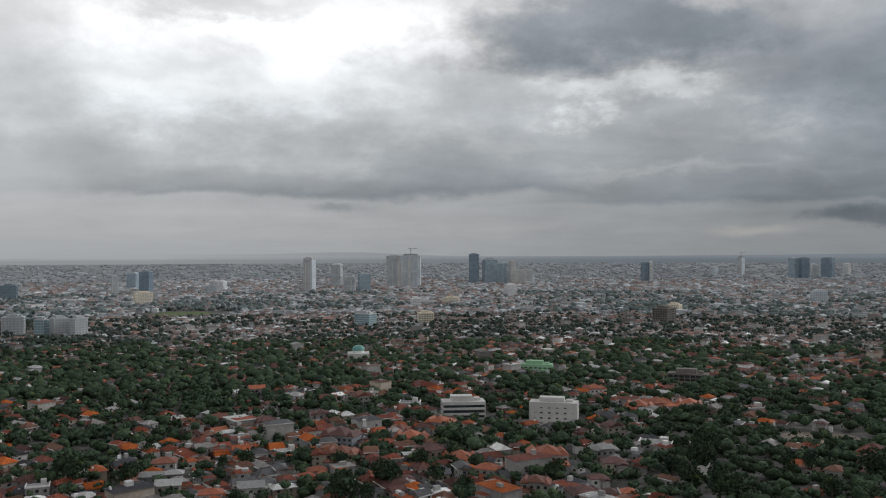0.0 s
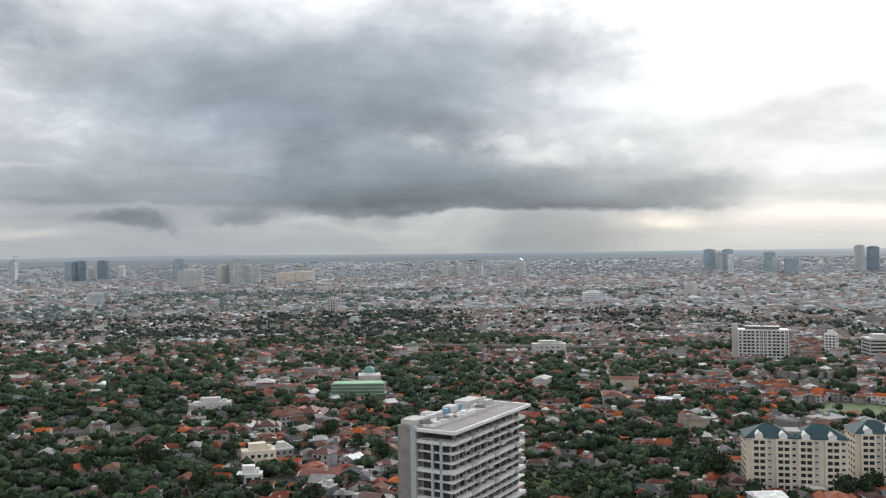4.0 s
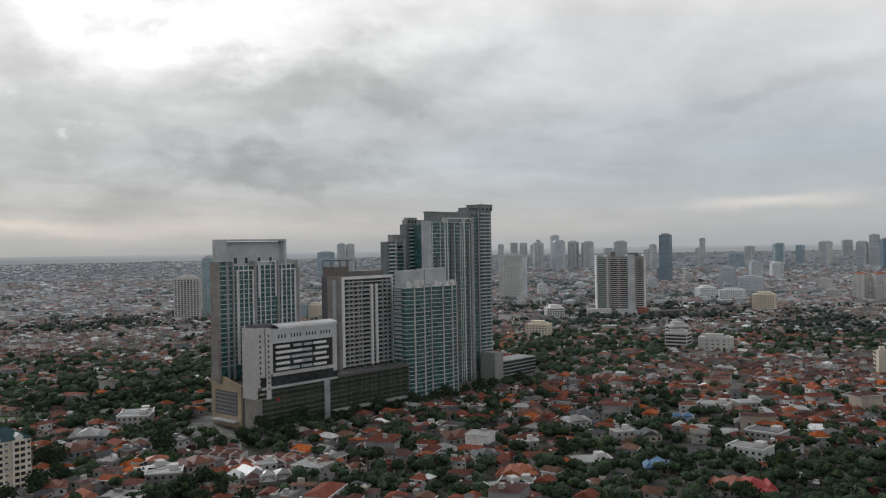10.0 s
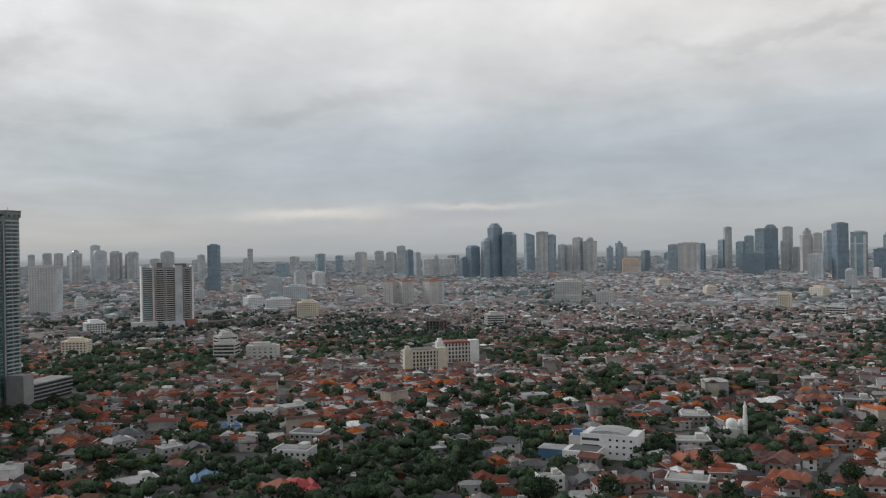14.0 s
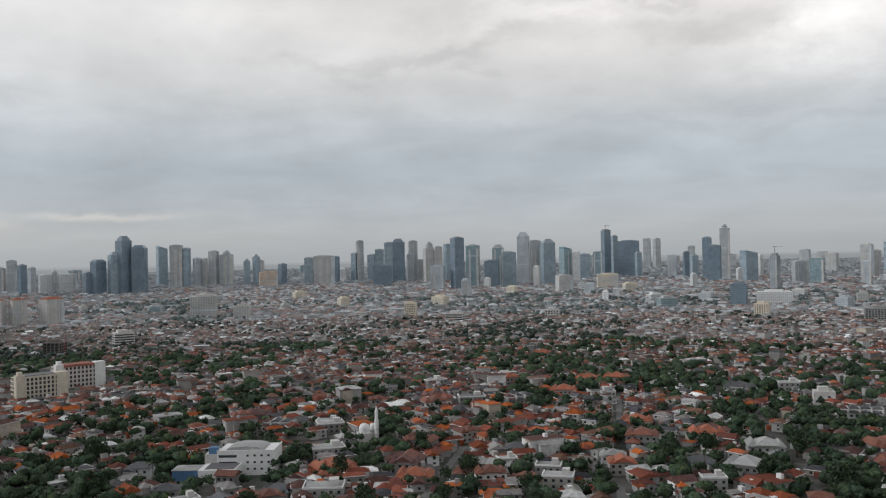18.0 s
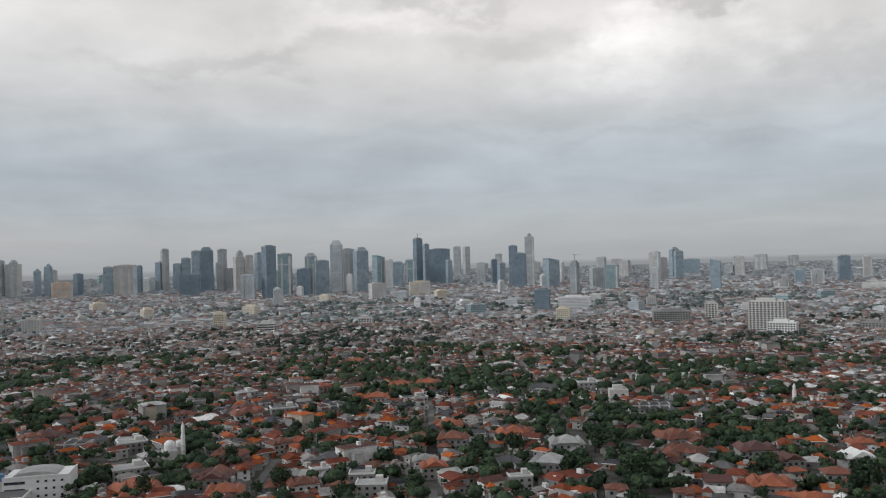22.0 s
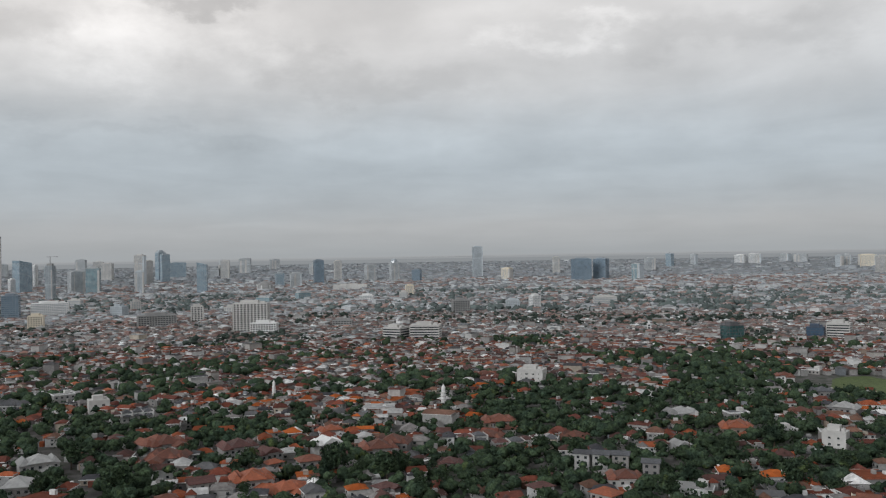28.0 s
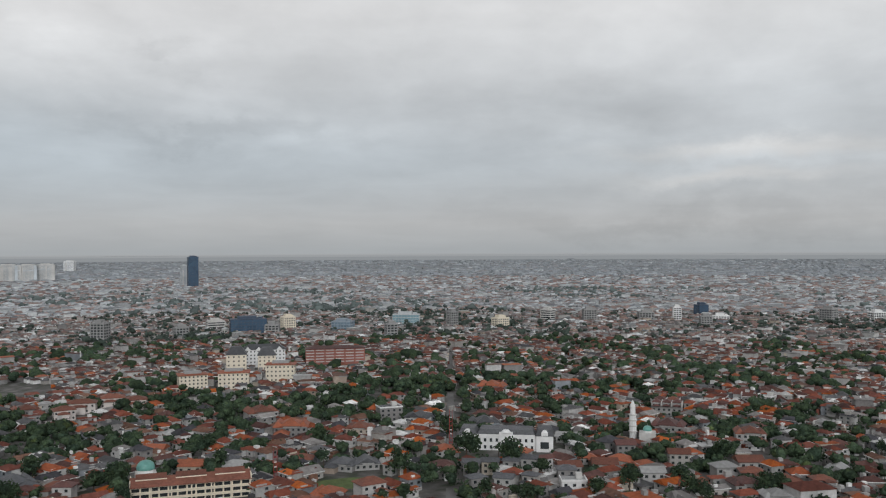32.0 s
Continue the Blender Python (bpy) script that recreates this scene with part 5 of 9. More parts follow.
tower(159.31, 3413, 42.7, 126.6, "brown", "flat", 10, 0.9)
tower(157.35, 3347, 46.1, 42.6, "cream", "step", -32, 0.7)
tower(155.82, 770, 26.6, 12.1, "plain", "flat", -12, 0.8)
tower(154.09, 3709, 31.2, 68.8, "strip", "flat", 10, 0.9)
tower(152.47, 3212, 76.3, 80.0, "dark", "flat", 6, 0.4)
tower(151.17, 3271, 58.4, 76.9, "dark", "flat", -18, 0.9)
tower(150.95, 1873, 50.1, 17.9, "bands", "flat", 6, 0.4)
tower(148.82, 3176, 43.8, 59.7, "teal", "flat", -32, 0.9)
tower(148.18, 1238, 5.4, 14.4, "white", "flat", 10, 0.7)
tower(148.05, 3855, 48.0, 50.4, "pale", "flat", 20, 0.8)
tower(146.79, 4057, 37.5, 58.5, "glass", "spire", -32, 0.9)
tower(145.28, 4111, 32.4, 50.5, "pale", "flat", -32, 0.8)
tower(143.05, 1146, 28.5, 20.7, "green", "flat", 35, 0.9)
tower(142.46, 4220, 54.6, 37.9, "white", "flat", -18, 0.8)
tower(141.63, 4210, 56.4, 42.8, "white", "flat", 20, 0.8)
tower(139.80, 4294, 53.7, 35.3, "pale", "flat", -32, 0.8)
tower(138.96, 4250, 62.0, 34.7, "pale", "flat", -6, 0.4)
tower(138.18, 1195, 22.5, 15.8, "navy", "flat", -8, 0.7)
tower(137.18, 558, 14.9, 8.3, "plain", "flat", -12, 0.7)
tower(136.86, 1202, 30.0, 20.1, "bands", "flat", -8, 0.9)
tower(136.78, 3936, 33.4, 47.5, "grey", "flat", -32, 0.7)
tower(136.36, 3988, 28.0, 48.4, "pale", "flat", 20, 0.7)
tower(135.33, 4030, 63.4, 43.5, "cream", "flat", -6, 0.4)
tower(135.22, 3945, 62.6, 47.4, "cream", "flat", 6, 0.4)
tower(134.38, 3537, 58.1, 63.7, "strip", "flat", 20, 0.9)
tower(133.42, 3489, 68.9, 58.2, "strip", "flat", 6, 0.4)
tower(132.32, 3476, 64.1, 58.1, "strip", "flat", -6, 0.4)
tower(131.32, 3503, 62.3, 58.5, "strip", "flat", -6, 0.4)
tower(129.99, 4047, 50.7, 41.2, "white", "flat", -18, 0.8)
tower(128.27, 1203, 24.5, 26.2, "grey", "flat", -32, 0.8)
tower(123.48, 1234, 21.6, 14.6, "grey", "flat", 20, 0.7)
tower(123.28, 2922, 22.7, 71.0, "pale", "flat", 20, 0.9)
tower(122.74, 2883, 35.3, 100.0, "navy", "flat", 10, 0.8)
tower(121.35, 1334, 27.3, 14.1, "bands", "flat", 10, 0.7)
tower(119.28, 1274, 53.1, 20.7, "navy", "flat", 6, 0.4)
tower(117.73, 1243, 21.7, 14.4, "grey", "flat", -8, 0.8)
tower(116.73, 1298, 22.5, 20.9, "cream", "flat", 20, 0.8)
tower(113.13, 1260, 33.8, 15.9, "dark", "flat", -18, 0.8)
tower(109.95, 1184, 18.3, 18.2, "grey", "flat", 20, 0.7)
tower(108.93, 1373, 44.2, 16.9, "teal", "flat", -6, 0.4)
tower(105.86, 1306, 17.6, 25.8, "grey", "flat", 35, 0.9)
tower(102.66, 1291, 26.3, 17.2, "cream", "flat", 35, 0.8)
tower(99.51, 1413, 22.9, 21.6, "bands", "flat", -32, 0.8)
tower(96.80, 1409, 23.5, 22.3, "grey", "flat", 10, 0.9)
tower(93.17, 1455, 27.2, 15.3, "grey", "flat", 10, 0.8)
tower(91.22, 1431, 14.1, 25.8, "white", "flat", 10, 0.9)
tower(89.72, 1571, 24.7, 21.3, "navy", "flat", 35, 0.9)
tower(89.43, 1359, 18.8, 17.3, "grey", "flat", 10, 0.9)
tower(88.53, 1448, 26.8, 12.1, "white", "flat", 6, 0.4)
tower(82.26, 1511, 27.3, 22.1, "grey", "flat", -32, 0.8)
tower(79.65, 1563, 27.1, 15.1, "white", "flat", 35, 0.8)
tower(29.60, 2522, 42.3, 38.5, "dark", "flat", -8, 0.9)
tower(29.37, 1377, 31.2, 29.3, "pale", "flat", -8, 0.7)
tower(27.85, 1349, 19.7, 26.7, "teal", "flat", -32, 0.9)
tower(26.88, 1338, 24.2, 28.2, "pale", "flat", 20, 0.9)
tower(25.80, 1326, 24.4, 28.2, "pale", "flat", 35, 0.7)
tower(23.69, 2721, 20.3, 53.8, "grey", "flat", 10, 0.7)
tower(22.61, 3050, 42.7, 51.4, "glass", "flat", -32, 0.8)
tower(21.86, 2757, 40.5, 65.4, "dark", "flat", -32, 0.7)
tower(17.93, 2692, 28.1, 22.5, "brown", "flat", 10, 0.9)
tower(17.26, 2790, 36.2, 32.3, "white", "flat", -32, 0.9)
tower(11.60, 2613, 37.0, 105.7, "bands", "flat", -32, 0.7)
tower(9.80, 3039, 41.4, 76.9, "pale", "spire", -18, 0.9)
tower(8.96, 2664, 38.2, 46.6, "pale", "step", -8, 0.9)
tower(8.01, 2693, 40.5, 55.0, "glass", "flat", 20, 0.7)
tower(6.08, 2941, 46.4, 108.8, "pale", "flat", 10, 0.7)
tower(4.91, 2935, 69.5, 110.2, "grey", "crane", -6, 0.4)
tower(4.59, 1877, 23.5, 20.7, "white", "flat", 20, 0.8)
tower(2.21, 1996, 38.1, 15.6, "cream", "flat", -6, 0.4)
tower(1.45, 620, 32.0, 11.5, "bands", "flat", 6, 0.5)
tower(0.68, 3219, 38.1, 108.7, "dark", "flat", -8, 0.8)
tower(-0.36, 3218, 57.1, 87.8, "glass", "step", 20, 0.8)
tower(-1.20, 3217, 38.0, 74.6, "glass", "flat", -32, 0.8)
tower(-1.76, 2355, 33.9, 32.5, "white", "flat", 35, 0.7)
tower(-1.86, 3217, 27.4, 83.0, "strip", "flat", 35, 0.7)
tower(-2.70, 3143, 69.8, 52.1, "strip", "flat", 6, 0.4)
tower(-3.42, 860, 34.3, 7.5, "mint", "flat", -6, 0.4)
tower(-4.60, 599, 34.2, 14.6, "plain", "flat", -6, 0.4)
tower(-10.52, 3311, 33.1, 72.8, "dark", "flat", 35, 0.8)
tower(-10.88, 3312, 12.4, 77.0, "white", "flat", 20, 0.9)
tower(-11.70, 1488, 37.7, 26.0, "brown", "flat", -32, 0.9)
tower(-13.18, 806, 35.8, 9.6, "frame", "flat", -6, 0.4)
tower(-14.77, 3796, 36.4, 31.9, "grey", "flat", -32, 0.9)
tower(-16.42, 3805, 29.1, 73.4, "pale", "crane", -32, 0.9)
tower(-19.46, 3651, 35.1, 76.5, "glass", "flat", -32, 0.9)
tower(-20.08, 3656, 40.9, 76.2, "dark", "flat", 35, 0.7)
tower(-20.71, 3729, 31.0, 48.1, "white", "flat", 10, 0.7)
tower(-21.42, 3667, 48.3, 75.7, "dark", "flat", -18, 0.8)
tower(-22.48, 3811, 28.8, 46.2, "white", "flat", -32, 0.9)
tower(-25.84, 3610, 40.0, 81.3, "glass", "flat", 20, 0.7)
tower(-26.59, 3120, 87.6, 55.8, "strip", "flat", -6, 0.4)
tower(-27.82, 666, 28.3, 6.7, "plain", "flat", -6, 0.4)
tower(-28.61, 3241, 48.9, 66.7, "strip", "flat", 35, 0.7)
tower(-29.40, 3231, 57.4, 90.0, "pale", "flat", 10, 0.9)
tower(-30.12, 454, 13.0, 5.0, "white", "flat", -6, 0.6)
tower(-30.48, 3218, 55.1, 62.1, "pale", "flat", 35, 0.8)
tower(-30.69, 495, 19.0, 7.4, "cream", "flat", 6, 0.5)
tower(-32.58, 3306, 67.5, 33.4, "cream", "flat", 6, 0.4)
tower(-33.86, 3294, 71.6, 37.5, "cream", "flat", 6, 0.4)
tower(-42.71, 3816, 38.8, 47.8, "pale", "step", 10, 0.9)
tower(-43.25, 3448, 35.0, 43.1, "strip", "step", -32, 0.8)
tower(-44.17, 3444, 41.2, 42.9, "strip", "step", 20, 0.7)
tower(-45.43, 3439, 32.2, 51.4, "pale", "flat", -18, 0.8)
tower(-46.87, 3363, 41.4, 47.8, "pale", "flat", 35, 0.9)
tower(-48.16, 3360, 40.9, 58.1, "strip", "round", 20, 0.9)
tower(-49.92, 961, 36.8, 12.6, "plain", "flat", 6, 0.4)
tower(-49.99, 958, 37.3, 13.3, "plain", "flat", 6, 0.4)
tower(-59.13, 2134, 32.0, 30.7, "plain", "flat", -18, 0.8)
tower(-60.27, 3749, 44.2, 84.7, "glass", "flat", 20, 0.9)
tower(-60.93, 3738, 36.8, 69.8, "pale", "flat", 10, 0.7)
tower(-61.38, 3730, 41.7, 84.4, "glass", "flat", 35, 0.8)
tower(-61.56, 3430, 20.3, 75.3, "white", "flat", -18, 0.7)
tower(-63.85, 3653, 43.3, 75.5, "glass", "flat", -32, 0.8)
tower(-64.28, 3572, 30.6, 50.3, "pale", "flat", 35, 0.8)
tower(-65.13, 3484, 50.5, 58.2, "glass", "flat", 35, 0.9)
tower(-67.32, 1029, 13.5, 22.2, "white", "flat", -18, 0.7)
tower(-68.92, 3690, 36.3, 95.5, "strip", "flat", 10, 0.9)
tower(-69.65, 3680, 43.3, 90.3, "dark", "flat", 35, 0.7)
tower(-69.92, 992, 33.1, 22.0, "bands", "flat", 20, 0.9)
tower(-82.57, 1522, 45.4, 72.1, "strip", "step", -8, 0.7)
tower(-83.86, 1576, 20.4, 106.4, "teal", "flat", 35, 0.9)
tower(-89.78, 1455, 22.0, 26.3, "glass", "flat", -18, 0.8)
tower(-90.70, 1449, 24.8, 25.3, "cream", "flat", -32, 0.8)
tower(-91.39, 3276, 65.4, 96.8, "glass", "flat", 6, 0.4)
tower(-92.41, 3369, 31.1, 125.1, "pale", "flat", 20, 0.9)
tower(-93.00, 3360, 33.2, 122.5, "pale", "flat", 20, 0.8)
tower(-103.05, 3648, 23.4, 102.5, "pale", "flat", -8, 0.9)
tower(-103.82, 1879, 61.1, 97.3, "strip", "flat", -6, 0.4)
tower(-103.91, 4228, 39.0, 82.0, "pale", "flat", 10, 0.9)
tower(-104.55, 4211, 37.0, 82.1, "pale", "flat", 20, 0.7)
tower(-105.49, 1090, 33.2, 18.7, "cream", "flat", -18, 0.7)
tower(-105.51, 3572, 45.7, 109.4, "pale", "round", 20, 0.7)
tower(-106.48, 1369, 30.3, 19.4, "white", "flat", 10, 0.8)
tower(-106.53, 1344, 30.4, 20.6, "white", "flat", 10, 0.9)
tower(-106.62, 3608, 36.7, 137.3, "grey", "flat", 10, 0.8)
tower(-106.86, 3532, 54.1, 113.1, "grey", "taper", 20, 0.7)
tower(-107.83, 3643, 46.1, 106.9, "pale", "taper", -18, 0.9)
tower(-108.76, 3617, 50.6, 104.7, "pale", "taper", 10, 0.9)
tower(-110.88, 4126, 61.6, 83.5, "pale", "step", 6, 0.4)
tower(-112.94, 3471, 27.5, 97.6, "pale", "flat", 35, 0.7)
tower(-113.33, 2673, 13.1, 42.7, "dark", "flat", -18, 0.9)
tower(-113.74, 2662, 37.7, 142.5, "dark", "flat", -18, 0.9)
tower(-114.39, 990, 25.5, 26.2, "bands", "flat", 20, 0.8)
tower(-114.45, 978, 28.4, 19.1, "bands", "flat", -18, 0.8)
tower(-115.84, 3580, 35.9, 65.2, "pale", "flat", -32, 0.9)
tower(-116.02, 4083, 25.6, 95.6, "pale", "flat", 10, 0.9)
tower(-116.20, 1885, 45.0, 22.8, "white", "flat", 20, 0.9)
tower(-116.76, 963, 36.5, 15.9, "plain", "flat", -6, 0.4)
tower(-117.54, 2144, 38.1, 55.3, "brown", "flat", -8, 0.7)
tower(-117.77, 1807, 51.6, 21.9, "white", "flat", 6, 0.4)
tower(-118.08, 3529, 53.9, 57.9, "glass", "flat", -32, 0.7)
tower(-118.91, 2049, 56.4, 37.1, "grey", "flat", -8, 0.8)
tower(-119.21, 2992, 42.2, 47.1, "grey", "flat", 20, 0.7)
tower(-120.42, 2854, 40.5, 48.8, "white", "flat", 20, 0.7)
tower(-120.56, 3697, 45.4, 85.3, "teal", "flat", 20, 0.8)
tower(-121.81, 3819, 34.7, 71.0, "glass", "flat", -18, 0.8)
tower(-123.20, 2284, 32.8, 22.5, "plain", "flat", -8, 0.9)
tower(-123.24, 3718, 51.0, 86.6, "pale", "taper", -32, 0.7)
tower(-125.16, 1843, 27.8, 52.1, "orange_top", "hip", -32, 0.8)
tower(-125.25, 3607, 42.6, 88.7, "pale", "taper", -18, 0.8)
tower(-125.91, 3595, 35.5, 116.8, "pale", "flat", -18, 0.8)
tower(-126.19, 1833, 31.3, 51.9, "orange_top", "hip", 20, 0.9)
tower(-126.45, 3363, 31.0, 107.0, "dark", "flat", 35, 0.8)
tower(-126.98, 3428, 27.1, 95.6, "grey", "flat", 35, 0.8)
tower(-127.74, 3526, 51.1, 63.6, "white", "flat", 10, 0.9)
tower(-128.02, 1817, 44.3, 51.5, "orange_top", "hip", 35, 0.7)
tower(-128.18, 1211, 27.9, 18.5, "frame", "flat", -32, 0.8)
tower(-128.23, 3518, 18.5, 76.5, "pale", "spire", 10, 0.9)
tower(-128.97, 3506, 62.4, 65.5, "white", "flat", 6, 0.4)
tower(-130.11, 3302, 30.4, 76.8, "dark", "flat", 20, 0.9)
tower(-130.70, 3293, 54.2, 115.5, "dark", "taper", 35, 0.8)
tower(-131.70, 3278, 51.7, 139.2, "glass", "step", 20, 0.7)
tower(-132.07, 1284, 29.5, 20.5, "bands", "flat", 10, 0.9)
tower(-132.19, 3271, 55.8, 190.4, "dark", "step", 35, 0.9)
tower(-133.13, 3257, 55.5, 162.0, "dark", "taper", -18, 0.9)
tower(-134.46, 3683, 45.7, 150.9, "glass", "slant", 20, 0.8)
tower(-135.34, 3597, 51.5, 165.7, "pale", "flat", -8, 0.7)
tower(-135.95, 3589, 34.9, 153.4, "glass", "flat", -32, 0.8)
tower(-136.62, 3654, 35.4, 110.6, "grey", "flat", 35, 0.8)
tower(-136.99, 1836, 55.7, 46.4, "strip", "flat", -8, 0.8)
tower(-137.08, 3648, 23.5, 107.9, "pale", "flat", -32, 0.8)
tower(-137.64, 3642, 42.2, 138.4, "pale", "flat", -32, 0.8)
tower(-138.45, 3632, 55.8, 123.9, "pale", "round", -18, 0.7)
tower(-139.72, 3544, 27.0, 99.2, "glass", "round", 10, 0.7)
tower(-140.32, 3537, 29.1, 116.2, "glass", "round", -32, 0.9)
tower(-141.08, 3457, 71.7, 55.4, "peach", "step", 6, 0.4)
tower(-142.00, 3592, 35.9, 81.5, "dark", "flat", 35, 0.9)
tower(-143.72, 3576, 37.4, 105.5, "glass", "flat", -8, 0.9)
tower(-144.72, 3531, 86.0, 112.6, "strip", "flat", -6, 0.4)
tower(-145.56, 3630, 21.9, 106.1, "dark", "flat", -32, 0.8)
tower(-145.97, 3662, 44.0, 53.8, "white", "flat", -32, 0.7)
tower(-146.72, 3656, 30.5, 117.6, "glass", "flat", -32, 0.9)
tower(-147.08, 3653, 32.5, 169.8, "pale", "flat", 20, 0.7)
tower(-147.86, 3646, 36.5, 109.7, "glass", "flat", -18, 0.8)
tower(-148.38, 3642, 38.3, 131.9, "glass", "flat", -8, 0.9)
tower(-148.58, 3327, 73.7, 76.9, "dark", "flat", -6, 0.4)
tower(-149.01, 3533, 36.9, 162.3, "glass", "flat", -8, 0.8)
tower(-149.64, 3529, 52.8, 164.2, "dark", "step", -8, 0.7)
tower(-150.41, 3593, 30.7, 112.9, "grey", "flat", 10, 0.9)
tower(-150.61, 3661, 39.5, 164.1, "pale", "flat", 10, 0.8)
tower(-151.09, 3589, 34.4, 86.0, "pale", "flat", 10, 0.9)
tower(-151.65, 3449, 42.4, 136.6, "strip", "flat", 20, 0.9)
tower(-151.72, 3654, 28.6, 150.3, "pale", "round", 20, 0.9)
tower(-152.22, 2935, 48.8, 81.9, "grey", "flat", -8, 0.8)
tower(-152.28, 3446, 36.3, 142.1, "strip", "flat", 20, 0.7)
tower(-152.91, 3511, 32.7, 150.4, "glass", "flat", 35, 0.9)
tower(-153.57, 2935, 47.8, 177.5, "dark", "flat", 35, 0.7)
tower(-154.08, 2424, 22.3, 49.5, "white", "flat", -8, 0.8)
tower(-154.15, 2357, 25.3, 49.0, "grey", "flat", -8, 0.9)
tower(-154.61, 3103, 51.3, 149.3, "teal", "flat", -8, 0.8)
tower(-155.56, 3004, 23.7, 34.1, "white", "flat", -32, 0.7)
tower(-155.86, 3034, 51.9, 94.4, "dark", "flat", -8, 0.9)
tower(-156.30, 3098, 42.8, 139.1, "teal", "step", -8, 0.7)
tower(-156.99, 3081, 52.8, 122.3, "glass", "flat", 10, 0.9)
tower(-157.98, 3244, 47.0, 179.3, "grey", "step", -8, 0.7)
tower(-158.73, 3228, 46.8, 160.1, "pale", "flat", 10, 0.9)
tower(-158.82, 3040, 22.0, 70.6, "white", "flat", -18, 0.7)
tower(-159.58, 3172, 56.4, 154.0, "glass", "step", 20, 0.9)
tower(-160.61, 2668, 52.6, 49.4, "plain", "flat", 20, 0.8)
tower(-160.76, 3444, 52.0, 122.0, "teal", "slant", 35, 0.9)
tower(-161.47, 3429, 29.2, 111.2, "white", "flat", -8, 0.8)
tower(-162.02, 3528, 41.6, 98.2, "glass", "flat", -8, 0.9)
tower(-162.31, 2458, 33.8, 30.8, "grey", "flat", -18, 0.8)
tower(-162.86, 3622, 40.2, 103.1, "teal", "flat", -8, 0.9)
tower(-163.39, 3685, 40.9, 190.9, "dark", "crane", 35, 0.8)
tower(-163.45, 2909, 70.2, 44.2, "cream", "flat", 6, 0.4)
tower(-163.93, 3748, 29.3, 165.5, "glass", "flat", 35, 0.8)
tower(-164.84, 3656, 87.8, 144.3, "dark", "flat", -6, 0.4)
tower(-164.89, 2588, 45.3, 25.6, "cream", "flat", 20, 0.8)
tower(-165.45, 3571, 27.7, 98.7, "glass", "flat", 35, 0.7)
tower(-166.01, 4185, 35.1, 135.0, "pale", "flat", -8, 0.8)
tower(-166.63, 4172, 34.9, 134.3, "pale", "flat", 35, 0.8)
tower(-167.59, 3605, 36.9, 82.7, "grey", "flat", -8, 0.9)
tower(-168.45, 3407, 23.8, 102.1, "dark", "flat", 20, 0.9)
tower(-168.78, 4094, 31.2, 99.1, "pale", "flat", -8, 0.9)
tower(-168.89, 2817, 21.4, 44.0, "white", "flat", 35, 0.7)
tower(-168.93, 3581, 34.1, 81.8, "glass", "flat", 35, 0.7)
tower(-169.74, 3385, 34.1, 155.6, "dark", "flat", -18, 0.9)
tower(-170.17, 3197, 48.2, 128.1, "dark", "flat", -8, 0.7)
tower(-170.83, 3367, 35.8, 189.3, "pale", "helipad", -8, 0.7)
tower(-171.61, 1891, 34.1, 48.1, "dark", "flat", -8, 0.9)
tower(-171.78, 3173, 35.4, 47.2, "white", "flat", 20, 0.8)
tower(-172.24, 3166, 58.7, 101.0, "glass", "slant", 35, 0.8)
tower(-172.95, 3514, 17.2, 81.2, "white", "flat", 35, 0.9)
tower(-173.75, 1962, 74.0, 27.1, "white", "flat", -6, 0.4)
tower(-173.77, 2645, 25.8, 100.5, "frame", "crane", -32, 0.7)
tower(-175.20, 3056, 51.3, 71.5, "pale", "flat", 20, 0.8)
tower(-175.51, 3900, 44.3, 81.7, "pale", "flat", -18, 0.7)
tower(-176.19, 3009, 46.4, 83.2, "teal", "step", -8, 0.9)
tower(-176.37, 713, 16.3, 8.8, "plain", "flat", 8, 0.8)
tower(-177.02, 3806, 49.2, 69.5, "strip", "flat", -18, 0.8)
tower(-177.67, 1823, 34.0, 22.2, "brown", "flat", -32, 0.9)
tower(-178.88, 2912, 28.4, 71.9, "grey", "flat", -8, 0.8)
tower(-178.94, 3431, 43.2, 114.4, "strip", "flat", -18, 0.8)
tower(-179.45, 3493, 29.8, 90.5, "strip", "flat", 20, 0.7)
tower(-179.87, 1533, 64.3, 20.5, "grey", "flat", 6, 0.4)

# pale towers behind the skyline
back_row = random.Random(31)
for k in range(32):
    tower(-98 - 92 * (k + back_row.random()) / 32, back_row.uniform(4020, 4300), back_row.uniform(26, 60), back_row.uniform(34, 76), back_row.choice(("pale", "strip", "pale", "teal")),
          back_row.choice(("flat", "flat", "step", "taper")), back_row.choice((-18, -8, 10, 20)), 0.7)

# mid-rise blocks in the belt before the skyline
belt = random.Random(12)
for k in range(54):
    az = -100 - 112 * (k + belt.random()) / 42 if k < 42 else 24 - 120 * (k - 42 + belt.random()) / 12
    r = belt.uniform(1500, 2580) if k < 42 else belt.uniform(1300, 2300)
    tower(az, r, belt.uniform(16, 46), belt.uniform(11, 30), belt.choice(("white", "white", "bands", "pale", "cream", "strip", "grey", "teal")), "flat",
          belt.choice((-32, -18, -8, 10, 20, 35)), belt.choice((0.4, 0.6, 0.8)))

# ---- gardens and woods ----
GREEN = []


def wood(az, r, half_az, half_r, amount=0.6):
    """A stretch of gardens or woodland, by bearing and distance."""
    GREEN.append((az - 360 if az > 40 else az, r, half_az, half_r, amount))


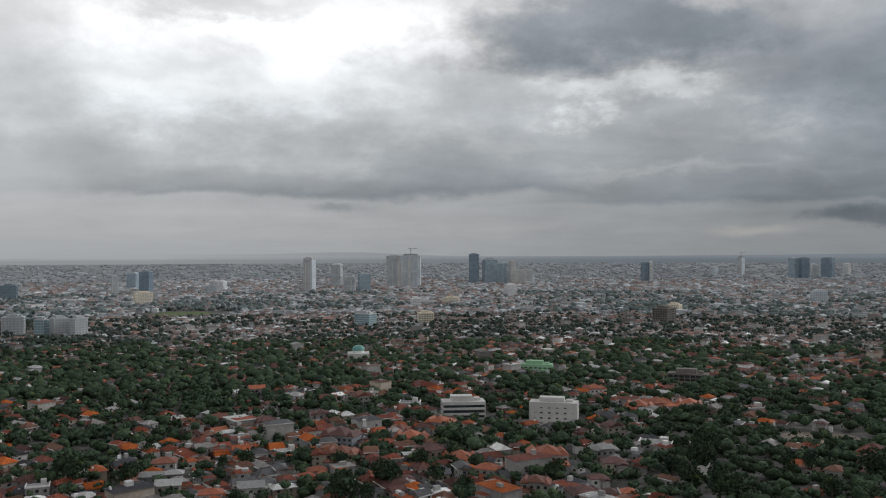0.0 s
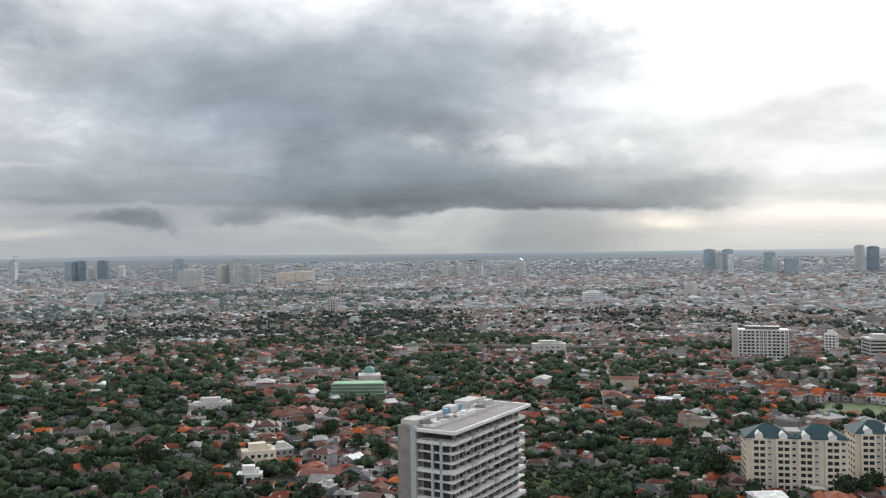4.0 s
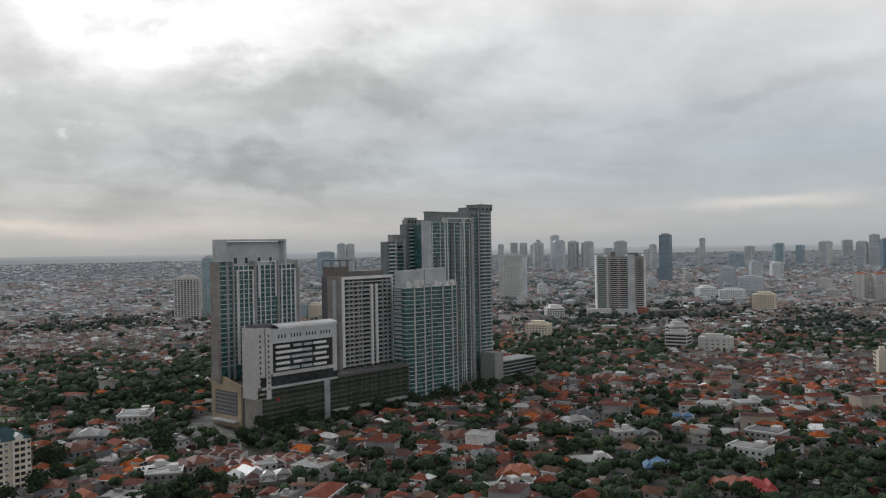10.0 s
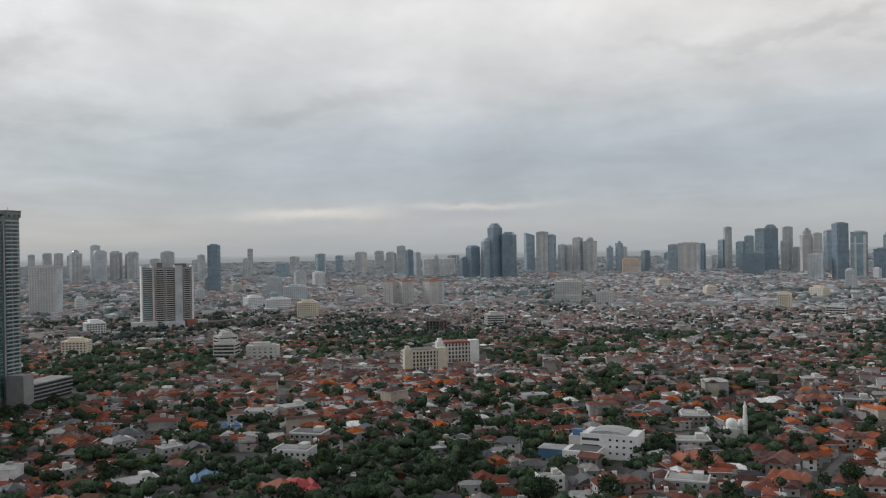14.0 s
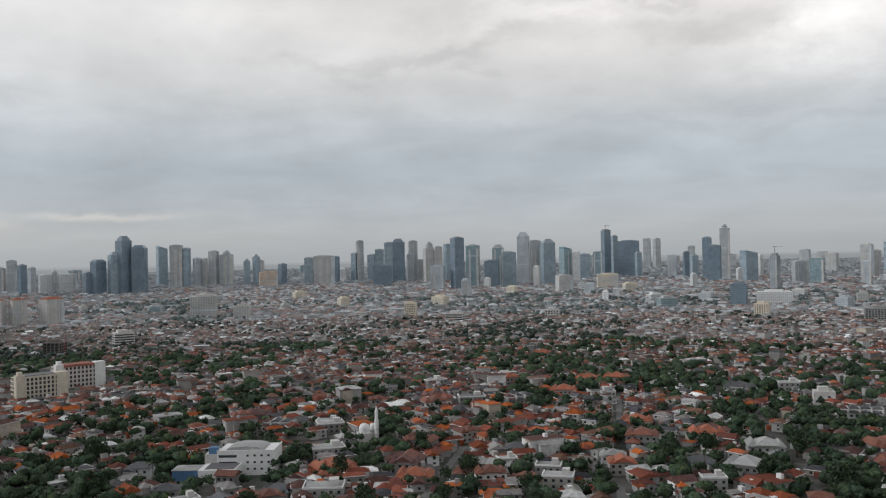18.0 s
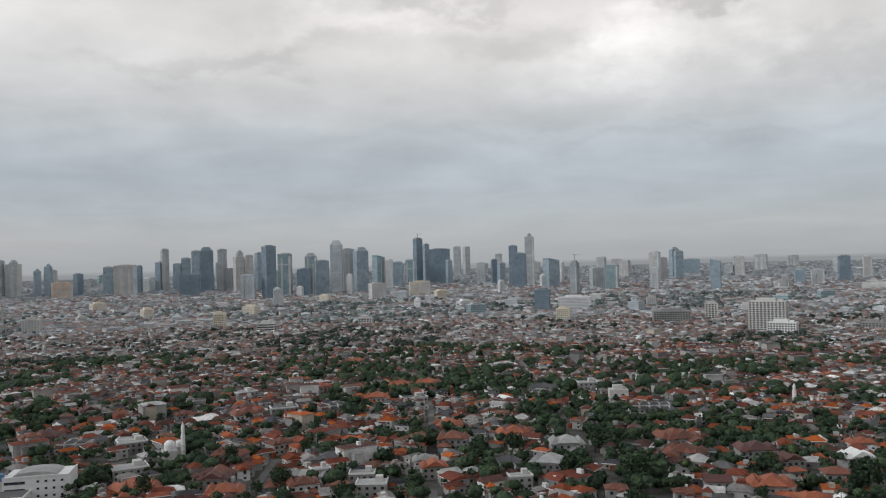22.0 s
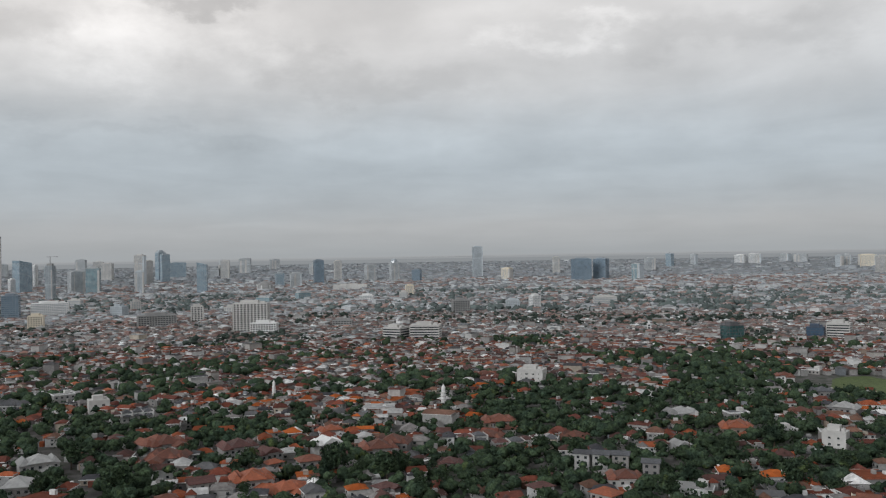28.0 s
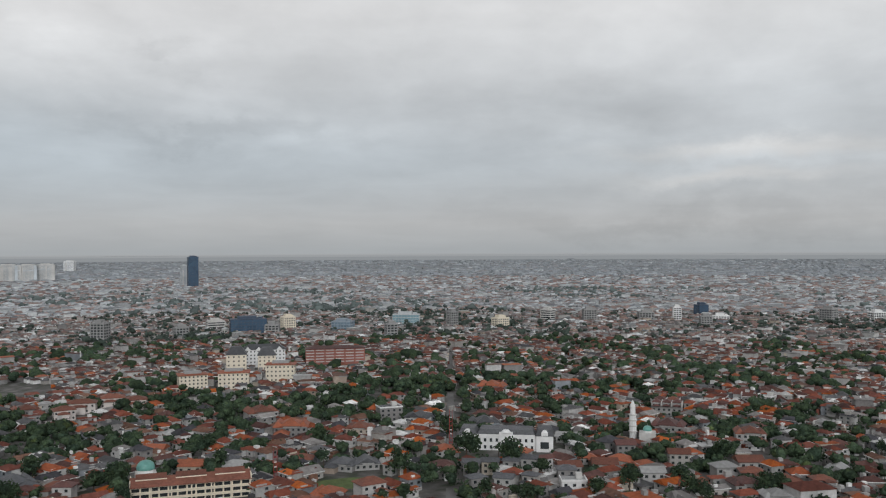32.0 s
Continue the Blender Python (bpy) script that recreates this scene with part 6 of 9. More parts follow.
wood(11.5, 850, 6.4, 134, 0.3)
wood(-21.4, 518, 7.3, 88, 0.6)
wood(-17.8, 735, 9.3, 104, 0.4)
wood(-24.9, 785, 5.3, 99, 0.3)
wood(17.6, 759, 2.4, 86, 0.3)
wood(-19.7, 520, 8.1, 87, 0.4)
wood(-52.7, 510, 5.4, 85, 0.6)
wood(-38.0, 715, 4.5, 71, 0.3)
wood(-57.5, 525, 6.6, 93, 0.6)
wood(-51.3, 460, 3.5, 41, 0.6)
wood(-78.1, 755, 4.7, 109, 0.6)
wood(-81.6, 841, 2.9, 248, 0.6)
wood(-74.8, 741, 4.1, 88, 0.3)
wood(-129.1, 508, 7.5, 72, 0.4)
wood(-114.3, 492, 5.2, 65, 0.3)
wood(-105.9, 950, 1.6, 92, 0.6)
wood(-113.7, 1852, 5.5, 221, 0.4)
wood(-105.7, 2713, 3.1, 395, 0.6)
wood(-137.1, 1716, 2.2, 161, 0.4)
wood(-177.9, 542, 4.1, 61, 0.3)
wood(-134.9, 599, 1.9, 73, 0.1)
wood(-165.7, 799, 3.0, 88, 0.5)
wood(-151.5, 1294, 2.2, 110, 0.3)
wood(-175.1, 608, 4.8, 103, 0.4)
wood(155.7, 617, 3.9, 120, 0.5)
wood(155.5, 664, 5.6, 111, 0.4)
wood(-172.7, 630, 3.9, 59, 0.4)
wood(144.7, 678, 9.0, 150, 0.35)
wood(157.5, 463, 5.7, 35, 0.5)
wood(141.4, 471, 8.7, 41, 0.3)
wood(142.9, 908, 8.8, 65, 0.3)
wood(159.9, 2754, 7.5, 258, 0.6)
wood(154.5, 679, 4.0, 95, 0.4)
wood(143.6, 730, 5.3, 117, 0.2)
wood(143.7, 484, 5.3, 51, 0.3)
wood(138.8, 505, 3.3, 53, 0.5)
wood(143.3, 602, 3.3, 93, 0.3)
wood(131.9, 557, 2.1, 67, 0.3)
wood(113.3, 446, 4.9, 27, 0.3)
wood(-90.4, 440, 15.4, 35, 0.4)
wood(-81.5, 529, 2.2, 61, 0.3)
wood(-114.4, 442, 11.1, 39, 0.3)
wood(-74.7, 466, 4.4, 48, 0.2)
wood(-46.8, 697, 5.0, 104, 0.3)
wood(-8.4, 521, 9.4, 92, 0.2)
wood(121.9, 612, 3.4, 62, 0.4)
wood(179.3, 597, 7.3, 79, 0.4)
wood(169.9, 728, 7.5, 73, 0.3)
wood(166.3, 436, 4.5, 16, 0.4)
wood(-178.8, 476, 3.7, 37, 0.3)
wood(164.4, 538, 3.7, 47, 0.3)
wood(-179.5, 597, 5.1, 74, 0.3)
wood(-86.2, 587, 9.8, 30, 0.5)
wood(-100.8, 652, 4.2, 45, 0.3)
wood(173.2, 552, 5.0, 79, 0.3)
wood(-147.3, 553, 5.2, 65, 0.3)
wood(150.0, 668, 7.4, 98, 0.25)
wood(153.7, 716, 3.0, 70, 0.5)
wood(159.3, 487, 3.8, 33, 0.6)
wood(144.8, 500, 5.3, 40, 0.4)
wood(139.7, 512, 5.0, 54, 0.4)
wood(144.7, 825, 4.2, 90, 0.4)
wood(-139.1, 777, 1.8, 60, 0.4)
wood(-145.4, 544, 2.0, 46, 0.5)
wood(-148.1, 533, 1.4, 45, 0.5)
wood(-176.5, 624, 4.4, 53, 0.5)
wood(-171.4, 782, 5.6, 50, 0.3)
wood(-176.4, 493, 3.7, 39, 0.3)
wood(-165.4, 588, 2.3, 57, 0.3)
wood(173.0, 1117, 2.6, 96, 0.4)
wood(111.4, 470, 3.7, 24, 0.5)
wood(26.4, 831, 9.3, 182, 0.5)
wood(22.5, 510, 4.5, 68, 0.4)
wood(-99.5, 428, 8.5, 36, 0.65)
wood(-108.0, 470, 4.0, 40, 0.35)
wood(-121.5, 425, 8.5, 36, 0.70)
wood(-132.0, 420, 5.0, 30, 0.40)
wood(-20.0, 445, 8.0, 45, 0.45)
wood(133.0, 745, 7.0, 110, 0.32)
wood(124.0, 690, 6.0, 90, 0.28)
wood(116.0, 640, 7.0, 60, 0.28)
wood(100.0, 760, 9.0, 50, 0.40)
wood(-113.0, 1330, 7.0, 130, 0.40)
wood(-107.0, 1560, 5.0, 170, 0.45)


def wooded(az, r):
    """How far a place lies within the gardens and woods."""
    az = az - 360 if az > 40 else az
    return sum(k * math.exp(-((az - a) / ha) ** 2 - ((r - rr) / hr) ** 2) for a, rr, ha, hr, k in GREEN)




# ---- single landmarks among the houses ----
def simple_block(root, x0, x1, y0, y1, h, wall, rows, cols, win=(1.3, 1.4), glass="glass", sides=True):
    """Walls with single windows on the front and one side."""
    walls = part("wall", Build().box(x0, x1, y0, y1, -1, h), wall, root)
    w = Build().box(-win[0] / 2, win[0] / 2, -0.14, 0, 0, win[1]).data("window", (glass,))
    ws = Build().box(-0.14, 0, -win[0] / 2, win[0] / 2, 0, win[1]).data("window", (glass,))
    for k in range(rows):
        z = h * (k + 0.32) / rows
        for j in range(cols):
            part("window", w, (), walls, m=pose(x0 + (x1 - x0) * (j + 0.5) / cols, y0, z))
        if sides:
            for j in range(max(2, cols // 2)):
                y = y0 + (y1 - y0) * (j + 0.5) / max(2, cols // 2)
                part("window", ws, (), walls, m=pose(x0, y, z))
                part("window", ws, (), walls, m=pose(x1 + 0.14, y, z))


def cream_house_block(az, r, w, h, turn=0):
    root = thing("hostel_block", spot(az, r, 0, turn), "cream apartment block with flat orange-tiled rim roof", "apartment block", "cream blocks")
    simple_block(root, -w / 2, w / 2, 0, w * 0.7, h - 2, "cream", 4, 7)
    part("roof", Build().hip(-w / 2, w / 2, 0, w * 0.7, h - 2, 1.8, 1.0), "orange", root)
    part("roof_well", Build().box(-w * 0.3, w * 0.3, w * 0.15, w * 0.55, h - 1, h + 0.6), "grey", root)
    keep_clear(root.matrix_basis.translation.x, root.matrix_basis.translation.y, w * 0.7)


cream_house_block(122.71, 776, 24, 14.2, 8)
cream_house_block(120.24, 767, 26, 16.0, -4)
cream_house_block(117.26, 799, 26, 17.6, -6)
for az, r, w, h in ((120.04, 850, 19, 20.0), (118.11, 858, 17, 17.5)):
    root = thing("cream_tower", spot(az, r), "cream tower house under a steep dark mansard roof", "apartment block", "cream towers")
    simple_block(root, -w / 2, w / 2, 0, w, h, "cream", 5, 4)
    part("roof", Build().prism([(-w / 2 - 0.6, -0.6), (w / 2 + 0.6, -0.6), (w / 2 + 0.6, w + 0.6), (-w / 2 - 0.6, w + 0.6)], h, h + 7.5, 0, None, 0.45), "slate", root, "steep dark mansard roof")
    keep_clear(root.matrix_basis.translation.x, root.matrix_basis.translation.y, w * 0.8)
root = thing("cream_long_house", spot(118.3, 905), "long white house with dark roof and white gables", "apartment block")
simple_block(root, -22, 22, 0, 14, 18, "white", 5, 12)
part("roof", Build().hip(-22, 22, 0, 14, 18, 5.5, 0.8), "slate", root)
for x in (-16, -5, 6, 16):
    g = Build()
    g.face([(x - 3, -0.9, 18), (x + 3, -0.9, 18), (x, -0.9, 21)]), g.face([(x - 3, -0.9, 18), (x, -0.9, 21), (x, 5, 21), (x - 3, 5, 18)]), g.face([(x + 3, -0.9, 18), (x + 3, 5, 18), (x, 5, 21), (x, -0.9, 21)])
    part("gable", g, "white", root)
keep_clear(root.matrix_basis.translation.x, root.matrix_basis.translation.y, 28)

brick = thing("balconied_block", spot(113.63, 914, 0, 4), "red-brown apartment block with white balcony bands", "apartment block")
part("wall", Build().box(-31, 31, 0, 18, -1, 16), "redbrick", brick)
band = Build()
for j in range(6):
    band.box(-31 + 10.4 * j, -22.5 + 10.4 * j, -1.4, 0, -0.35, 0.45)
band = band.data("balcony_row", ("offwhite",))
floors(brick, band, 3, 15, 3.2, "balcony_row")
part("roof", Build().hip(-31, 31, 0, 18, 16.4, 2.6, 1.0), "maroon", brick)
keep_clear(brick.matrix_basis.translation.x, brick.matrix_basis.translation.y, 36)


def terrace(az, r, w, turn, h=11.0):
    """Three-storey row of houses: red roof in two levels, cream galleries."""
    root = thing("terrace", spot(az, r, 0, turn), "red-roofed terrace with cream gallery fronts", "row house", "red terraces")
    part("wall", Build().box(-w / 2, w / 2, 0, 11, -1, h - 2), "cream", root)
    for k in range(3):
        z = 0.9 + 3.0 * k
        part("gallery_floor", Build().box(-w / 2 - 0.3, w / 2 + 0.3, -1.6, 0, z + 1.7, z + 2.2), "cream", root)
        n = int(w / 4.2)
        op = Build().box(-1.75, 1.75, -0.1, 0, -0.3, 1.7).data("opening", ("glass",))
        for j in range(n):
            part("opening", op, (), root, m=pose(-w / 2 + w * (j + 0.5) / n, 0, z))
    for j in range(int(w / 8.4) + 1):
        part("gallery_post", Build().box(-0.3, 0.3, -1.6, -1.1, -1, h - 2), "cream", root, m=pose(-w / 2 + w * j / int(w / 8.4), 0, 0))
    part("lean_to_roof", Build().hip(-w / 2, w / 2, -1.8, 11.5, h - 2, 3.4, 0.6, gable=True), "clay", root)
    for j in range(3):
        x = -w / 2 + w * (j + 0.5) / 3
        part("upper_roof", Build().hip(x - w * 0.12, x + w * 0.12, 3, 10, h + 0.3, 2.2, 0.5, gable=True), "clay", root)
        part("coping", Build().box(x - w * 0.13, x + w * 0.13, 2.2, 2.6, h - 0.4, h + 0.7), "cream", root)
    for x in (-w / 2 - 0.6, w / 2 + 0.2):
        part("gable_wall", Build().box(x, x + 0.5, -2, 12, h - 2.6, h + 0.6), "cream", root)
    keep_clear(root.matrix_basis.translation.x, root.matrix_basis.translation.y, w * 0.5)


terrace(133.6, 404, 38, 3)
terrace(122.87, 429, 55, 2)


for k, (az, r, w) in enumerate(((129.4, 690, 20), (127.6, 706, 17), (126.2, 690, 15), (130.3, 665, 14))):
    root = thing("villa", spot(az, r, 0, -8 + 5 * k), "pale pink villa with stepped red-brown hipped roofs", "house", "pink villas")
    simple_block(root, -w / 2, w / 2, 0, 11, 7.5, "palerose", 2, 5)
    part("roof", Build().hip(-w / 2, w / 2, 0, 11, 7.5, 2.8, 0.9), "clay", root)
    part("porch", Build().box(-w * 0.32, w * 0.18, -4, -0.02, -1, 5.2), "palerose", root)
    part("porch_roof", Build().hip(-w * 0.32, w * 0.18, -4, 0.5, 5.2, 1.7, 0.7), "clay", root)
    keep_clear(root.matrix_basis.translation.x, root.matrix_basis.translation.y, w * 0.6)


def mosque_dome(az, r, radius, base, h, mat, label, turn=0, hall=12):
    root = thing("mosque", spot(az, r, 0, turn), label, "mosque")
    part("hall", Build().box(-hall / 2, hall / 2, 0, hall, -1, base), "offwhite", root)
    part("drum", Build().turned(radius * 0.95, base, base + radius * 0.35, 16, 0, 1.0, 0, hall / 2), "white", root)
    dome_part = part("dome", Build().dome(radius, base + radius * 0.35, h, 16, 6, 0, 0, hall / 2, 0.10), mat, root)
    part("finial", Build().turned(0.18, base + radius * 0.35 + h, base + radius * 0.35 + h + 1.6, 6, 0, 0.3, 0, hall / 2), "steel", dome_part)
    keep_clear(root.matrix_basis.translation.x, root.matrix_basis.translation.y, hall * 0.7)
    return root


def minaret(az, r, w, h, label, rings=4):
    root = thing("minaret", spot(az, r), label, "minaret")
    part("shaft", Build().turned(w * 0.5, -1, h * 0.62, 8), "white", root)
    for k in range(rings):
        part("gallery", Build().turned(w * 0.62, h * (0.2 + 0.14 * k), h * (0.2 + 0.14 * k) + 0.6, 10), "offwhite", root)
    part("lantern", Build().turned(w * 0.38, h * 0.62, h * 0.84, 8), "white", root)
    part("spire", Build().turned(w * 0.42, h * 0.84, h, 8, 0, 0.06), "white", root)
    keep_clear(root.matrix_basis.translation.x, root.matrix_basis.translation.y, w + 2)


mosque_dome(125.6, 452, 4.4, 9.0, 4.6, "dome_green", "small mosque with a verdigris green dome", 4, 10)
mosque_dome(-147.2, 560, 3.6, 5.5, 5.0, "white", "white mosque with an onion dome", 8, 9)
mosque_dome(-147.75, 570, 2.2, 6.0, 3.2, "white", "small white domed chapel beside the mosque", 8, 5)
minaret(-147.95, 562, 2.8, 23.0, "slim white minaret with a needle spire", 2)
minaret(94.03, 554, 4.4, 25.0, "white ringed minaret with green base band")
mosque_dome(93.1, 545, 2.8, 6.0, 3.0, "dome_green", "mosque hall with a green dome", 0, 10)
minaret(161.73, 662, 4.0, 18.5, "white square minaret with louvred stages")
minaret(172.9, 735, 3.0, 15.0, "plain cream minaret among the houses", 1)
mosque_dome(8.4, 955, 7.0, 9.0, 6.0, "dome_green", "mosque with a broad grey-green dome", 0, 24)
mosque_dome(-38.0, 770, 5.0, 9.0, 5.5, "dome_green", "mosque with a green dome and terraces", 0, 20)
block = thing("terraced_hall", spot(-37.2, 708, 0, -6), "grey-green hall with three open terraced floors", "hall")
part("core", Build().box(-22, 22, 2, 16, -1, 11), "tealgrey", block)
for k in range(4):
    part("terrace_floor", Build().box(-23 + k, 23 - k, 0.4 * k, 16.5, 2.6 + 2.8 * k, 3.2 + 2.8 * k), "greenpaint", block)
keep_clear(block.matrix_basis.translation.x, block.matrix_basis.translation.y, 25)

dome = thing("assembly_hall", spot(173.32, 2790), "silver shell-domed assembly hall", "hall")
part("base", Build().turned(27, -2, 14, 20), "palegrey", dome)
part("shell", Build().dome(27, 14, 24, 20, 6), "zinc", dome)
for k in range(6):
    a = math.pi * 2 * k / 6
    part("rib", Build().prism([(27.4 * math.cos(a + s), 27.4 * math.sin(a + s)) for s in (-0.04, 0.04)] + [(20 * math.cos(a + 0.04), 20 * math.sin(a + 0.04)), (20 * math.cos(a - 0.04), 20 * math.sin(a - 0.04))], 13, 24), "white", dome)

palace = thing("mansion", spot(102.33, 512, 0, -3), "long white neoclassical mansion with dark mansard roofs", "mansion")
part("wall", Build().box(-24, 24, 2, 16, -1, 8.5), "white", palace)
for x in (-28, 18):
    part("pavilion", Build().box(x, x + 10, 0, 17, -1, 9.5), "white", palace)
    part("pavilion_roof", Build().prism([(x - 0.5, -0.5), (x + 10.5, -0.5), (x + 10.5, 17.5), (x - 0.5, 17.5)], 9.5, 13, 0, None, 0.72), "slate", palace)
    dm = Build().box(x + 3, x + 7, -0.4, 3, 9.5, 11.5).turned(2.0, 11.5, 12.8, 10, 0, 0.5, x + 5, 1.2)
    part("dormer", dm, "white", palace)
    part("window", Build().box(x + 2.5, x + 7.5, -0.15, 0, 2, 6), "glass", palace)
part("main_roof", Build().prism([(-18, 2.5), (18, 2.5), (18, 16), (-18, 16)], 8.5, 12.5, 0, None, 0.86), "slate", palace, "dark grey mansard roof")
part("portal", Build().box(-4, 4, 0.6, 4, -1, 11).turned(3, 11, 12.4, 12, 0, 0.6, 0, 2.2), "white", palace)
part("portal_arch", Build().box(-2, 2, 0.4, 0.6, -1, 5.4), "glass", palace)
part("balustrade", Build().box(-18, 18, 1.7, 2.1, 8.5, 9.6), "white", palace)
win = Build().box(-0.7, 0.7, 1.85, 2.0, 0, 2.0).data("window", ("glass",))
for k in range(10):
    for z in (1.0, 5.2):
        if abs(-16 + 3.5 * k) > 3.6:
            part("window", win, (), palace, m=pose(-16 + 3.5 * k, 0, z))
keep_clear(palace.matrix_basis.translation.x, palace.matrix_basis.translation.y, 34)

school = thing("white_office", spot(-139.4, 492, 0, -14), "white office building with an arched roof and blue sign box", "building")
part("body", Build().box(-16, 16, 0, 22, -1, 13.2), "white", school)
part("grey_wing", Build().box(-24, -16.02, 4, 20, -1, 11), "offwhite", school)
part("low_wing", Build().box(-22, -2, -16, -0.2, -1, 7.0), "white", school)
part("parapet", Build().box(-16, 16, -0.25, 0.3, 13.2, 14.0).box(15.6, 16.2, 0.3, 22, 13.2, 14.0), "white", school)
part("low_roof", Build().box(-19, -3, -14, -1, 7.0, 7.3), "darkgrey", school)
arch = Build()
for k in range(8):
    a0, a1 = math.pi * k / 8, math.pi * (k + 1) / 8
    p0, p1 = (-11 * math.cos(a0), 13.2 + 2.2 * math.sin(a0)), (-11 * math.cos(a1), 13.2 + 2.2 * math.sin(a1))
    arch.face([(p0[0] - 1, 3, p0[1]), (p1[0] - 1, 3, p1[1]), (p1[0] - 1, 20, p1[1]), (p0[0] - 1, 20, p0[1])])
    arch.face([(p0[0] - 1, 3, p0[1]), (p0[0] - 1, 3, 13.2), (p1[0] - 1, 3, 13.2), (p1[0] - 1, 3, p1[1])])
part("arched_roof", arch, "zinc", school)
part("blue_box", Build().box(-22, -17, 5, 9, 11, 14.6), "bluepaint", school)
for k in range(3):
    part("window_band", Build().box(-15, -5, -0.15, 0, 2.6 + 3.7 * k, 4.0 + 3.7 * k), "glass", school)
    for j in range(4):
        part("window", Build().box(0.0, 1.3, -0.15, 0, 0, 1.1), "glass", school, m=pose(0.5 + 3.9 * j, 0, 3.0 + 3.7 * k))
part("blue_wing", Build().box(-38, -22, -10, 2, -1, 5.5), "bluepaint", school)
part("blue_wing_roof", Build().hip(-38, -22, -10, 2, 5.5, 1.4, 0.6), "zinc", school)
for x, y in ((-14, 2), (-6, 8), (-26, -3)):
    q = school.matrix_basis @ Vector((x, y, 0))
    keep_clear(q.x, q.y, 15)

for az, r, w, h, roofm, words in ((-127.46, 851, 42, 22.0, "sand", "cream art-deco hotel with gridded windows and corner tower"), (-129.6, 905, 44, 23.5, "white", "white hotel with crenellated parapet and red signs")):
    root = thing("city_hotel", spot(az, r, 0, 16), words, "hotel")
    simple_block(root, -w / 2, w / 2, 0, 22, h - 3, "palerose" if roofm == "white" else roofm, 5, 12, (1.9, 2.6))
    part("corner_tower", Build().box(-w / 2 - 1, -w / 2 + 6, -1, 7, -1, h).box(-w / 2 + 0.5, -w / 2 + 4.5, 0.5, 5.5, h, h + 3), roofm, root)
    part("corner_tower", Build().box(w / 2 - 9, w / 2 + 1, -1, 9, -1, h), roofm, root)
    part("parapet", Build().box(-w / 2 + 6, w / 2 - 9, -0.5, 0.3, h - 3, h - 1.4), "redbrick" if roofm == "white" else "sand", root)
    part("roof_deck", Build().box(-w / 2 + 6, w / 2 - 9, 2, 20, h - 3, h - 1), "darkgrey" if roofm == "sand" else "redbrick", root)
    keep_clear(root.matrix_basis.translation.x, root.matrix_basis.translation.y, 30)

hg = thing("frame_hotel", spot(-63.44, 966, 0, 4), "grey-white hotel with a deep gridded front", "hotel")
facade(hg, 50, 18, 31, "white", 1.0, 0, 0, 9)
for k in range(10):
    part("fin", Build().box(-0.5, 0.5, -1.6, -0.3, 6, 31), "palegrey", hg, m=pose(-22 + 4.9 * k, 0, 0))
part("roof_block", Build().box(-18, 16, 3, 14, 31.6, 35), "darkgrey", hg)
part("stair_tower", Build().box(-31, -26, 6, 12, -1, 37), "offwhite", hg)
keep_clear(hg.matrix_basis.translation.x, hg.matrix_basis.translation.y, 34)


def mast(az, r, h, label):
    """Lattice radio mast."""
    root = thing("radio_mast", spot(az, r), label, "mast", "lattice masts")
    for x, y in ((-0.8, -0.8), (0.8, -0.8), (0.8, 0.8), (-0.8, 0.8)):
        part("leg", Build().box(x - 0.12, x + 0.12, y - 0.12, y + 0.12, 0, h), "redpaint", root)
    for k in range(int(h / 2.5)):
        z = 2.5 * k
        br = Build().box(-0.9, 0.9, -0.9, -0.78, z, z + 0.2).box(-0.9, 0.9, 0.78, 0.9, z, z + 0.2).box(-0.9, -0.78, -0.78, 0.78, z, z + 0.2).box(0.78, 0.9, -0.78, 0.78, z, z + 0.2)
        part("brace", br, "white" if k % 4 < 2 else "redpaint", root)


mast(-165.40, 676, 23.8, "thin red and white lattice radio mast")
mast(-169.60, 626, 13.9, "thin red and white lattice radio mast")
mast(105.99, 513, 24.4, "thin red and white lattice radio mast")
mast(-128.73, 1163, 38.3, "thin red and white lattice radio mast")
mast(-15.15, 983, 33.3, "thin red and white lattice radio mast")
mast(-165.43, 683, 18.7, "thin red and white lattice radio mast")
mast(176.29, 796, 17.7, "thin red and white lattice radio mast")
mast(117.58, 445, 19.1, "thin red and white lattice radio mast")

# ---- fields, lots and lanes ----
def patch_of(name, az, r, half_az, half_r, mat, label, category, z=0.06, n=28):
    """A flat patch of ground cover with an uneven rim."""
    b = Build()
    pts = []
    for k in range(n):
        a = 2 * math.pi * k / n
        e = 1 + 0.18 * noise.noise((math.cos(a) * 2, math.sin(a) * 2, az))
        aa, rr = radians(az + half_az * math.cos(a) * e), r + half_r * math.sin(a) * e
        pts.append((-rr * math.sin(aa), rr * math.cos(aa), z))
    b.face(list(reversed(pts)))
    m = max(5, int(radians(half_az) * r / half_r * 1.5))
    for k in range(m):
        f = 0.85 * (2 * k / (m - 1) - 1)
        aa, rr = radians(az + half_az * f), half_r * math.sqrt(1 - f * f)
        keep_clear(-r * math.sin(aa), r * math.cos(aa), rr)
    tagged(part(name, b, mat), label, category, kind="structure")


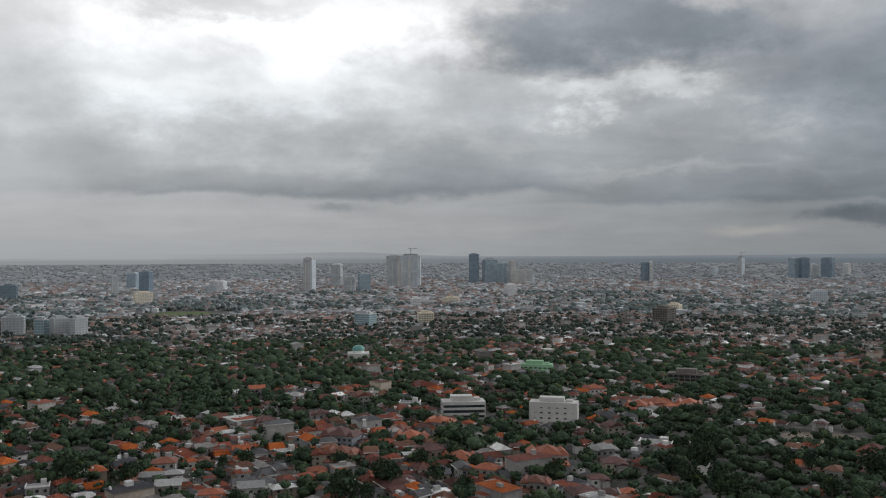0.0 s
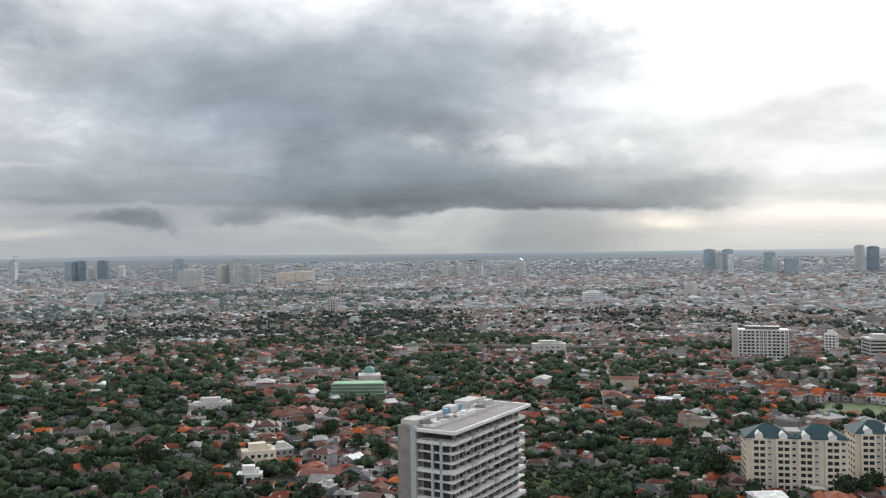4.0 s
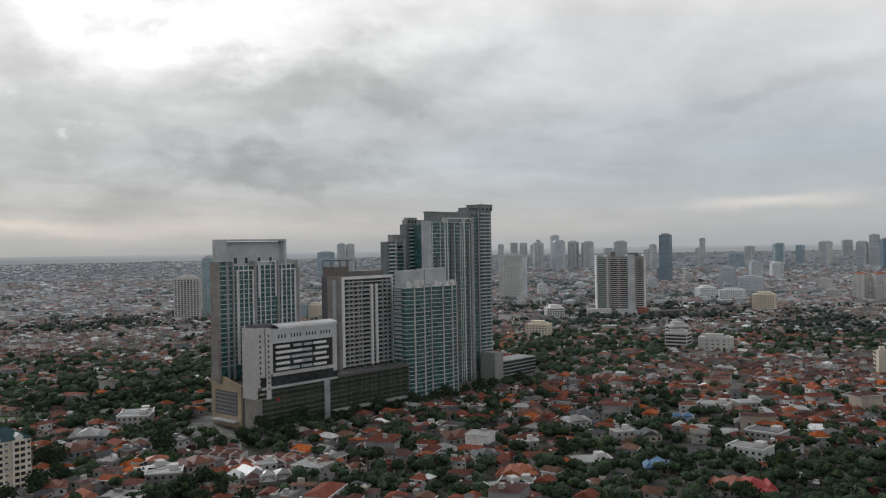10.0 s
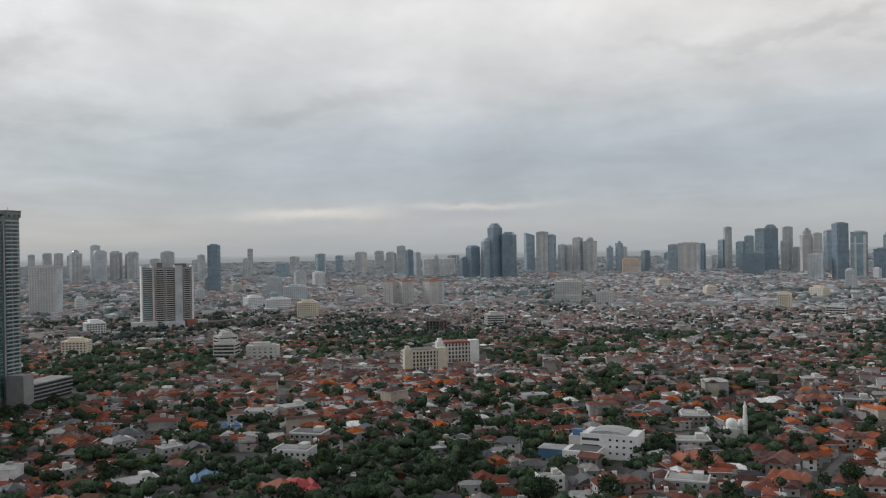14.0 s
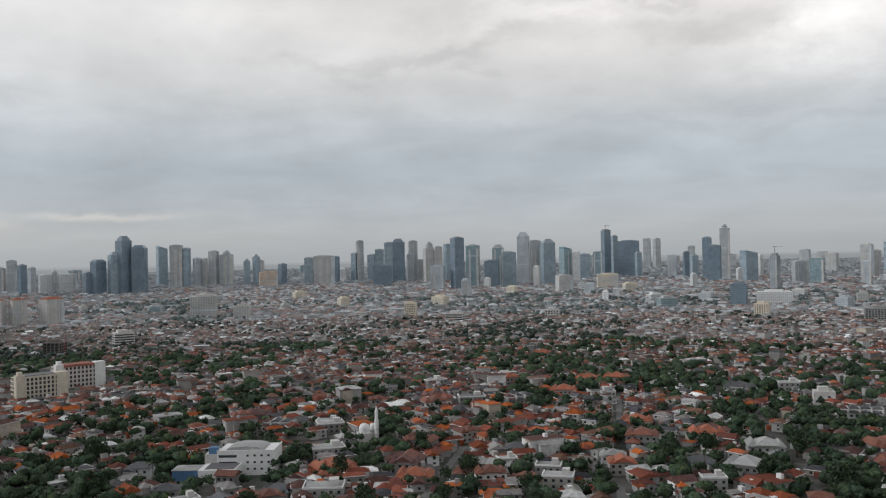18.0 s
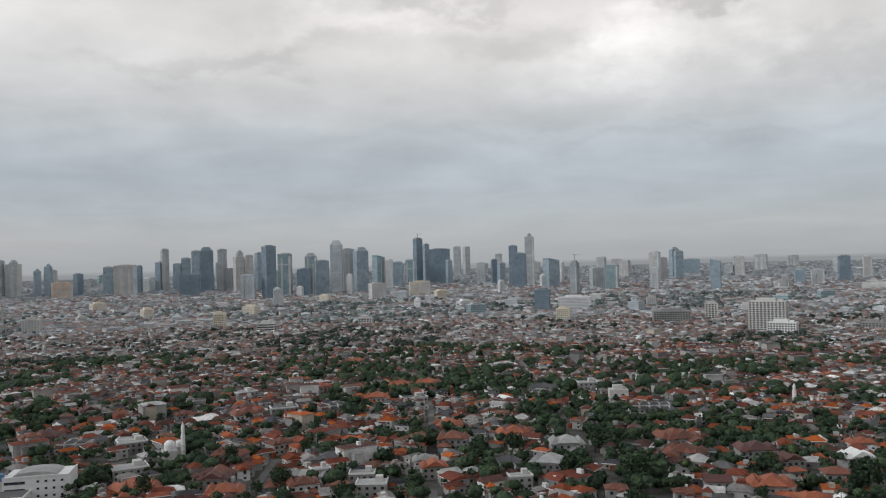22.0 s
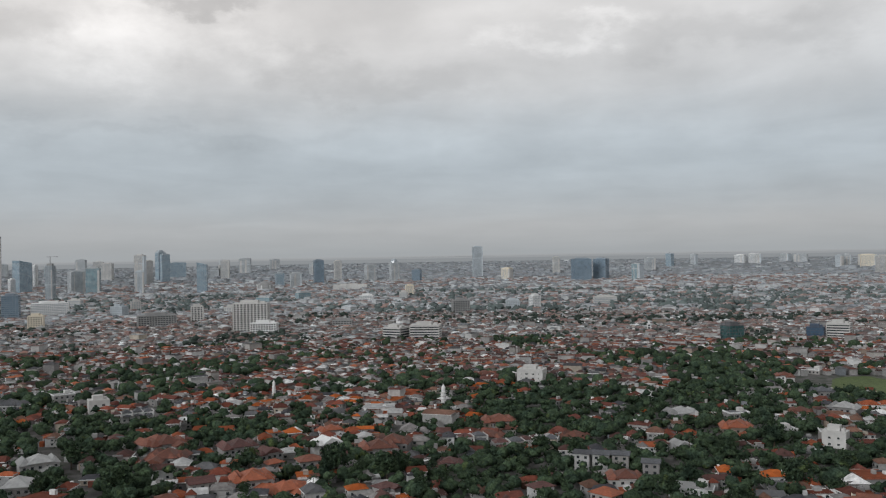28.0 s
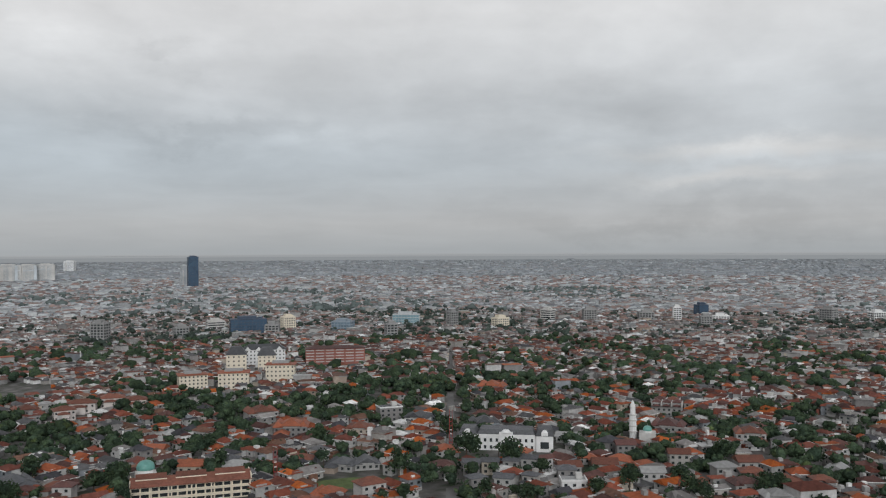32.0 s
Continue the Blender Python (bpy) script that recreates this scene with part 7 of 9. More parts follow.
patch_of("lawn", -51.60, 448, 3.88, 21, "grass", "rough green grass field between trees", "lawn")
keep_clear(351, 278, 17)
patch_of("lawn", -69.37, 689, 3.78, 29, "grass", "rough green grass field between trees", "lawn")
keep_clear(644, 243, 23)
patch_of("bare_plot", -21.37, 605, 2.52, 19, "bare", "bare brown earth plot", "bare ground")
keep_clear(221, 563, 16)
patch_of("lawn", 135.56, 815, 1.95, 62, "grass", "rough green grass field between trees", "lawn")
keep_clear(-577, -588, 38)
patch_of("lawn", -37.41, 701, 1.03, 23, "grass", "rough green grass field between trees", "lawn")
keep_clear(426, 557, 18)
patch_of("car_park", -66.68, 815, 1.28, 33, "asphalt", "grey asphalt car park", "car park")
keep_clear(748, 322, 26)
patch_of("car_park", -115.36, 514, 1.21, 11, "asphalt", "grey asphalt car park", "car park")
keep_clear(464, -220, 9)
patch_of("lawn", 19.76, 1772, 2.05, 99, "grass", "rough green grass field between trees", "lawn")
keep_clear(-599, 1667, 79)
patch_of("bare_plot", -53.81, 499, 2.17, 4, "bare", "bare brown earth plot", "bare ground")
keep_clear(411, 283, 3)
keep_clear(405, 291, 3)
keep_clear(400, 298, 3)
keep_clear(394, 306, 3)
patch_of("lawn", 112.13, 445, 3.00, 11, "grass", "rough green grass field between trees", "lawn")
keep_clear(-416, -157, 9)
keep_clear(-408, -178, 9)


# ---- houses that stand out, near the eye ----
def house(az, r, w, roof="clay", shape="hip", storeys=2, turn=0.0, depth=0.75, wall="house_wall"):
    """A house of its own: walls with windows, a pitched or flat roof, a wing or a porch."""
    words = {"clay": "red-brown clay-tile", "orange": "bright orange tile", "maroon": "dark maroon tile", "slate": "dark grey tile", "zinc": "pale metal sheet",
             "white": "white flat", "teal": "blue-green tile", "bluepaint": "blue metal", "redpaint": "bright red metal"}[roof]
    form = {"hip": "hipped", "gable": "gabled", "flat": "flat-topped", "L": "winged"}[shape]
    root = thing("house", spot(az, r, 0, turn), "%s %s house with %s roof" % ({1: "single-storey", 2: "two-storey", 3: "three-storey"}[storeys], form, words), "house", "houses of the quarter")
    w = w if shape == "gable" and w > 17 else min(w, 21)
    d, h = min(w * depth, 8.6 if shape == "gable" and w > 17 else 40), 0.6 + 3.1 * storeys
    walls = part("wall", Build().box(-w / 2, w / 2, 0, d, -1, h), wall, root)
    n = max(2, int(w / 3.4))
    win = Build().box(-0.75, 0.75, -0.12, 0, 0, 1.4).data("window", ("glass",))
    for k in range(storeys):
        for j in range(n):
            part("window", win, (), walls, m=pose(-w / 2 + w * (j + 0.5) / n, 0, 1.2 + 3.1 * k))
    if shape == "flat":
        part("parapet", Build().box(-w / 2 - 0.2, w / 2 + 0.2, -0.2, 0.3, h, h + 0.9).box(-w / 2 - 0.2, -w / 2 + 0.3, 0.3, d, h, h + 0.9).box(w / 2 - 0.3, w / 2 + 0.2, 0.3, d, h, h + 0.9), "white", root)
        part("roof", Build().box(-w / 2 + 0.3, w / 2 - 0.3, 0.3, d, h, h + 0.25), "zinc" if roof == "white" else roof, root)
        part("stair_head", Build().box(w * 0.12, w * 0.36, d * 0.45, d * 0.85, h + 0.25, h + 2.8), "offwhite", root)
    elif shape == "gable" and w > 17:
        # a row of narrow houses, each with its own stretch of roof
        units = max(2, round(w / 7.5))
        for k in range(units):
            x0, x1 = -w / 2 + w * k / units, -w / 2 + w * (k + 1) / units
            lift = 0.5 * ((k * 7) % 3) / 2
            g = Build().hip(x0 + 0.25, x1 - 0.25, 0, 8, h + lift, 2.2, 0.0)
            g.hip(x0 + 1.2, x1 - 1.2, -2.6, 2.4, h - 2.2 + lift, 1.3, 0.4)
            part("roof", g, roof if k % 4 else "maroon", root)
            part("party_wall", Build().box(x1 - 0.2, x1 + 0.2, -2.4, 8.4, h - 2.2, h + 1.0), "offwhite", root)
    elif w > 13:
        # stepped roofs: a high middle and lower ends
        part("roof", Build().hip(-w * 0.30, w * 0.30, -0.8, d * 0.92, h + 0.7, d * 0.26, 0.7, gable=shape == "gable"), roof, root)
        part("upper_wall", Build().box(-w * 0.28, w * 0.28, -0.5, d * 0.88, h - 0.3, h + 0.7), wall, root)
        part("side_roof", Build().hip(-w / 2, -w * 0.26, 0, d, h - 0.2, d * 0.24, 0.8), roof, root)
        part("side_roof", Build().hip(w * 0.26, w / 2, d * 0.06, d, h - 0.5, d * 0.22, 0.8), roof, root)
    else:
        part("roof", Build().hip(-w / 2, w / 2, 0, d, h, min(w, d) * 0.30, 0.9, gable=shape == "gable"), roof, root)
    if shape in ("L", "hip"):
        ww, wd = w * 0.42, d * 0.5
        x = w * 0.24 * (1 if turn >= 0 else -1)
        hh = h - (3.0 if storeys > 1 else 0.2)
        if shape == "L":
            hh = h
        part("wing", Build().box(x - ww / 2, x + ww / 2, -wd, -0.02, -1, hh - 0.3), wall, root)
        part("wing_roof", Build().hip(x - ww / 2, x + ww / 2, -wd, wd * 0.4, hh - 0.3, ww * 0.28, 0.7, gable=shape == "L"), roof, root)
    p = root.matrix_basis @ Vector((0, d * 0.35, 0))
    keep_clear(p.x, p.y, w * 0.50)


house(179.89, 506, 27.6, "clay", "hip", 2, -24)
house(179.88, 548, 25.4, "clay", "hip", 2, 28)
house(179.72, 505, 30.5, "clay", "L", 2, -14)
house(179.42, 543, 28.1, "clay", "L", 2, 16)
house(176.41, 751, 9.8, "orange", "hip", 2, -14)
house(175.00, 519, 25.7, "maroon", "hip", 2, 16)
house(174.31, 441, 20.1, "orange", "hip", 2, 8)
house(174.07, 445, 18.8, "orange", "hip", 2, 16)
house(172.04, 429, 17.4, "orange", "hip", 1, 28)
house(172.01, 434, 14.1, "orange", "hip", 1, -14)
house(170.74, 476, 12.9, "slate", "hip", 1, 16)
house(170.52, 476, 12.9, "clay", "hip", 2, 16)
house(169.24, 517, 15.9, "white", "gable", 2, 28)
house(169.08, 554, 14.5, "orange", "hip", 2, 16)
house(165.99, 497, 22.2, "clay", "hip", 2, 8)
house(165.36, 511, 20.5, "clay", "hip", 2, -14)
house(161.54, 471, 13.2, "maroon", "hip", 1, -14)
house(159.99, 912, 48.2, "clay", "gable", 2, 8)
house(159.78, 525, 17.4, "slate", "gable", 2, 16)
house(159.02, 537, 18.7, "clay", "hip", 1, -14)
house(158.68, 805, 21.2, "clay", "hip", 1, 28)
house(157.99, 569, 20.6, "clay", "hip", 2, 8)
house(157.67, 572, 18.4, "clay", "hip", 2, 28)
house(157.38, 510, 18.5, "slate", "gable", 2, 16)
house(156.79, 908, 15.0, "maroon", "flat", 2, 16)
house(156.25, 797, 15.0, "white", "flat", 2, 28)
house(155.44, 518, 21.8, "zinc", "gable", 2, 16)
house(155.20, 518, 18.4, "slate", "gable", 2, -6)
house(153.34, 537, 16.8, "clay", "hip", 1, -24)
house(152.70, 865, 24.3, "clay", "hip", 1, -6)
house(152.64, 469, 8.2, "slate", "gable", 3, -14)
house(151.43, 468, 8.7, "slate", "gable", 3, -6)
house(150.15, 468, 8.6, "slate", "gable", 3, -6)
house(149.74, 431, 16.9, "clay", "hip", 2, 8)
house(148.22, 453, 8.2, "slate", "gable", 3, -6)
house(146.14, 519, 15.3, "zinc", "gable", 1, 28)
house(145.92, 624, 27.4, "zinc", "hip", 1, 28)
house(145.76, 428, 20.9, "white", "flat", 1, -6)
house(142.98, 570, 15.9, "orange", "gable", 2, -14)
house(142.81, 566, 19.1, "orange", "hip", 2, 8)
house(142.66, 618, 14.6, "slate", "flat", 2, 28)
house(140.02, 583, 17.5, "zinc", "flat", 1, 28)
house(139.96, 806, 14.7, "clay", "L", 2, 8)
house(139.26, 649, 15.9, "clay", "hip", 1, -14)
house(138.66, 876, 23.8, "white", "flat", 1, -24)
house(137.74, 726, 16.8, "slate", "hip", 2, 16)
house(137.34, 570, 13.9, "white", "flat", 2, 8)
house(136.81, 658, 18.2, "zinc", "hip", 2, -14)
house(134.71, 561, 14.3, "white", "flat", 1, -24)
house(132.94, 480, 18.5, "slate", "hip", 1, 16)
house(132.37, 681, 17.4, "clay", "hip", 2, 8)
house(130.98, 464, 11.3, "clay", "hip", 1, -24)
house(128.02, 725, 18.8, "clay", "hip", 1, -24)
house(125.27, 531, 12.3, "orange", "gable", 1, -24)
house(118.30, 614, 22.4, "clay", "hip", 2, 16)
house(116.61, 560, 23.5, "orange", "hip", 2, -6)
house(114.39, 413, 13.6, "orange", "hip", 1, -24)
house(113.44, 469, 14.9, "slate", "hip", 1, -24)
house(112.18, 548, 15.8, "clay", "hip", 2, -14)
house(111.57, 470, 13.6, "slate", "gable", 1, 8)
house(111.10, 417, 13.0, "clay", "hip", 2, 28)
house(109.95, 601, 16.3, "slate", "flat", 3, 16)
house(108.41, 580, 15.0, "slate", "gable", 2, -24)
house(106.25, 498, 13.2, "orange", "hip", 1, 16)
house(104.65, 456, 8.7, "slate", "gable", 2, -6)
house(104.13, 426, 8.4, "slate", "hip", 2, 28)
house(103.65, 561, 18.4, "slate", "hip", 2, 8)
house(103.41, 458, 8.7, "slate", "gable", 2, -6)
house(103.37, 712, 22.3, "orange", "hip", 2, -14)
house(102.55, 426, 8.8, "slate", "gable", 2, -14)
house(102.01, 461, 8.6, "slate", "hip", 2, -6)
house(101.49, 495, 10.6, "orange", "hip", 1, -24)
house(100.82, 432, 7.5, "slate", "hip", 2, -24)
house(100.81, 466, 8.6, "slate", "gable", 2, -6)
house(99.62, 468, 7.5, "maroon", "gable", 2, 28)
house(98.43, 537, 11.7, "zinc", "gable", 1, -14)
house(96.96, 485, 10.2, "orange", "hip", 1, 16)
house(95.03, 482, 13.0, "orange", "hip", 1, -24)
house(93.10, 475, 10.2, "orange", "hip", 1, 28)
house(91.91, 647, 18.5, "clay", "gable", 3, -6)
house(91.89, 634, 21.3, "maroon", "gable", 3, -6)
house(86.73, 557, 17.4, "clay", "hip", 2, 8)
house(86.05, 700, 13.1, "white", "flat", 2, -24)
house(84.44, 459, 14.6, "clay", "hip", 1, 28)
house(82.81, 625, 19.6, "zinc", "gable", 1, -24)
house(81.89, 491, 13.7, "zinc", "gable", 1, -14)
house(17.41, 610, 12.7, "clay", "gable", 2, 16)
house(17.28, 582, 10.5, "orange", "gable", 1, 28)
house(16.25, 817, 22.4, "clay", "hip", 1, 8)
house(14.98, 736, 12.5, "orange", "gable", 2, 8)
house(14.34, 592, 15.5, "maroon", "L", 2, 28)
house(10.87, 610, 13.5, "maroon", "hip", 2, 8)
house(10.46, 677, 11.6, "clay", "gable", 2, -14)
house(9.85, 535, 20.7, "maroon", "hip", 2, -24)
house(9.68, 488, 16.4, "clay", "hip", 2, -14)
house(8.04, 682, 16.1, "clay", "gable", 2, 16)
house(6.80, 438, 10.9, "orange", "gable", 2, 16)
house(5.83, 565, 14.2, "clay", "hip", 1, -24)
house(5.04, 649, 15.5, "slate", "flat", 2, -6)
house(5.01, 537, 22.6, "orange", "hip", 1, -6)
house(3.25, 491, 16.4, "maroon", "hip", 2, 28)
house(3.20, 572, 17.6, "orange", "hip", 2, -24)
house(1.50, 480, 22.0, "orange", "L", 1, 8)
house(0.03, 450, 11.8, "orange", "hip", 2, -24)
house(-3.32, 424, 13.6, "clay", "hip", 2, -6)
house(-4.27, 469, 23.0, "orange", "hip", 3, 8)
house(-6.84, 584, 10.6, "maroon", "hip", 1, -24)
house(-7.38, 723, 17.6, "orange", "hip", 2, 16)
house(-8.65, 569, 13.2, "maroon", "gable", 2, 28)
house(-8.85, 422, 18.3, "orange", "gable", 1, 8)
house(-10.02, 662, 23.7, "orange", "hip", 1, -6)
house(-11.06, 536, 19.8, "white", "flat", 1, -6)
house(-11.52, 680, 22.1, "orange", "hip", 1, 28)
house(-13.17, 681, 19.4, "orange", "hip", 1, -6)
house(-13.68, 530, 9.4, "white", "flat", 2, 28)
house(-13.97, 467, 16.0, "zinc", "flat", 1, 28)
house(-16.67, 770, 19.8, "slate", "hip", 1, 28)
house(-17.40, 681, 17.4, "clay", "flat", 1, 28)
house(-23.83, 512, 17.0, "maroon", "hip", 1, -6)
house(-25.96, 498, 8.6, "slate", "gable", 2, -24)
house(-27.56, 667, 17.8, "white", "flat", 2, 28)
house(-31.25, 571, 16.1, "maroon", "hip", 2, -6)
house(-31.96, 501, 18.1, "zinc", "flat", 2, 16)
house(-33.07, 607, 20.9, "clay", "hip", 2, 28)
house(-33.83, 566, 15.2, "zinc", "hip", 1, 16)
house(-33.87, 610, 25.9, "clay", "hip", 2, -24)
house(-34.42, 469, 10.4, "orange", "hip", 1, 16)
house(-38.92, 531, 16.4, "clay", "hip", 2, 28)
house(-57.55, 657, 19.6, "slate", "flat", 2, -14)
house(-59.78, 617, 19.4, "zinc", "hip", 1, 28)
house(-67.61, 413, 17.0, "orange", "hip", 2, 8)
house(-70.93, 431, 12.3, "slate", "gable", 2, 16)
house(-74.17, 466, 16.8, "clay", "hip", 1, -6)
house(-75.61, 439, 13.5, "orange", "gable", 1, -24)
house(-75.91, 532, 19.4, "clay", "hip", 2, 28)
house(-76.39, 571, 25.1, "zinc", "hip", 2, -14)
house(-79.09, 610, 22.5, "slate", "flat", 3, -14)
house(-79.11, 472, 10.3, "clay", "hip", 1, 28)
house(-79.33, 623, 23.5, "slate", "flat", 3, -6)
house(-80.73, 469, 17.2, "white", "flat", 2, 28)
house(-80.86, 459, 18.2, "white", "flat", 2, -6)
house(-83.21, 473, 16.6, "clay", "hip", 2, 28)
house(-84.36, 503, 26.4, "clay", "gable", 1, -24)
house(-84.40, 516, 24.1, "clay", "gable", 1, 28)
house(-86.37, 481, 27.6, "clay", "gable", 1, 16)
house(-86.51, 441, 16.0, "zinc", "gable", 2, 28)
house(-87.39, 436, 23.0, "zinc", "gable", 2, 8)
house(-88.36, 486, 28.5, "clay", "gable", 1, -24)
house(-88.77, 476, 18.8, "clay", "gable", 1, 28)
house(-92.69, 454, 17.6, "clay", "gable", 1, 16)
house(-94.98, 516, 13.6, "white", "flat", 1, 28)
house(-97.62, 557, 15.5, "zinc", "flat", 1, -14)
house(-102.02, 464, 15.1, "slate", "gable", 1, -14)
house(-103.46, 433, 14.9, "orange", "gable", 1, -6)
house(-103.63, 412, 18.7, "white", "flat", 1, 28)
house(-104.96, 585, 29.8, "clay", "hip", 1, -6)
house(-105.88, 691, 24.1, "clay", "hip", 1, 8)
house(-108.12, 553, 15.6, "zinc", "hip", 2, 28)
house(-108.46, 572, 17.8, "slate", "hip", 2, 8)
house(-109.05, 463, 21.5, "zinc", "flat", 1, 16)
house(-109.88, 726, 34.6, "clay", "L", 2, 8)
house(-111.01, 512, 12.0, "white", "flat", 3, 28)
house(-112.58, 516, 14.0, "slate", "gable", 2, 16)
house(-114.25, 591, 21.2, "bluepaint", "gable", 1, -6)
house(-116.40, 623, 23.4, "zinc", "flat", 2, -14)
house(-118.21, 425, 20.4, "orange", "hip", 1, 28)
house(-118.32, 495, 23.5, "white", "flat", 2, -24)
house(-118.95, 637, 19.6, "zinc", "flat", 2, 28)
house(-119.36, 539, 21.3, "slate", "flat", 2, -24)
house(-123.15, 839, 35.5, "zinc", "gable", 2, -24)
house(-123.89, 748, 24.7, "orange", "hip", 1, 16)
house(-131.06, 780, 21.1, "white", "gable", 1, 8)
house(-134.33, 447, 12.4, "slate", "hip", 2, -14)
house(-135.73, 425, 12.5, "white", "flat", 2, 16)
house(-138.02, 426, 13.8, "slate", "gable", 1, 16)
house(-139.36, 644, 14.4, "clay", "hip", 2, 16)
house(-140.02, 655, 31.8, "maroon", "hip", 1, -14)
house(-140.13, 660, 20.0, "maroon", "hip", 1, 28)
house(-140.93, 418, 13.3, "clay", "hip", 2, 16)
house(-141.38, 609, 21.7, "slate", "gable", 2, -24)
house(-142.53, 740, 14.8, "maroon", "gable", 2, 8)
house(-143.34, 530, 14.8, "orange", "hip", 1, -6)
house(-144.31, 426, 19.9, "zinc", "flat", 2, -6)
house(-144.31, 727, 15.6, "clay", "hip", 1, -14)
house(-144.61, 602, 14.8, "white", "flat", 2, -14)
house(-144.81, 515, 19.6, "white", "flat", 2, 8)
house(-144.98, 591, 17.9, "white", "flat", 2, 8)
house(-145.22, 475, 19.5, "orange", "hip", 1, -6)
house(-145.42, 480, 24.2, "orange", "hip", 1, 28)
house(-148.19, 703, 14.2, "clay", "hip", 1, 16)
house(-149.34, 479, 16.6, "maroon", "hip", 2, -24)
house(-149.67, 472, 15.5, "maroon", "gable", 2, -14)
house(-149.84, 478, 16.4, "clay", "gable", 2, -14)
house(-150.38, 453, 18.7, "orange", "hip", 1, -6)
house(-150.57, 527, 18.4, "clay", "hip", 2, -24)
house(-152.07, 709, 22.3, "maroon", "hip", 1, 16)
house(-152.09, 782, 19.6, "zinc", "flat", 2, 28)
house(-152.11, 666, 21.9, "clay", "hip", 2, 16)
house(-153.88, 462, 13.9, "clay", "hip", 1, -14)
house(-154.31, 551, 14.5, "clay", "hip", 2, 28)
house(-154.41, 685, 21.7, "slate", "flat", 2, 8)
house(-155.56, 445, 15.6, "clay", "hip", 2, 8)
house(-155.96, 475, 12.6, "zinc", "gable", 1, -24)
house(-156.69, 476, 10.3, "white", "flat", 2, 16)
house(-157.03, 789, 18.3, "orange", "hip", 2, 28)
house(-157.49, 570, 11.9, "orange", "hip", 1, -24)
house(-157.54, 687, 22.4, "slate", "gable", 2, 28)
house(-158.15, 445, 13.8, "clay", "hip", 1, 28)
house(-158.96, 989, 26.3, "orange", "hip", 1, -24)
house(-159.01, 981, 21.6, "orange", "hip", 2, -14)
house(-159.27, 460, 13.6, "zinc", "flat", 2, -6)
house(-159.88, 438, 15.7, "zinc", "flat", 2, -6)
house(-160.40, 715, 23.0, "orange", "hip", 2, -6)
house(-161.89, 780, 28.2, "orange", "hip", 2, -24)
house(-163.03, 727, 20.7, "slate", "flat", 1, 16)
house(-163.73, 789, 25.9, "orange", "hip", 2, -14)
house(-165.03, 601, 24.7, "orange", "L", 1, -6)
house(-165.37, 541, 19.0, "clay", "hip", 2, -6)
house(-169.25, 493, 12.9, "slate", "hip", 1, 28)
house(-169.49, 561, 17.8, "clay", "hip", 2, -24)
house(-169.59, 553, 20.5, "orange", "hip", 2, 8)
house(-171.28, 744, 22.5, "slate", "hip", 2, -24)
house(-171.66, 474, 20.9, "zinc", "hip", 2, -14)
house(-173.06, 524, 20.0, "zinc", "hip", 2, 8)
house(-174.47, 757, 16.7, "white", "flat", 3, 16)
house(-178.34, 664, 29.5, "slate", "gable", 2, 8)

house(-119.0, 424, 20, "redpaint", "hip", 1, 12)
house(-103.7, 418, 17, "white", "flat", 1, -10)
house(-104.3, 441, 14, "orange", "hip", 1, 16)
house(-102.0, 462, 14, "slate", "hip", 2, 18, wall="white")
house(-100.4, 505, 20, "clay", "hip", 2, 16)
house(-113.2, 455, 15, "bluepaint", "gable", 1, 8)

house(91.9, 566, 20, "maroon", "hip", 2, -8)

# further houses of the nearest streets
street_rng = random.Random(33)
made = 0
while made < 74:
    az, r = street_rng.uniform(30, -284), 402 + 110 * street_rng.random()
    w = street_rng.uniform(8.5, 14.5)
    a = radians(az)
    x, y = -r * math.sin(a), r * math.cos(a)
    roof = street_rng.choice(("clay", "clay", "clay", "orange", "maroon", "maroon", "slate", "zinc", "white"))
    shape = "flat" if roof == "white" else street_rng.choice(("hip", "hip", "L", "gable", "gable"))
    turn = 16 - az % 90 + street_rng.choice((0, 0, 8, -6))
    turn = turn - 90 if turn > 45 else turn + 90 if turn < -45 else turn
    storeys = street_rng.choice((1, 2, 2, 2))
    if wooded(az, r) > 0.33 or any((x - cx) ** 2 + (y - cy) ** 2 < (cr + w * 0.55) ** 2 for cx, cy, cr in CLEAR):
        continue
    house(az, r, w, roof, shape, storeys, turn)
    made += 1


# ---- parked cars ----
def car_meshes(length, width, height, van):
    b = Build().box(-length / 2, length / 2, -width / 2, width / 2, 0.3, height * 0.58)
    c = Build().prism([(-length * (0.42 if van else 0.32), -width * 0.46), (length * 0.28, -width * 0.46), (length * 0.28, width * 0.46), (-length * (0.42 if van else 0.32), width * 0.46)], height * 0.58, height * 0.94, 0, None, 0.86)
    t = Build().prism([(-length * (0.36 if van else 0.24), -width * 0.40), (length * 0.2, -width * 0.40), (length * 0.2, width * 0.40), (-length * (0.36 if van else 0.24), width * 0.40)], height * 0.94, height)
    w = Build()
    for x in (-length * 0.3, length * 0.3):
        w.box(x - 0.3, x + 0.3, -width * 0.51, width * 0.51, 0, 0.6)
    return b.data("body", ("cars",)), c.data("cabin_glass", ("glass",)), t.data("roof_panel", ("cars",)), w.data("undercarriage", ("darkgrey",))


CARS = [car_meshes(4.3, 1.75, 1.55, False), car_meshes(4.5, 1.75, 1.75, True)]
car_rng = random.Random(5)


def car(m, lift=0.08):
    k = car_rng.random() < 0.55
    root = thing("parked_car", m @ pose(0, 0, lift), "parked van-shaped family car on a lot" if k else "parked saloon car on a lot", "car", "parked cars")
    for name, mesh in zip(("body", "cabin_glass", "roof_panel", "undercarriage"), CARS[k]):
        part(name, mesh, (), root)


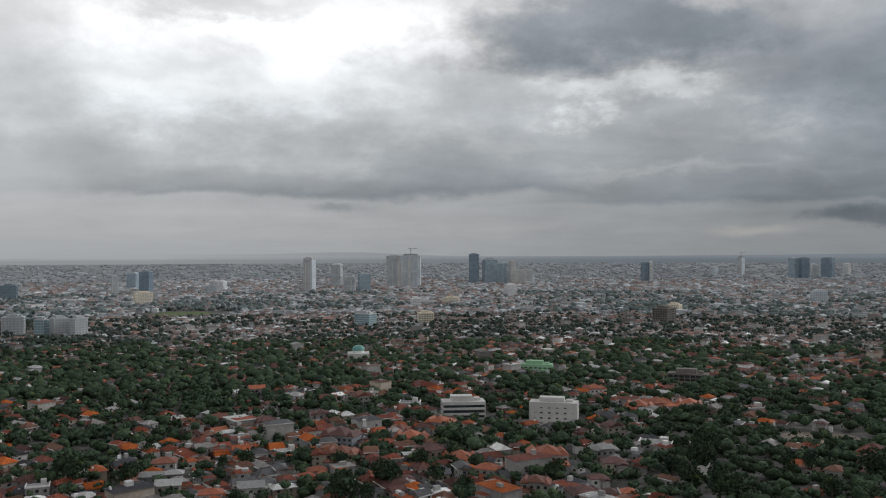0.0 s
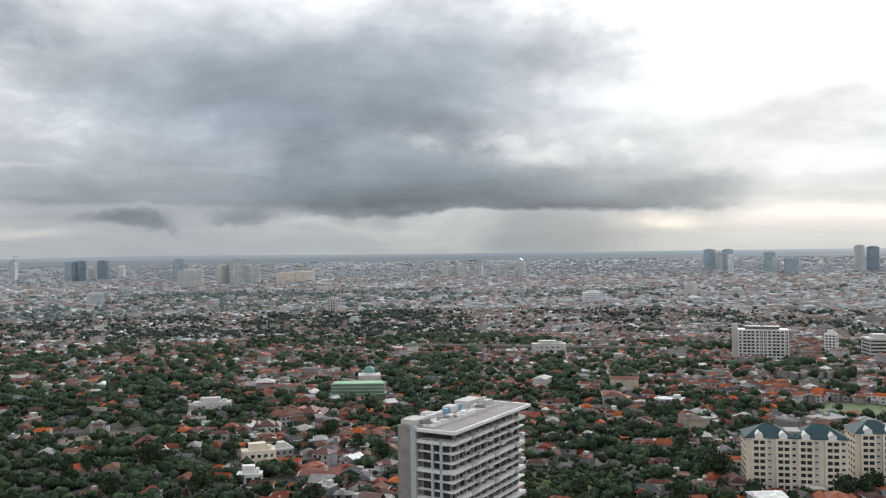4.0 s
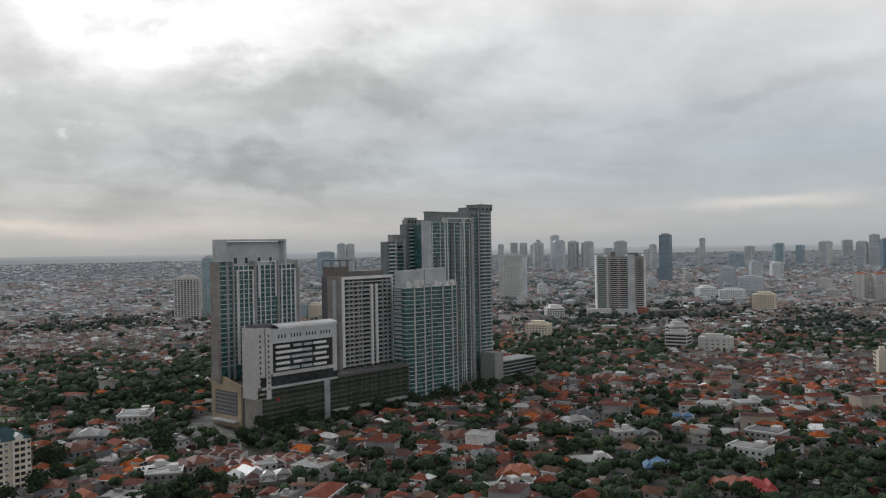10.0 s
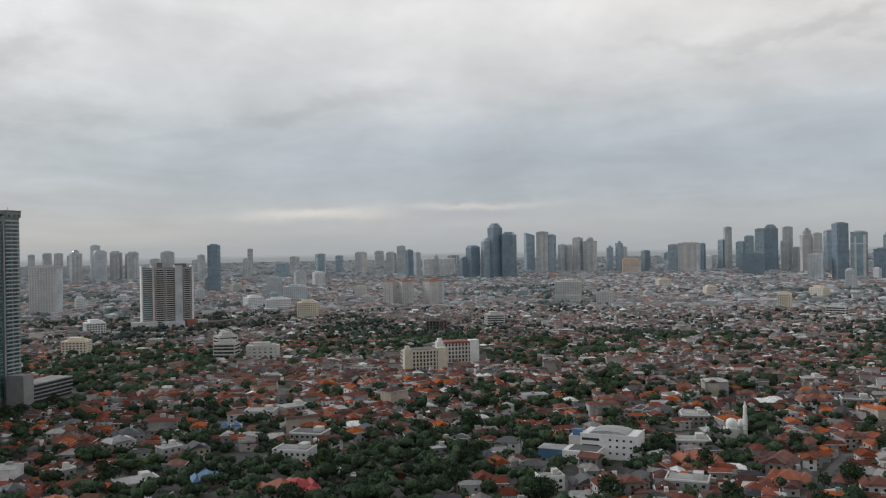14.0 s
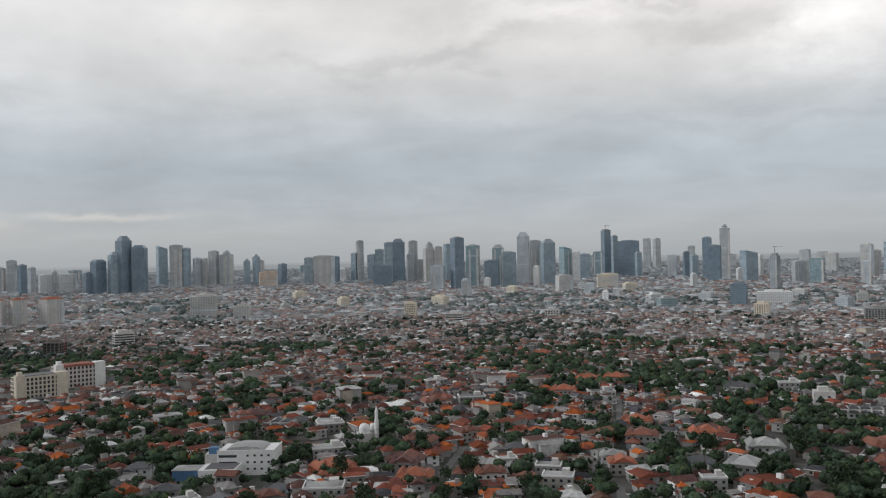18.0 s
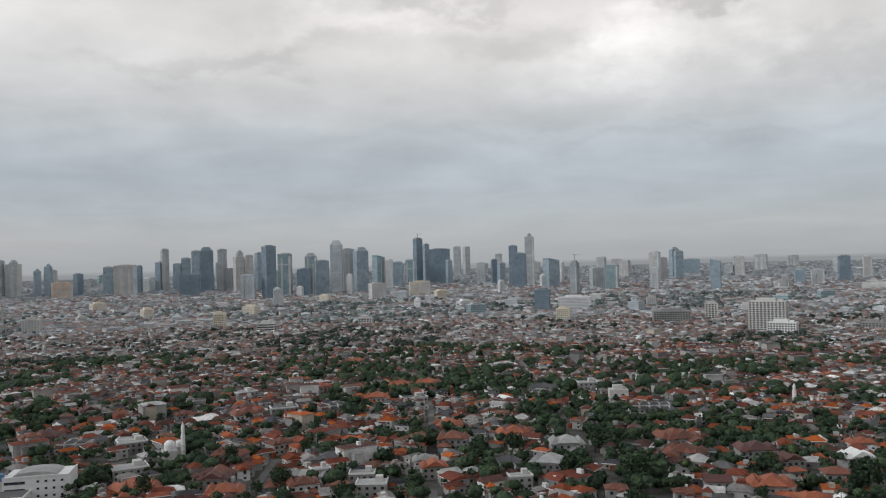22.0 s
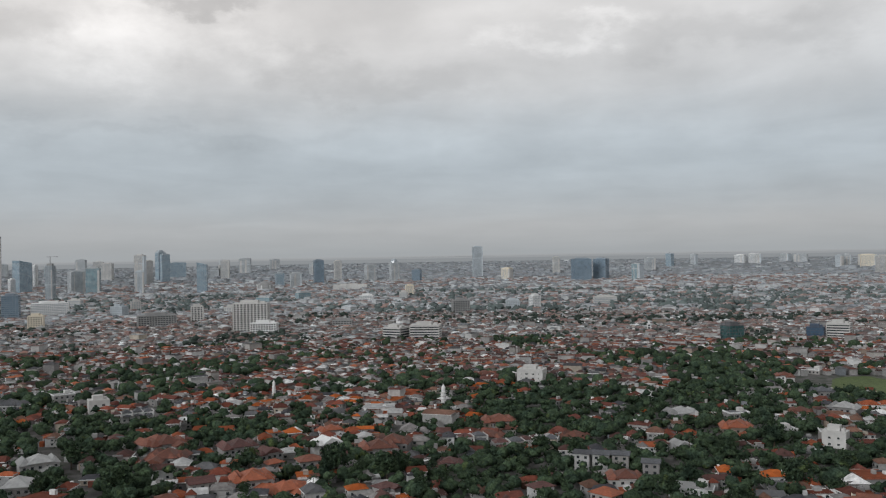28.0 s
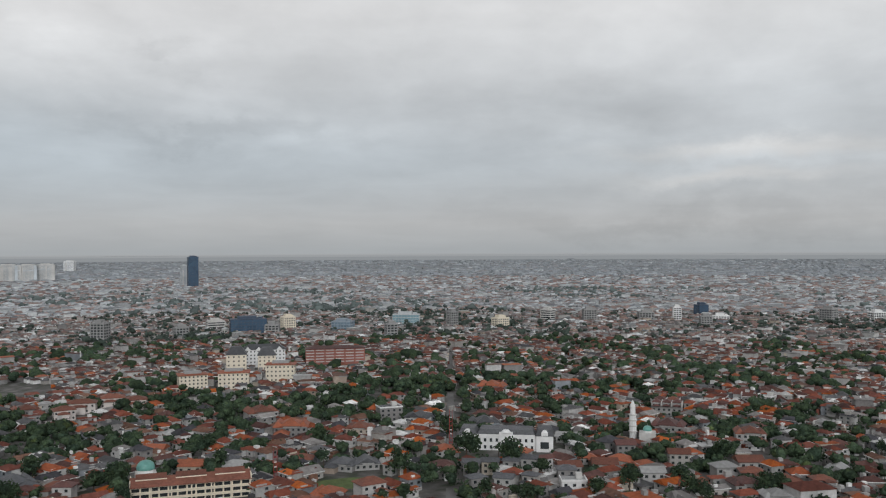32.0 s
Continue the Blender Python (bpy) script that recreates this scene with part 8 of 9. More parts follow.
lot = spot(-66.66, 795, 0, 14)
for row in range(5):
    for k in range(13):
        if car_rng.random() < 0.78:
            car(lot @ pose(-19 + 3.1 * k, -20 + 10 * row, 0, 0, 0, 90 + car_rng.uniform(-4, 4)))
for k in range(26):
    if car_rng.random() < 0.6:
        car(put(G, -60 + 14.5 * k + car_rng.uniform(-3, 3), -14.2 if k % 2 else -20.6, 0, 180 * (k % 2)))


# ---- houses and trees of the plain ----
rng = np.random.default_rng(7)
def smooth_noise(x, y, cell, seed):
    g = np.random.default_rng(seed).random((257, 257))
    u, v = x / cell + 128.3, y / cell + 128.7
    i, j = np.int64(np.floor(u)), np.int64(np.floor(v))
    a, b = u - i, v - j
    a, b = a * a * (3 - 2 * a), b * b * (3 - 2 * b)
    i, j = i % 256, j % 256
    return (g[i, j] * (1 - a) + g[i + 1, j] * a) * (1 - b) + (g[i, j + 1] * (1 - a) + g[i + 1, j + 1] * a) * b


# ---- residential streets ----
def streets():
    """Narrow asphalt streets on the grid that the houses follow."""
    b = Build()
    turn = Matrix.Rotation(radians(16), 3, "Z")
    for gap, width, across in ((96, 4.4, False), (132, 5.0, True)):
        for i in range(-13, 14):
            for j in range(-52, 52):
                p = [Vector((gap * i + o, 24 * (j + e), 0)) for o, e in ((-width / 2, 0), (width / 2, 0), (width / 2, 1), (-width / 2, 1))]
                p = [turn @ (Vector((v.y, v.x, 0)) if across else v) for v in p]
                m = (p[0] + p[2]) / 2
                az = math.degrees(math.atan2(-m.x, m.y))
                az = az - 360 if az > 40 else az
                if not (380 < m.length < 1150 and (-180 < az < -97 or -288 < az < -226)) or wooded(az, m.length) > 0.45 or float(smooth_noise(m.x, m.y, 70, 21)) < 0.46:
                    continue
                if any((m.x - cx) ** 2 + (m.y - cy) ** 2 < (cr + 9) ** 2 for cx, cy, cr in CLEAR):
                    continue
                z = 0.035 if across else 0.03
                q = [(v.x, v.y, z) for v in p]
                b.face(q[::-1] if across else q)
    tagged(part("streets", b, "lane_asphalt"), "narrow grey asphalt streets between the houses", "street", kind="structure")


streets()


def grid(r0, r1, cell):
    n = int(2 * r1 / cell) + 2
    k = (np.arange(n) - n / 2) * cell
    gx, gy = np.meshgrid(k, k)
    gx, gy = gx.ravel(), gy.ravel()
    c, s = math.cos(radians(16)), math.sin(radians(16))
    x, y = gx * c - gy * s, gx * s + gy * c
    bearing = np.degrees(np.arctan2(-x, y))
    bearing = np.where(bearing > 40, bearing - 360, bearing)
    laned = ((bearing < -97) & (bearing > -180)) | (bearing < -226)
    lane = laned & (smooth_noise(x, y, 70, 21) > 0.46) & ((np.abs((gx + 48) % 96 - 48) < 3.6) | (np.abs((gy + 66) % 132 - 66) < 3.6)) if cell < 11 else np.zeros(gx.shape, bool)
    x = x + (rng.random(x.size) - 0.5) * cell * (0.4 if cell < 14 else 0.9)
    y = y + (rng.random(y.size) - 0.5) * cell * (0.4 if cell < 14 else 0.9)
    r = np.hypot(x, y)
    az = np.degrees(np.arctan2(-x, y))
    view = np.where(az > 40, az - 360, az)
    ok = (r > r0) & (r <= r1) & (view < 36) & (view > -290) & ~lane
    for cx, cy, cr in CLEAR:
        ok &= (x - cx) ** 2 + (y - cy) ** 2 > (cr + cell * 0.35) ** 2
    return x[ok], y[ok], r[ok], view[ok]


def green_share(x, y, r, az):
    g = 0.27 + 0.95 * (smooth_noise(x, y, 70, 3) - 0.5) + 0.55 * (smooth_noise(x, y, 260, 4) - 0.5)
    g = g + np.where(az > -45, 0.14, 0.0)
    g = np.where(r > 1500, g * 0.85, g)
    g = np.where((r > 650) & (az < -140) & (az > -230), g - 0.07, g)
    deep = np.zeros_like(g)
    for a, rr, ha, hr, amount in GREEN:
        deep = deep + amount * np.exp(-((az - a) / ha) ** 2 - ((r - rr) / hr) ** 2)
    g = g + deep
    g = g + np.where(r > 1650, 0.9 * (smooth_noise(x, y, 420, 14) - 0.5), 0.0)
    return np.minimum(g, np.maximum(0.58 + 0.75 * smooth_noise(x, y, 38, 12) ** 1.5, np.minimum(1.45 * deep, 0.80)))


def stuff_mesh(name, verts, tris, mats, slots, label, category):
    me = bpy.data.meshes.new(name)
    me.vertices.add(len(verts))
    me.vertices.foreach_set("co", verts.astype(np.float32).ravel())
    me.loops.add(tris.size)
    me.loops.foreach_set("vertex_index", tris.astype(np.int32).ravel())
    me.polygons.add(len(tris))
    me.polygons.foreach_set("loop_start", np.arange(0, tris.size, 3, dtype=np.int32))
    for m in mats:
        me.materials.append(M[m])
    me.polygons.foreach_set("material_index", slots.astype(np.int32))
    me.update(calc_edges=True)
    if category != "trees":
        me.shade_flat()
    return tagged(new(name, me), label, category, kind="stuff")


WALL_TRIS = np.array([(0, 1, 5), (0, 5, 4), (1, 2, 6), (1, 6, 5), (2, 3, 7), (2, 7, 6), (3, 0, 4), (3, 4, 7)])
ROOF_TRIS = np.array([(8, 9, 13), (8, 13, 12), (9, 10, 13), (10, 11, 12), (10, 12, 13), (11, 8, 12)])


def house_field(name, x, y, r, w, d, h, rise, ang, roof_mat, label, wall_mat="walls"):
    n = len(x)
    z = ground_z(r)
    s = np.where(r > NEAR_FLAT, r * (2 / NEAR_FLAT - r / NEAR_FLAT ** 2), 1.0)
    s = np.maximum(s, 0.3)
    w, d, h, rise = w * np.sqrt(s), d * np.sqrt(s), h * s, rise * s
    sx = np.array([-1, 1, 1, -1, -1, 1, 1, -1, -1, 1, 1, -1, -1, 1]) * 0.5
    sy = np.array([-1, -1, 1, 1, -1, -1, 1, 1, -1, -1, 1, 1, 0, 0]) * 0.5
    over = np.where(np.arange(14) >= 8, 1.0, 0.0)
    lx = sx[None] * (w[:, None] + 1.5 * over[None] * s[:, None])
    ly = sy[None] * (d[:, None] + 1.5 * over[None] * s[:, None])
    gable = rng.random(n) < 0.35
    inset = np.where(gable, 0.0, np.minimum(d, w) * 0.42)
    lx[:, 12] = -w / 2 + inset
    lx[:, 13] = w / 2 - inset
    lz = np.zeros((n, 14))
    lz[:, 4:8] = h[:, None]
    lz[:, 8:12] = h[:, None] - 0.1 * s[:, None]
    lz[:, 12:] = (h + rise)[:, None]
    lz[:, :4] = -1.0
    c, q = np.cos(ang)[:, None], np.sin(ang)[:, None]
    v = np.stack([x[:, None] + lx * c - ly * q, y[:, None] + lx * q + ly * c, z[:, None] + lz], -1).reshape(-1, 3)
    roof = ROOF_TRIS
    t = np.concatenate([WALL_TRIS, roof])[None] + (np.arange(n) * 14)[:, None, None]
    slots = np.tile(np.array([0] * 8 + [1] * len(roof)), n)
    return stuff_mesh(name, v, t.reshape(-1, 3), (wall_mat, roof_mat), slots, label, "houses")


OCTA = np.array([(1, 0, 0), (-1, 0, 0), (0, 1, 0), (0, -1, 0), (0, 0, 1), (0, 0, -1.0)])
OCTA_T = np.array([(0, 2, 4), (2, 1, 4), (1, 3, 4), (3, 0, 4), (2, 0, 5), (1, 2, 5), (3, 1, 5), (0, 3, 5)])


def clumps(centres, size, squash=0.8):
    """Leaf clumps: uneven rounded lumps, each turned its own way."""
    n = len(centres)
    v = OCTA[None] * size[:, None, None] * (0.75 + 0.6 * rng.random((n, 6, 1)))
    q = rng.normal(size=(n, 4)) * (np.array([1, 0, 0, 1]) if squash < 0.6 else 1.0)
    q /= np.linalg.norm(q, axis=1, keepdims=True)
    a, b, c, d = q.T
    rot = np.stack([np.stack([1 - 2 * (c * c + d * d), 2 * (b * c - a * d), 2 * (b * d + a * c)], -1), np.stack([2 * (b * c + a * d), 1 - 2 * (b * b + d * d), 2 * (c * d - a * b)], -1),
                    np.stack([2 * (b * d - a * c), 2 * (c * d + a * b), 1 - 2 * (b * b + c * c)], -1)], 1)
    v = np.einsum("nij,nkj->nki", rot, v)
    v[:, :, 2] *= squash
    t = (OCTA_T)[None] + (np.arange(n) * 6)[:, None, None]
    return (v + centres[:, None]).reshape(-1, 3), t.reshape(-1, 3)


LUMP, LUMP_T = [tuple(v) for v in OCTA], []
seen = {}
for tri in OCTA_T:
    mids = []
    for i, j in ((0, 1), (1, 2), (2, 0)):
        key = tuple(sorted((int(tri[i]), int(tri[j]))))
        if key not in seen:
            seen[key] = len(LUMP)
            m = OCTA[key[0]] + OCTA[key[1]]
            LUMP.append(tuple(m / np.linalg.norm(m)))
        mids.append(seen[key])
    LUMP_T += [(tri[0], mids[0], mids[2]), (tri[1], mids[1], mids[0]), (tri[2], mids[2], mids[1]), tuple(mids)]
LUMP, LUMP_T = np.array(LUMP), np.array(LUMP_T)


def lumps(centres, size, squash=0.8):
    """Boughs in full leaf: rounded lumps with an uneven rim, each its own."""
    n = len(centres)
    k = 1 + 0.20 * rng.normal(size=(n, 18, 1)).clip(-1.6, 1.6)
    a = rng.random(n) * 6.283
    v = LUMP[None] * size[:, None, None] * k
    c, s = np.cos(a)[:, None], np.sin(a)[:, None]
    v = np.stack([v[:, :, 0] * c - v[:, :, 1] * s, v[:, :, 0] * s + v[:, :, 1] * c, v[:, :, 2] * squash], -1)
    t = LUMP_T[None] + (np.arange(n) * 18)[:, None, None]
    return (v + centres[:, None]).reshape(-1, 3), t.reshape(-1, 3)


def sprays(centres, size):
    """Sprays of leaves: small folded sheets, each turned its own way."""
    n = len(centres)
    a, b = rng.normal(size=(n, 3)), rng.normal(size=(n, 3))
    a /= np.linalg.norm(a, axis=1, keepdims=True)
    b -= (a * b).sum(1, keepdims=True) * a
    b /= np.linalg.norm(b, axis=1, keepdims=True)
    c = np.cross(a, b)
    s = size[:, None]
    k = 0.6 + 0.5 * rng.random((n, 1))
    v = np.stack([centres + a * s, centres + b * s * k + c * s * 0.3, centres - a * s, centres - b * s * k + c * s * 0.3], 1).reshape(-1, 3)
    t = np.array([(0, 1, 2), (0, 2, 3)])[None] + (np.arange(n) * 4)[:, None, None]
    return v, t.reshape(-1, 3)


def tree_field(name, x, y, r, radius, tall, per_tree, label, leaf="leaves", leafy=0, boughs=0):
    n = len(x)
    s = np.where(r > NEAR_FLAT, np.maximum(0.35, r * (2 / NEAR_FLAT - r / NEAR_FLAT ** 2)), 1.0)
    radius, tall = radius * np.sqrt(s), tall * s
    u = rng.normal(size=(n, per_tree, 3))
    u /= np.linalg.norm(u, axis=2, keepdims=True) + 1e-6
    u[:, :, 2] = np.abs(u[:, :, 2]) * 0.9 - 0.25
    k = (0.45 + 0.6 * rng.random((n, per_tree, 1)))
    c = u * k * radius[:, None, None]
    c[:, :, 2] *= 0.75
    c[:, :, 0] += x[:, None]
    c[:, :, 1] += y[:, None]
    c[:, :, 2] += (ground_z(r) + tall - radius * 0.55)[:, None]
    size = (radius[:, None] * (0.20 + 0.26 * rng.random((n, per_tree))) * (2.1 / math.sqrt(per_tree) + 0.40)).ravel()
    if boughs:
        u = rng.normal(size=(n, boughs, 3))
        u /= np.linalg.norm(u, axis=2, keepdims=True)
        u[:, :, 2] = np.abs(u[:, :, 2]) * 0.7 - 0.15
        u[:, 0] *= 0.3 if boughs > 1 else 0.05
        c = u * (0.52 * radius)[:, None, None] + np.stack([x, y, ground_z(r) + tall - radius * 0.55], -1)[:, None]
        v, t = lumps(c.reshape(-1, 3), (radius[:, None] * (0.36 + 0.22 * rng.random((n, boughs))) * (1.0 if boughs > 2 else 1.75)).ravel())
    else:
        v, t = clumps(c.reshape(-1, 3), size, 0.55 if r.min() > 2500 else 0.8)
    if leafy:
        lobes = rng.normal(size=(n, 5, 3))
        lobes /= np.linalg.norm(lobes, axis=2, keepdims=True)
        lobes[:, :, 2] = np.abs(lobes[:, :, 2]) * 0.7 - 0.1
        which = rng.integers(0, 5, (n, leafy))
        q = rng.normal(size=(n, leafy, 3))
        q /= np.linalg.norm(q, axis=2, keepdims=True)
        q = q * (0.50 + 0.12 * rng.random((n, leafy, 1))) + np.take_along_axis(lobes, which[:, :, None], 1) * 0.44
        q = q * radius[:, None, None]
        q[:, :, 2] = np.maximum(q[:, :, 2], -0.45 * radius[:, None]) * 0.85
        q += np.stack([x, y, ground_z(r) + tall - radius * 0.55], -1)[:, None]
        v2, t2 = sprays(q.reshape(-1, 3), (radius[:, None] * (0.10 + 0.10 * rng.random((n, leafy)))).ravel())
        t = np.concatenate([t, t2 + len(v)])
        v = np.concatenate([v, v2])
    return stuff_mesh(name, v, t, (leaf,), np.zeros(len(t)), label, "trees")


CUBE = np.array([(-1, -1, 0), (1, -1, 0), (1, 1, 0), (-1, 1, 0), (-1, -1, 1), (1, -1, 1), (1, 1, 1), (-1, 1, 1.0)]) * np.array([0.5, 0.5, 1.0])
CUBE_T = np.concatenate([np.array([(0, 1, 5), (0, 5, 4), (1, 2, 6), (1, 6, 5), (2, 3, 7), (2, 7, 6), (3, 0, 4), (3, 4, 7)]), np.array([(4, 5, 6), (4, 6, 7)])])


def box_field(name, x, y, z, w, d, h, ang, mats, slots, label, category):
    """Many small boxes, each turned by its own angle."""
    n = len(x)
    v = CUBE[None] * np.stack([w, d, h], -1)[:, None]
    c, q = np.cos(ang)[:, None], np.sin(ang)[:, None]
    v = np.stack([x[:, None] + v[:, :, 0] * c - v[:, :, 1] * q, y[:, None] + v[:, :, 0] * q + v[:, :, 1] * c, z[:, None] + v[:, :, 2]], -1)
    t = CUBE_T[None] + (np.arange(n) * 8)[:, None, None]
    return stuff_mesh(name, v.reshape(-1, 3), t.reshape(-1, 3), mats, np.repeat(slots, 10), label, category)


def dress(x, y, w, d, h, rise, ang, flat, prefix):
    """Windows, yard walls, sheds, roof tanks and stair heads of a field of houses."""
    n = len(x)
    out = [[] for _ in range(7)]

    def put(k, px, py, pz, bw, bd, bh, slot):
        a = ang[k]
        gx, gy = x[k] + px * np.cos(a) - py * np.sin(a), y[k] + px * np.sin(a) + py * np.cos(a)
        m = len(gx)
        for store, value in zip(out, (gx, gy, np.broadcast_to(pz, m), np.broadcast_to(bw, m), np.broadcast_to(bd, m), np.broadcast_to(bh, m), np.full(m, slot))):
            store.append(value)
        turns.append(a)

    turns = []
    allk = np.arange(n)
    two = allk[h > 5]
    for k, z in ((allk, 1.0), (two, 3.7)):
        for side in (-1, 1):
            # only the fronts on the streets towards the middle have windows
            front = k[side * (x[k] * np.sin(ang[k]) - y[k] * np.cos(ang[k])) > 0]
            end = k[side * (x[k] * np.cos(ang[k]) + y[k] * np.sin(ang[k])) < 0]
            for f in (-0.28, 0.26) if prefix == "near" else ():
                put(front, w[front] * f, side * (d[front] / 2), z, 1.5, 0.16, 1.3, 0)
            if prefix == "near" or side > 0:
                put(end, side * (w[end] / 2), d[end] * 0.1, z, 0.16, 1.5, 1.3, 0)
    win = len(np.concatenate(out[0]))
    for share, slot, lo, hi, tall in ((0.35, 1, 1.5, 4.0, 2.6), (0.22, 1, 2.5, 6.0, 2.2), (0.55, 2, 2.0, 6.0, 2.6), (0.20, 3, 1.2, 4.0, 3.3)):
        k = np.nonzero(rng.random(n) < (share if prefix == "near" else share * (0.3 if prefix == "middle" else 0.14)))[0]
        m = len(k)
        e = np.where(rng.random(m) < 0.5, -1, 1)
        put(k, (rng.random(m) - 0.5) * w[k], e * (d[k] / 2 + 1.2 + 1.6 * rng.random(m)), 0.0, lo + (hi - lo) * rng.random(m), lo * 0.8 + 1.5 * rng.random(m), tall + 1.2 * rng.random(m), slot)
    # pale fascia boards along some eaves
    k = np.nonzero((rng.random(n) < (0.5 if prefix == "near" else 0.22)) & ~flat)[0]
    e = np.where(x[k] * np.sin(ang[k]) - y[k] * np.cos(ang[k]) > 0, 1, -1)
    put(k, np.zeros(len(k)), e * (d[k] / 2 + 0.78), h[k] - 0.32, w[k] + 1.3, 0.2, 0.34 if prefix == "near" else 0.5, 4)
    k = np.nonzero(rng.random(n) < (0.26 if prefix == "near" else 0.10))[0]
    put(k, (rng.random(len(k)) - 0.5) * w[k] * 1.1, (rng.random(len(k)) - 0.5) * d[k], h[k] * 0.5, 0.7 + 2.0 * rng.random(len(k)), 0.7 + 1.6 * rng.random(len(k)), h[k] * 0.5 + 0.4 + 1.6 * rng.random(len(k)), 4)
    k = np.nonzero(flat)[0]
    put(k, (rng.random(len(k)) - 0.5) * w[k] * 0.5, (rng.random(len(k)) - 0.5) * d[k] * 0.5, h[k], 1.6 + 2.2 * rng.random(len(k)), 1.6 + 2 * rng.random(len(k)), 1.3 + 1.6 * rng.random(len(k)), 1)
    k = np.nonzero(rng.random(n) < 0.4)[0]
    put(k, w[k] * 0.52, (rng.random(len(k)) - 0.5) * d[k], h[k] - 1.0, 0.4, d[k] * 0.6, 1.0 + rise[k] * 0.4, 1)
    o = [np.concatenate(v) for v in out]
    t = np.concatenate(turns)
    if prefix == "near":
        box_field("windows_" + prefix, *[v[:win] for v in o[:6]], t[:win], ("glass",), o[6][:win], "dark windows of the low houses", "windows")
    box_field("yards_" + prefix, *[v[win:] for v in o[:6]], t[win:], ("glass", "walls", "roofs", "walls", "white"), o[6][win:], "sheds, stair heads, carports and yard walls", "sheds")


def fill(r0, r1, cell, house_name, tree_name, roof_mat, per_tree, words, tree_words, wing=0.0, cover=0.93, far=False, leafy=0, wall_mat="walls", leaf="leaves", dressed="", boughs=0, less=0.0):
    x, y, r, az = grid(r0, r1, cell)
    g = green_share(x, y, r, az) - np.where(az < -45, less, less * 0.4)
    pick = rng.random(x.size)
    lane = smooth_noise(x, y, 45, 9)
    is_tree = pick < g
    is_house = (~is_tree) & (rng.random(x.size) < cover)
    hx, hy, hr = x[is_house], y[is_house], r[is_house]
    n = hx.size
    ang = radians(16) + np.round(smooth_noise(hx, hy, 220, 5) * 6) * radians(13) + rng.normal(size=n) * 0.07 + (rng.random(n) < 0.5) * math.pi / 2
    w = cell * (0.70 + 0.48 * rng.random(n))
    d = cell * (0.56 + 0.36 * rng.random(n))
    h = np.where(rng.random(n) < 0.45, 5.6, 3.2) + rng.random(n) * 1.2
    flat = rng.random(n) < 0.16
    rise = np.where(flat, 0.3, d * (0.20 + 0.12 * rng.random(n)))
    big = rng.random(n) < (0.02 if cell < 11 else 0.04)
    w, d, h = np.where(big, w * 1.8, w), np.where(big, d * 1.6, d), np.where(big, h + 2 + 5 * rng.random(n), h)
    flat = flat | (big & (rng.random(n) < 0.7))
    rise = np.where(flat, 0.3, rise)
    house_field(house_name, hx, hy, hr, w, d, h, rise, ang, roof_mat, words, wall_mat)
    if dressed:
        dress(hx, hy, w, d, h, rise, ang, flat, dressed)
    if wing:
        k = rng.random(n) < wing
        off = cell * 0.34
        a2 = ang[k] + (rng.random(k.sum()) < 0.5) * math.pi + 0.6
        house_field(house_name, hx[k] + off * np.cos(a2), hy[k] + off * np.sin(a2), hr[k], w[k] * 0.72, d[k] * 0.6, h[k] * (0.7 + 0.35 * rng.random(k.sum())),
                    rise[k] * 0.75, ang[k] + math.pi / 2, roof_mat, words)
    # trees: whole cells of gardens, and single crowns between the houses
    tx, ty, tr = x[is_tree], y[is_tree], r[is_tree]
    extra = is_house & (rng.random(x.size) < (0.30 if cell > 10 else 0.16))
    ex = x[extra] + (rng.random(extra.sum()) - 0.5) * cell * 1.1
    ey = y[extra] + (rng.random(extra.sum()) - 0.5) * cell * 1.1
    step = max(cell, 10.0) if cell < 12 else cell
    rad = np.concatenate([step * (0.34 + 0.50 * rng.random(tx.size) ** 1.7), step * (0.13 + 0.19 * rng.random(ex.size))])
    ax, ay = np.concatenate([tx, ex]), np.concatenate([ty, ey])
    ar = np.hypot(ax, ay)
    tall = np.concatenate([4.5 + 6.5 * rng.random(tx.size), 3.5 + 4.0 * rng.random(ex.size)])
    if far:
        rad, tall = rad * 0.7, tall * 0.5
    tree_field(tree_name, ax, ay, ar, rad, tall if far else np.maximum(tall, rad * 0.9), per_tree, tree_words, leaf, leafy, boughs)


fill(385, 760, 10.5, "houses_near", "trees_near", "roofs", 4, "dense low houses with clay-tile and metal roofs", "dark green garden and street trees", wing=0.8, leafy=28, dressed="near", boughs=4)
# from here outwards each ring has more distance haze in its colours
fill(760, 1150, 8.2, "houses_middle", "trees_middle", "hazedroofs", 5, "dense low houses with clay-tile and metal roofs", "dark green trees between the houses", dressed="middle", boughs=1, less=0.03)
fill(1150, 1650, 9.6, "houses_outer", "trees_outer", "midhazeroofs", 2, "dense houses of the outer streets, roofs greyed by painted haze", "green trees between the outer houses, greyed by painted haze", dressed="outer", leaf="outerhazeleaves", less=0.04)
fill(1650, 2600, 14.0, "houses_far", "trees_far", "far_hazed_roofs", 1, "small far houses, red-brown and grey roofs paled by painted haze", "trees between far houses, greyed by painted haze", wall_mat="hazedwalls", leaf="midhazeleaves", less=0.05)
fill(2600, 3450, 20.0, "houses_distant", "trees_distant", "far_hazed_roofs", 1, "distant roofs towards the skyline, paled by painted haze", "distant tree cover towards the skyline, paled by painted haze", far=True, wall_mat="hazedwalls", leaf="hazedleaves", cover=0.8)
fill(3450, 4540, 26.0, "houses_horizon", "trees_horizon", "horizon", 1, "distant roofs towards the skyline, paled by painted haze", "distant tree cover towards the skyline, paled by painted haze", far=True, wall_mat="far_hazed_walls", leaf="far_hazed_leaves", cover=0.55, less=0.15)


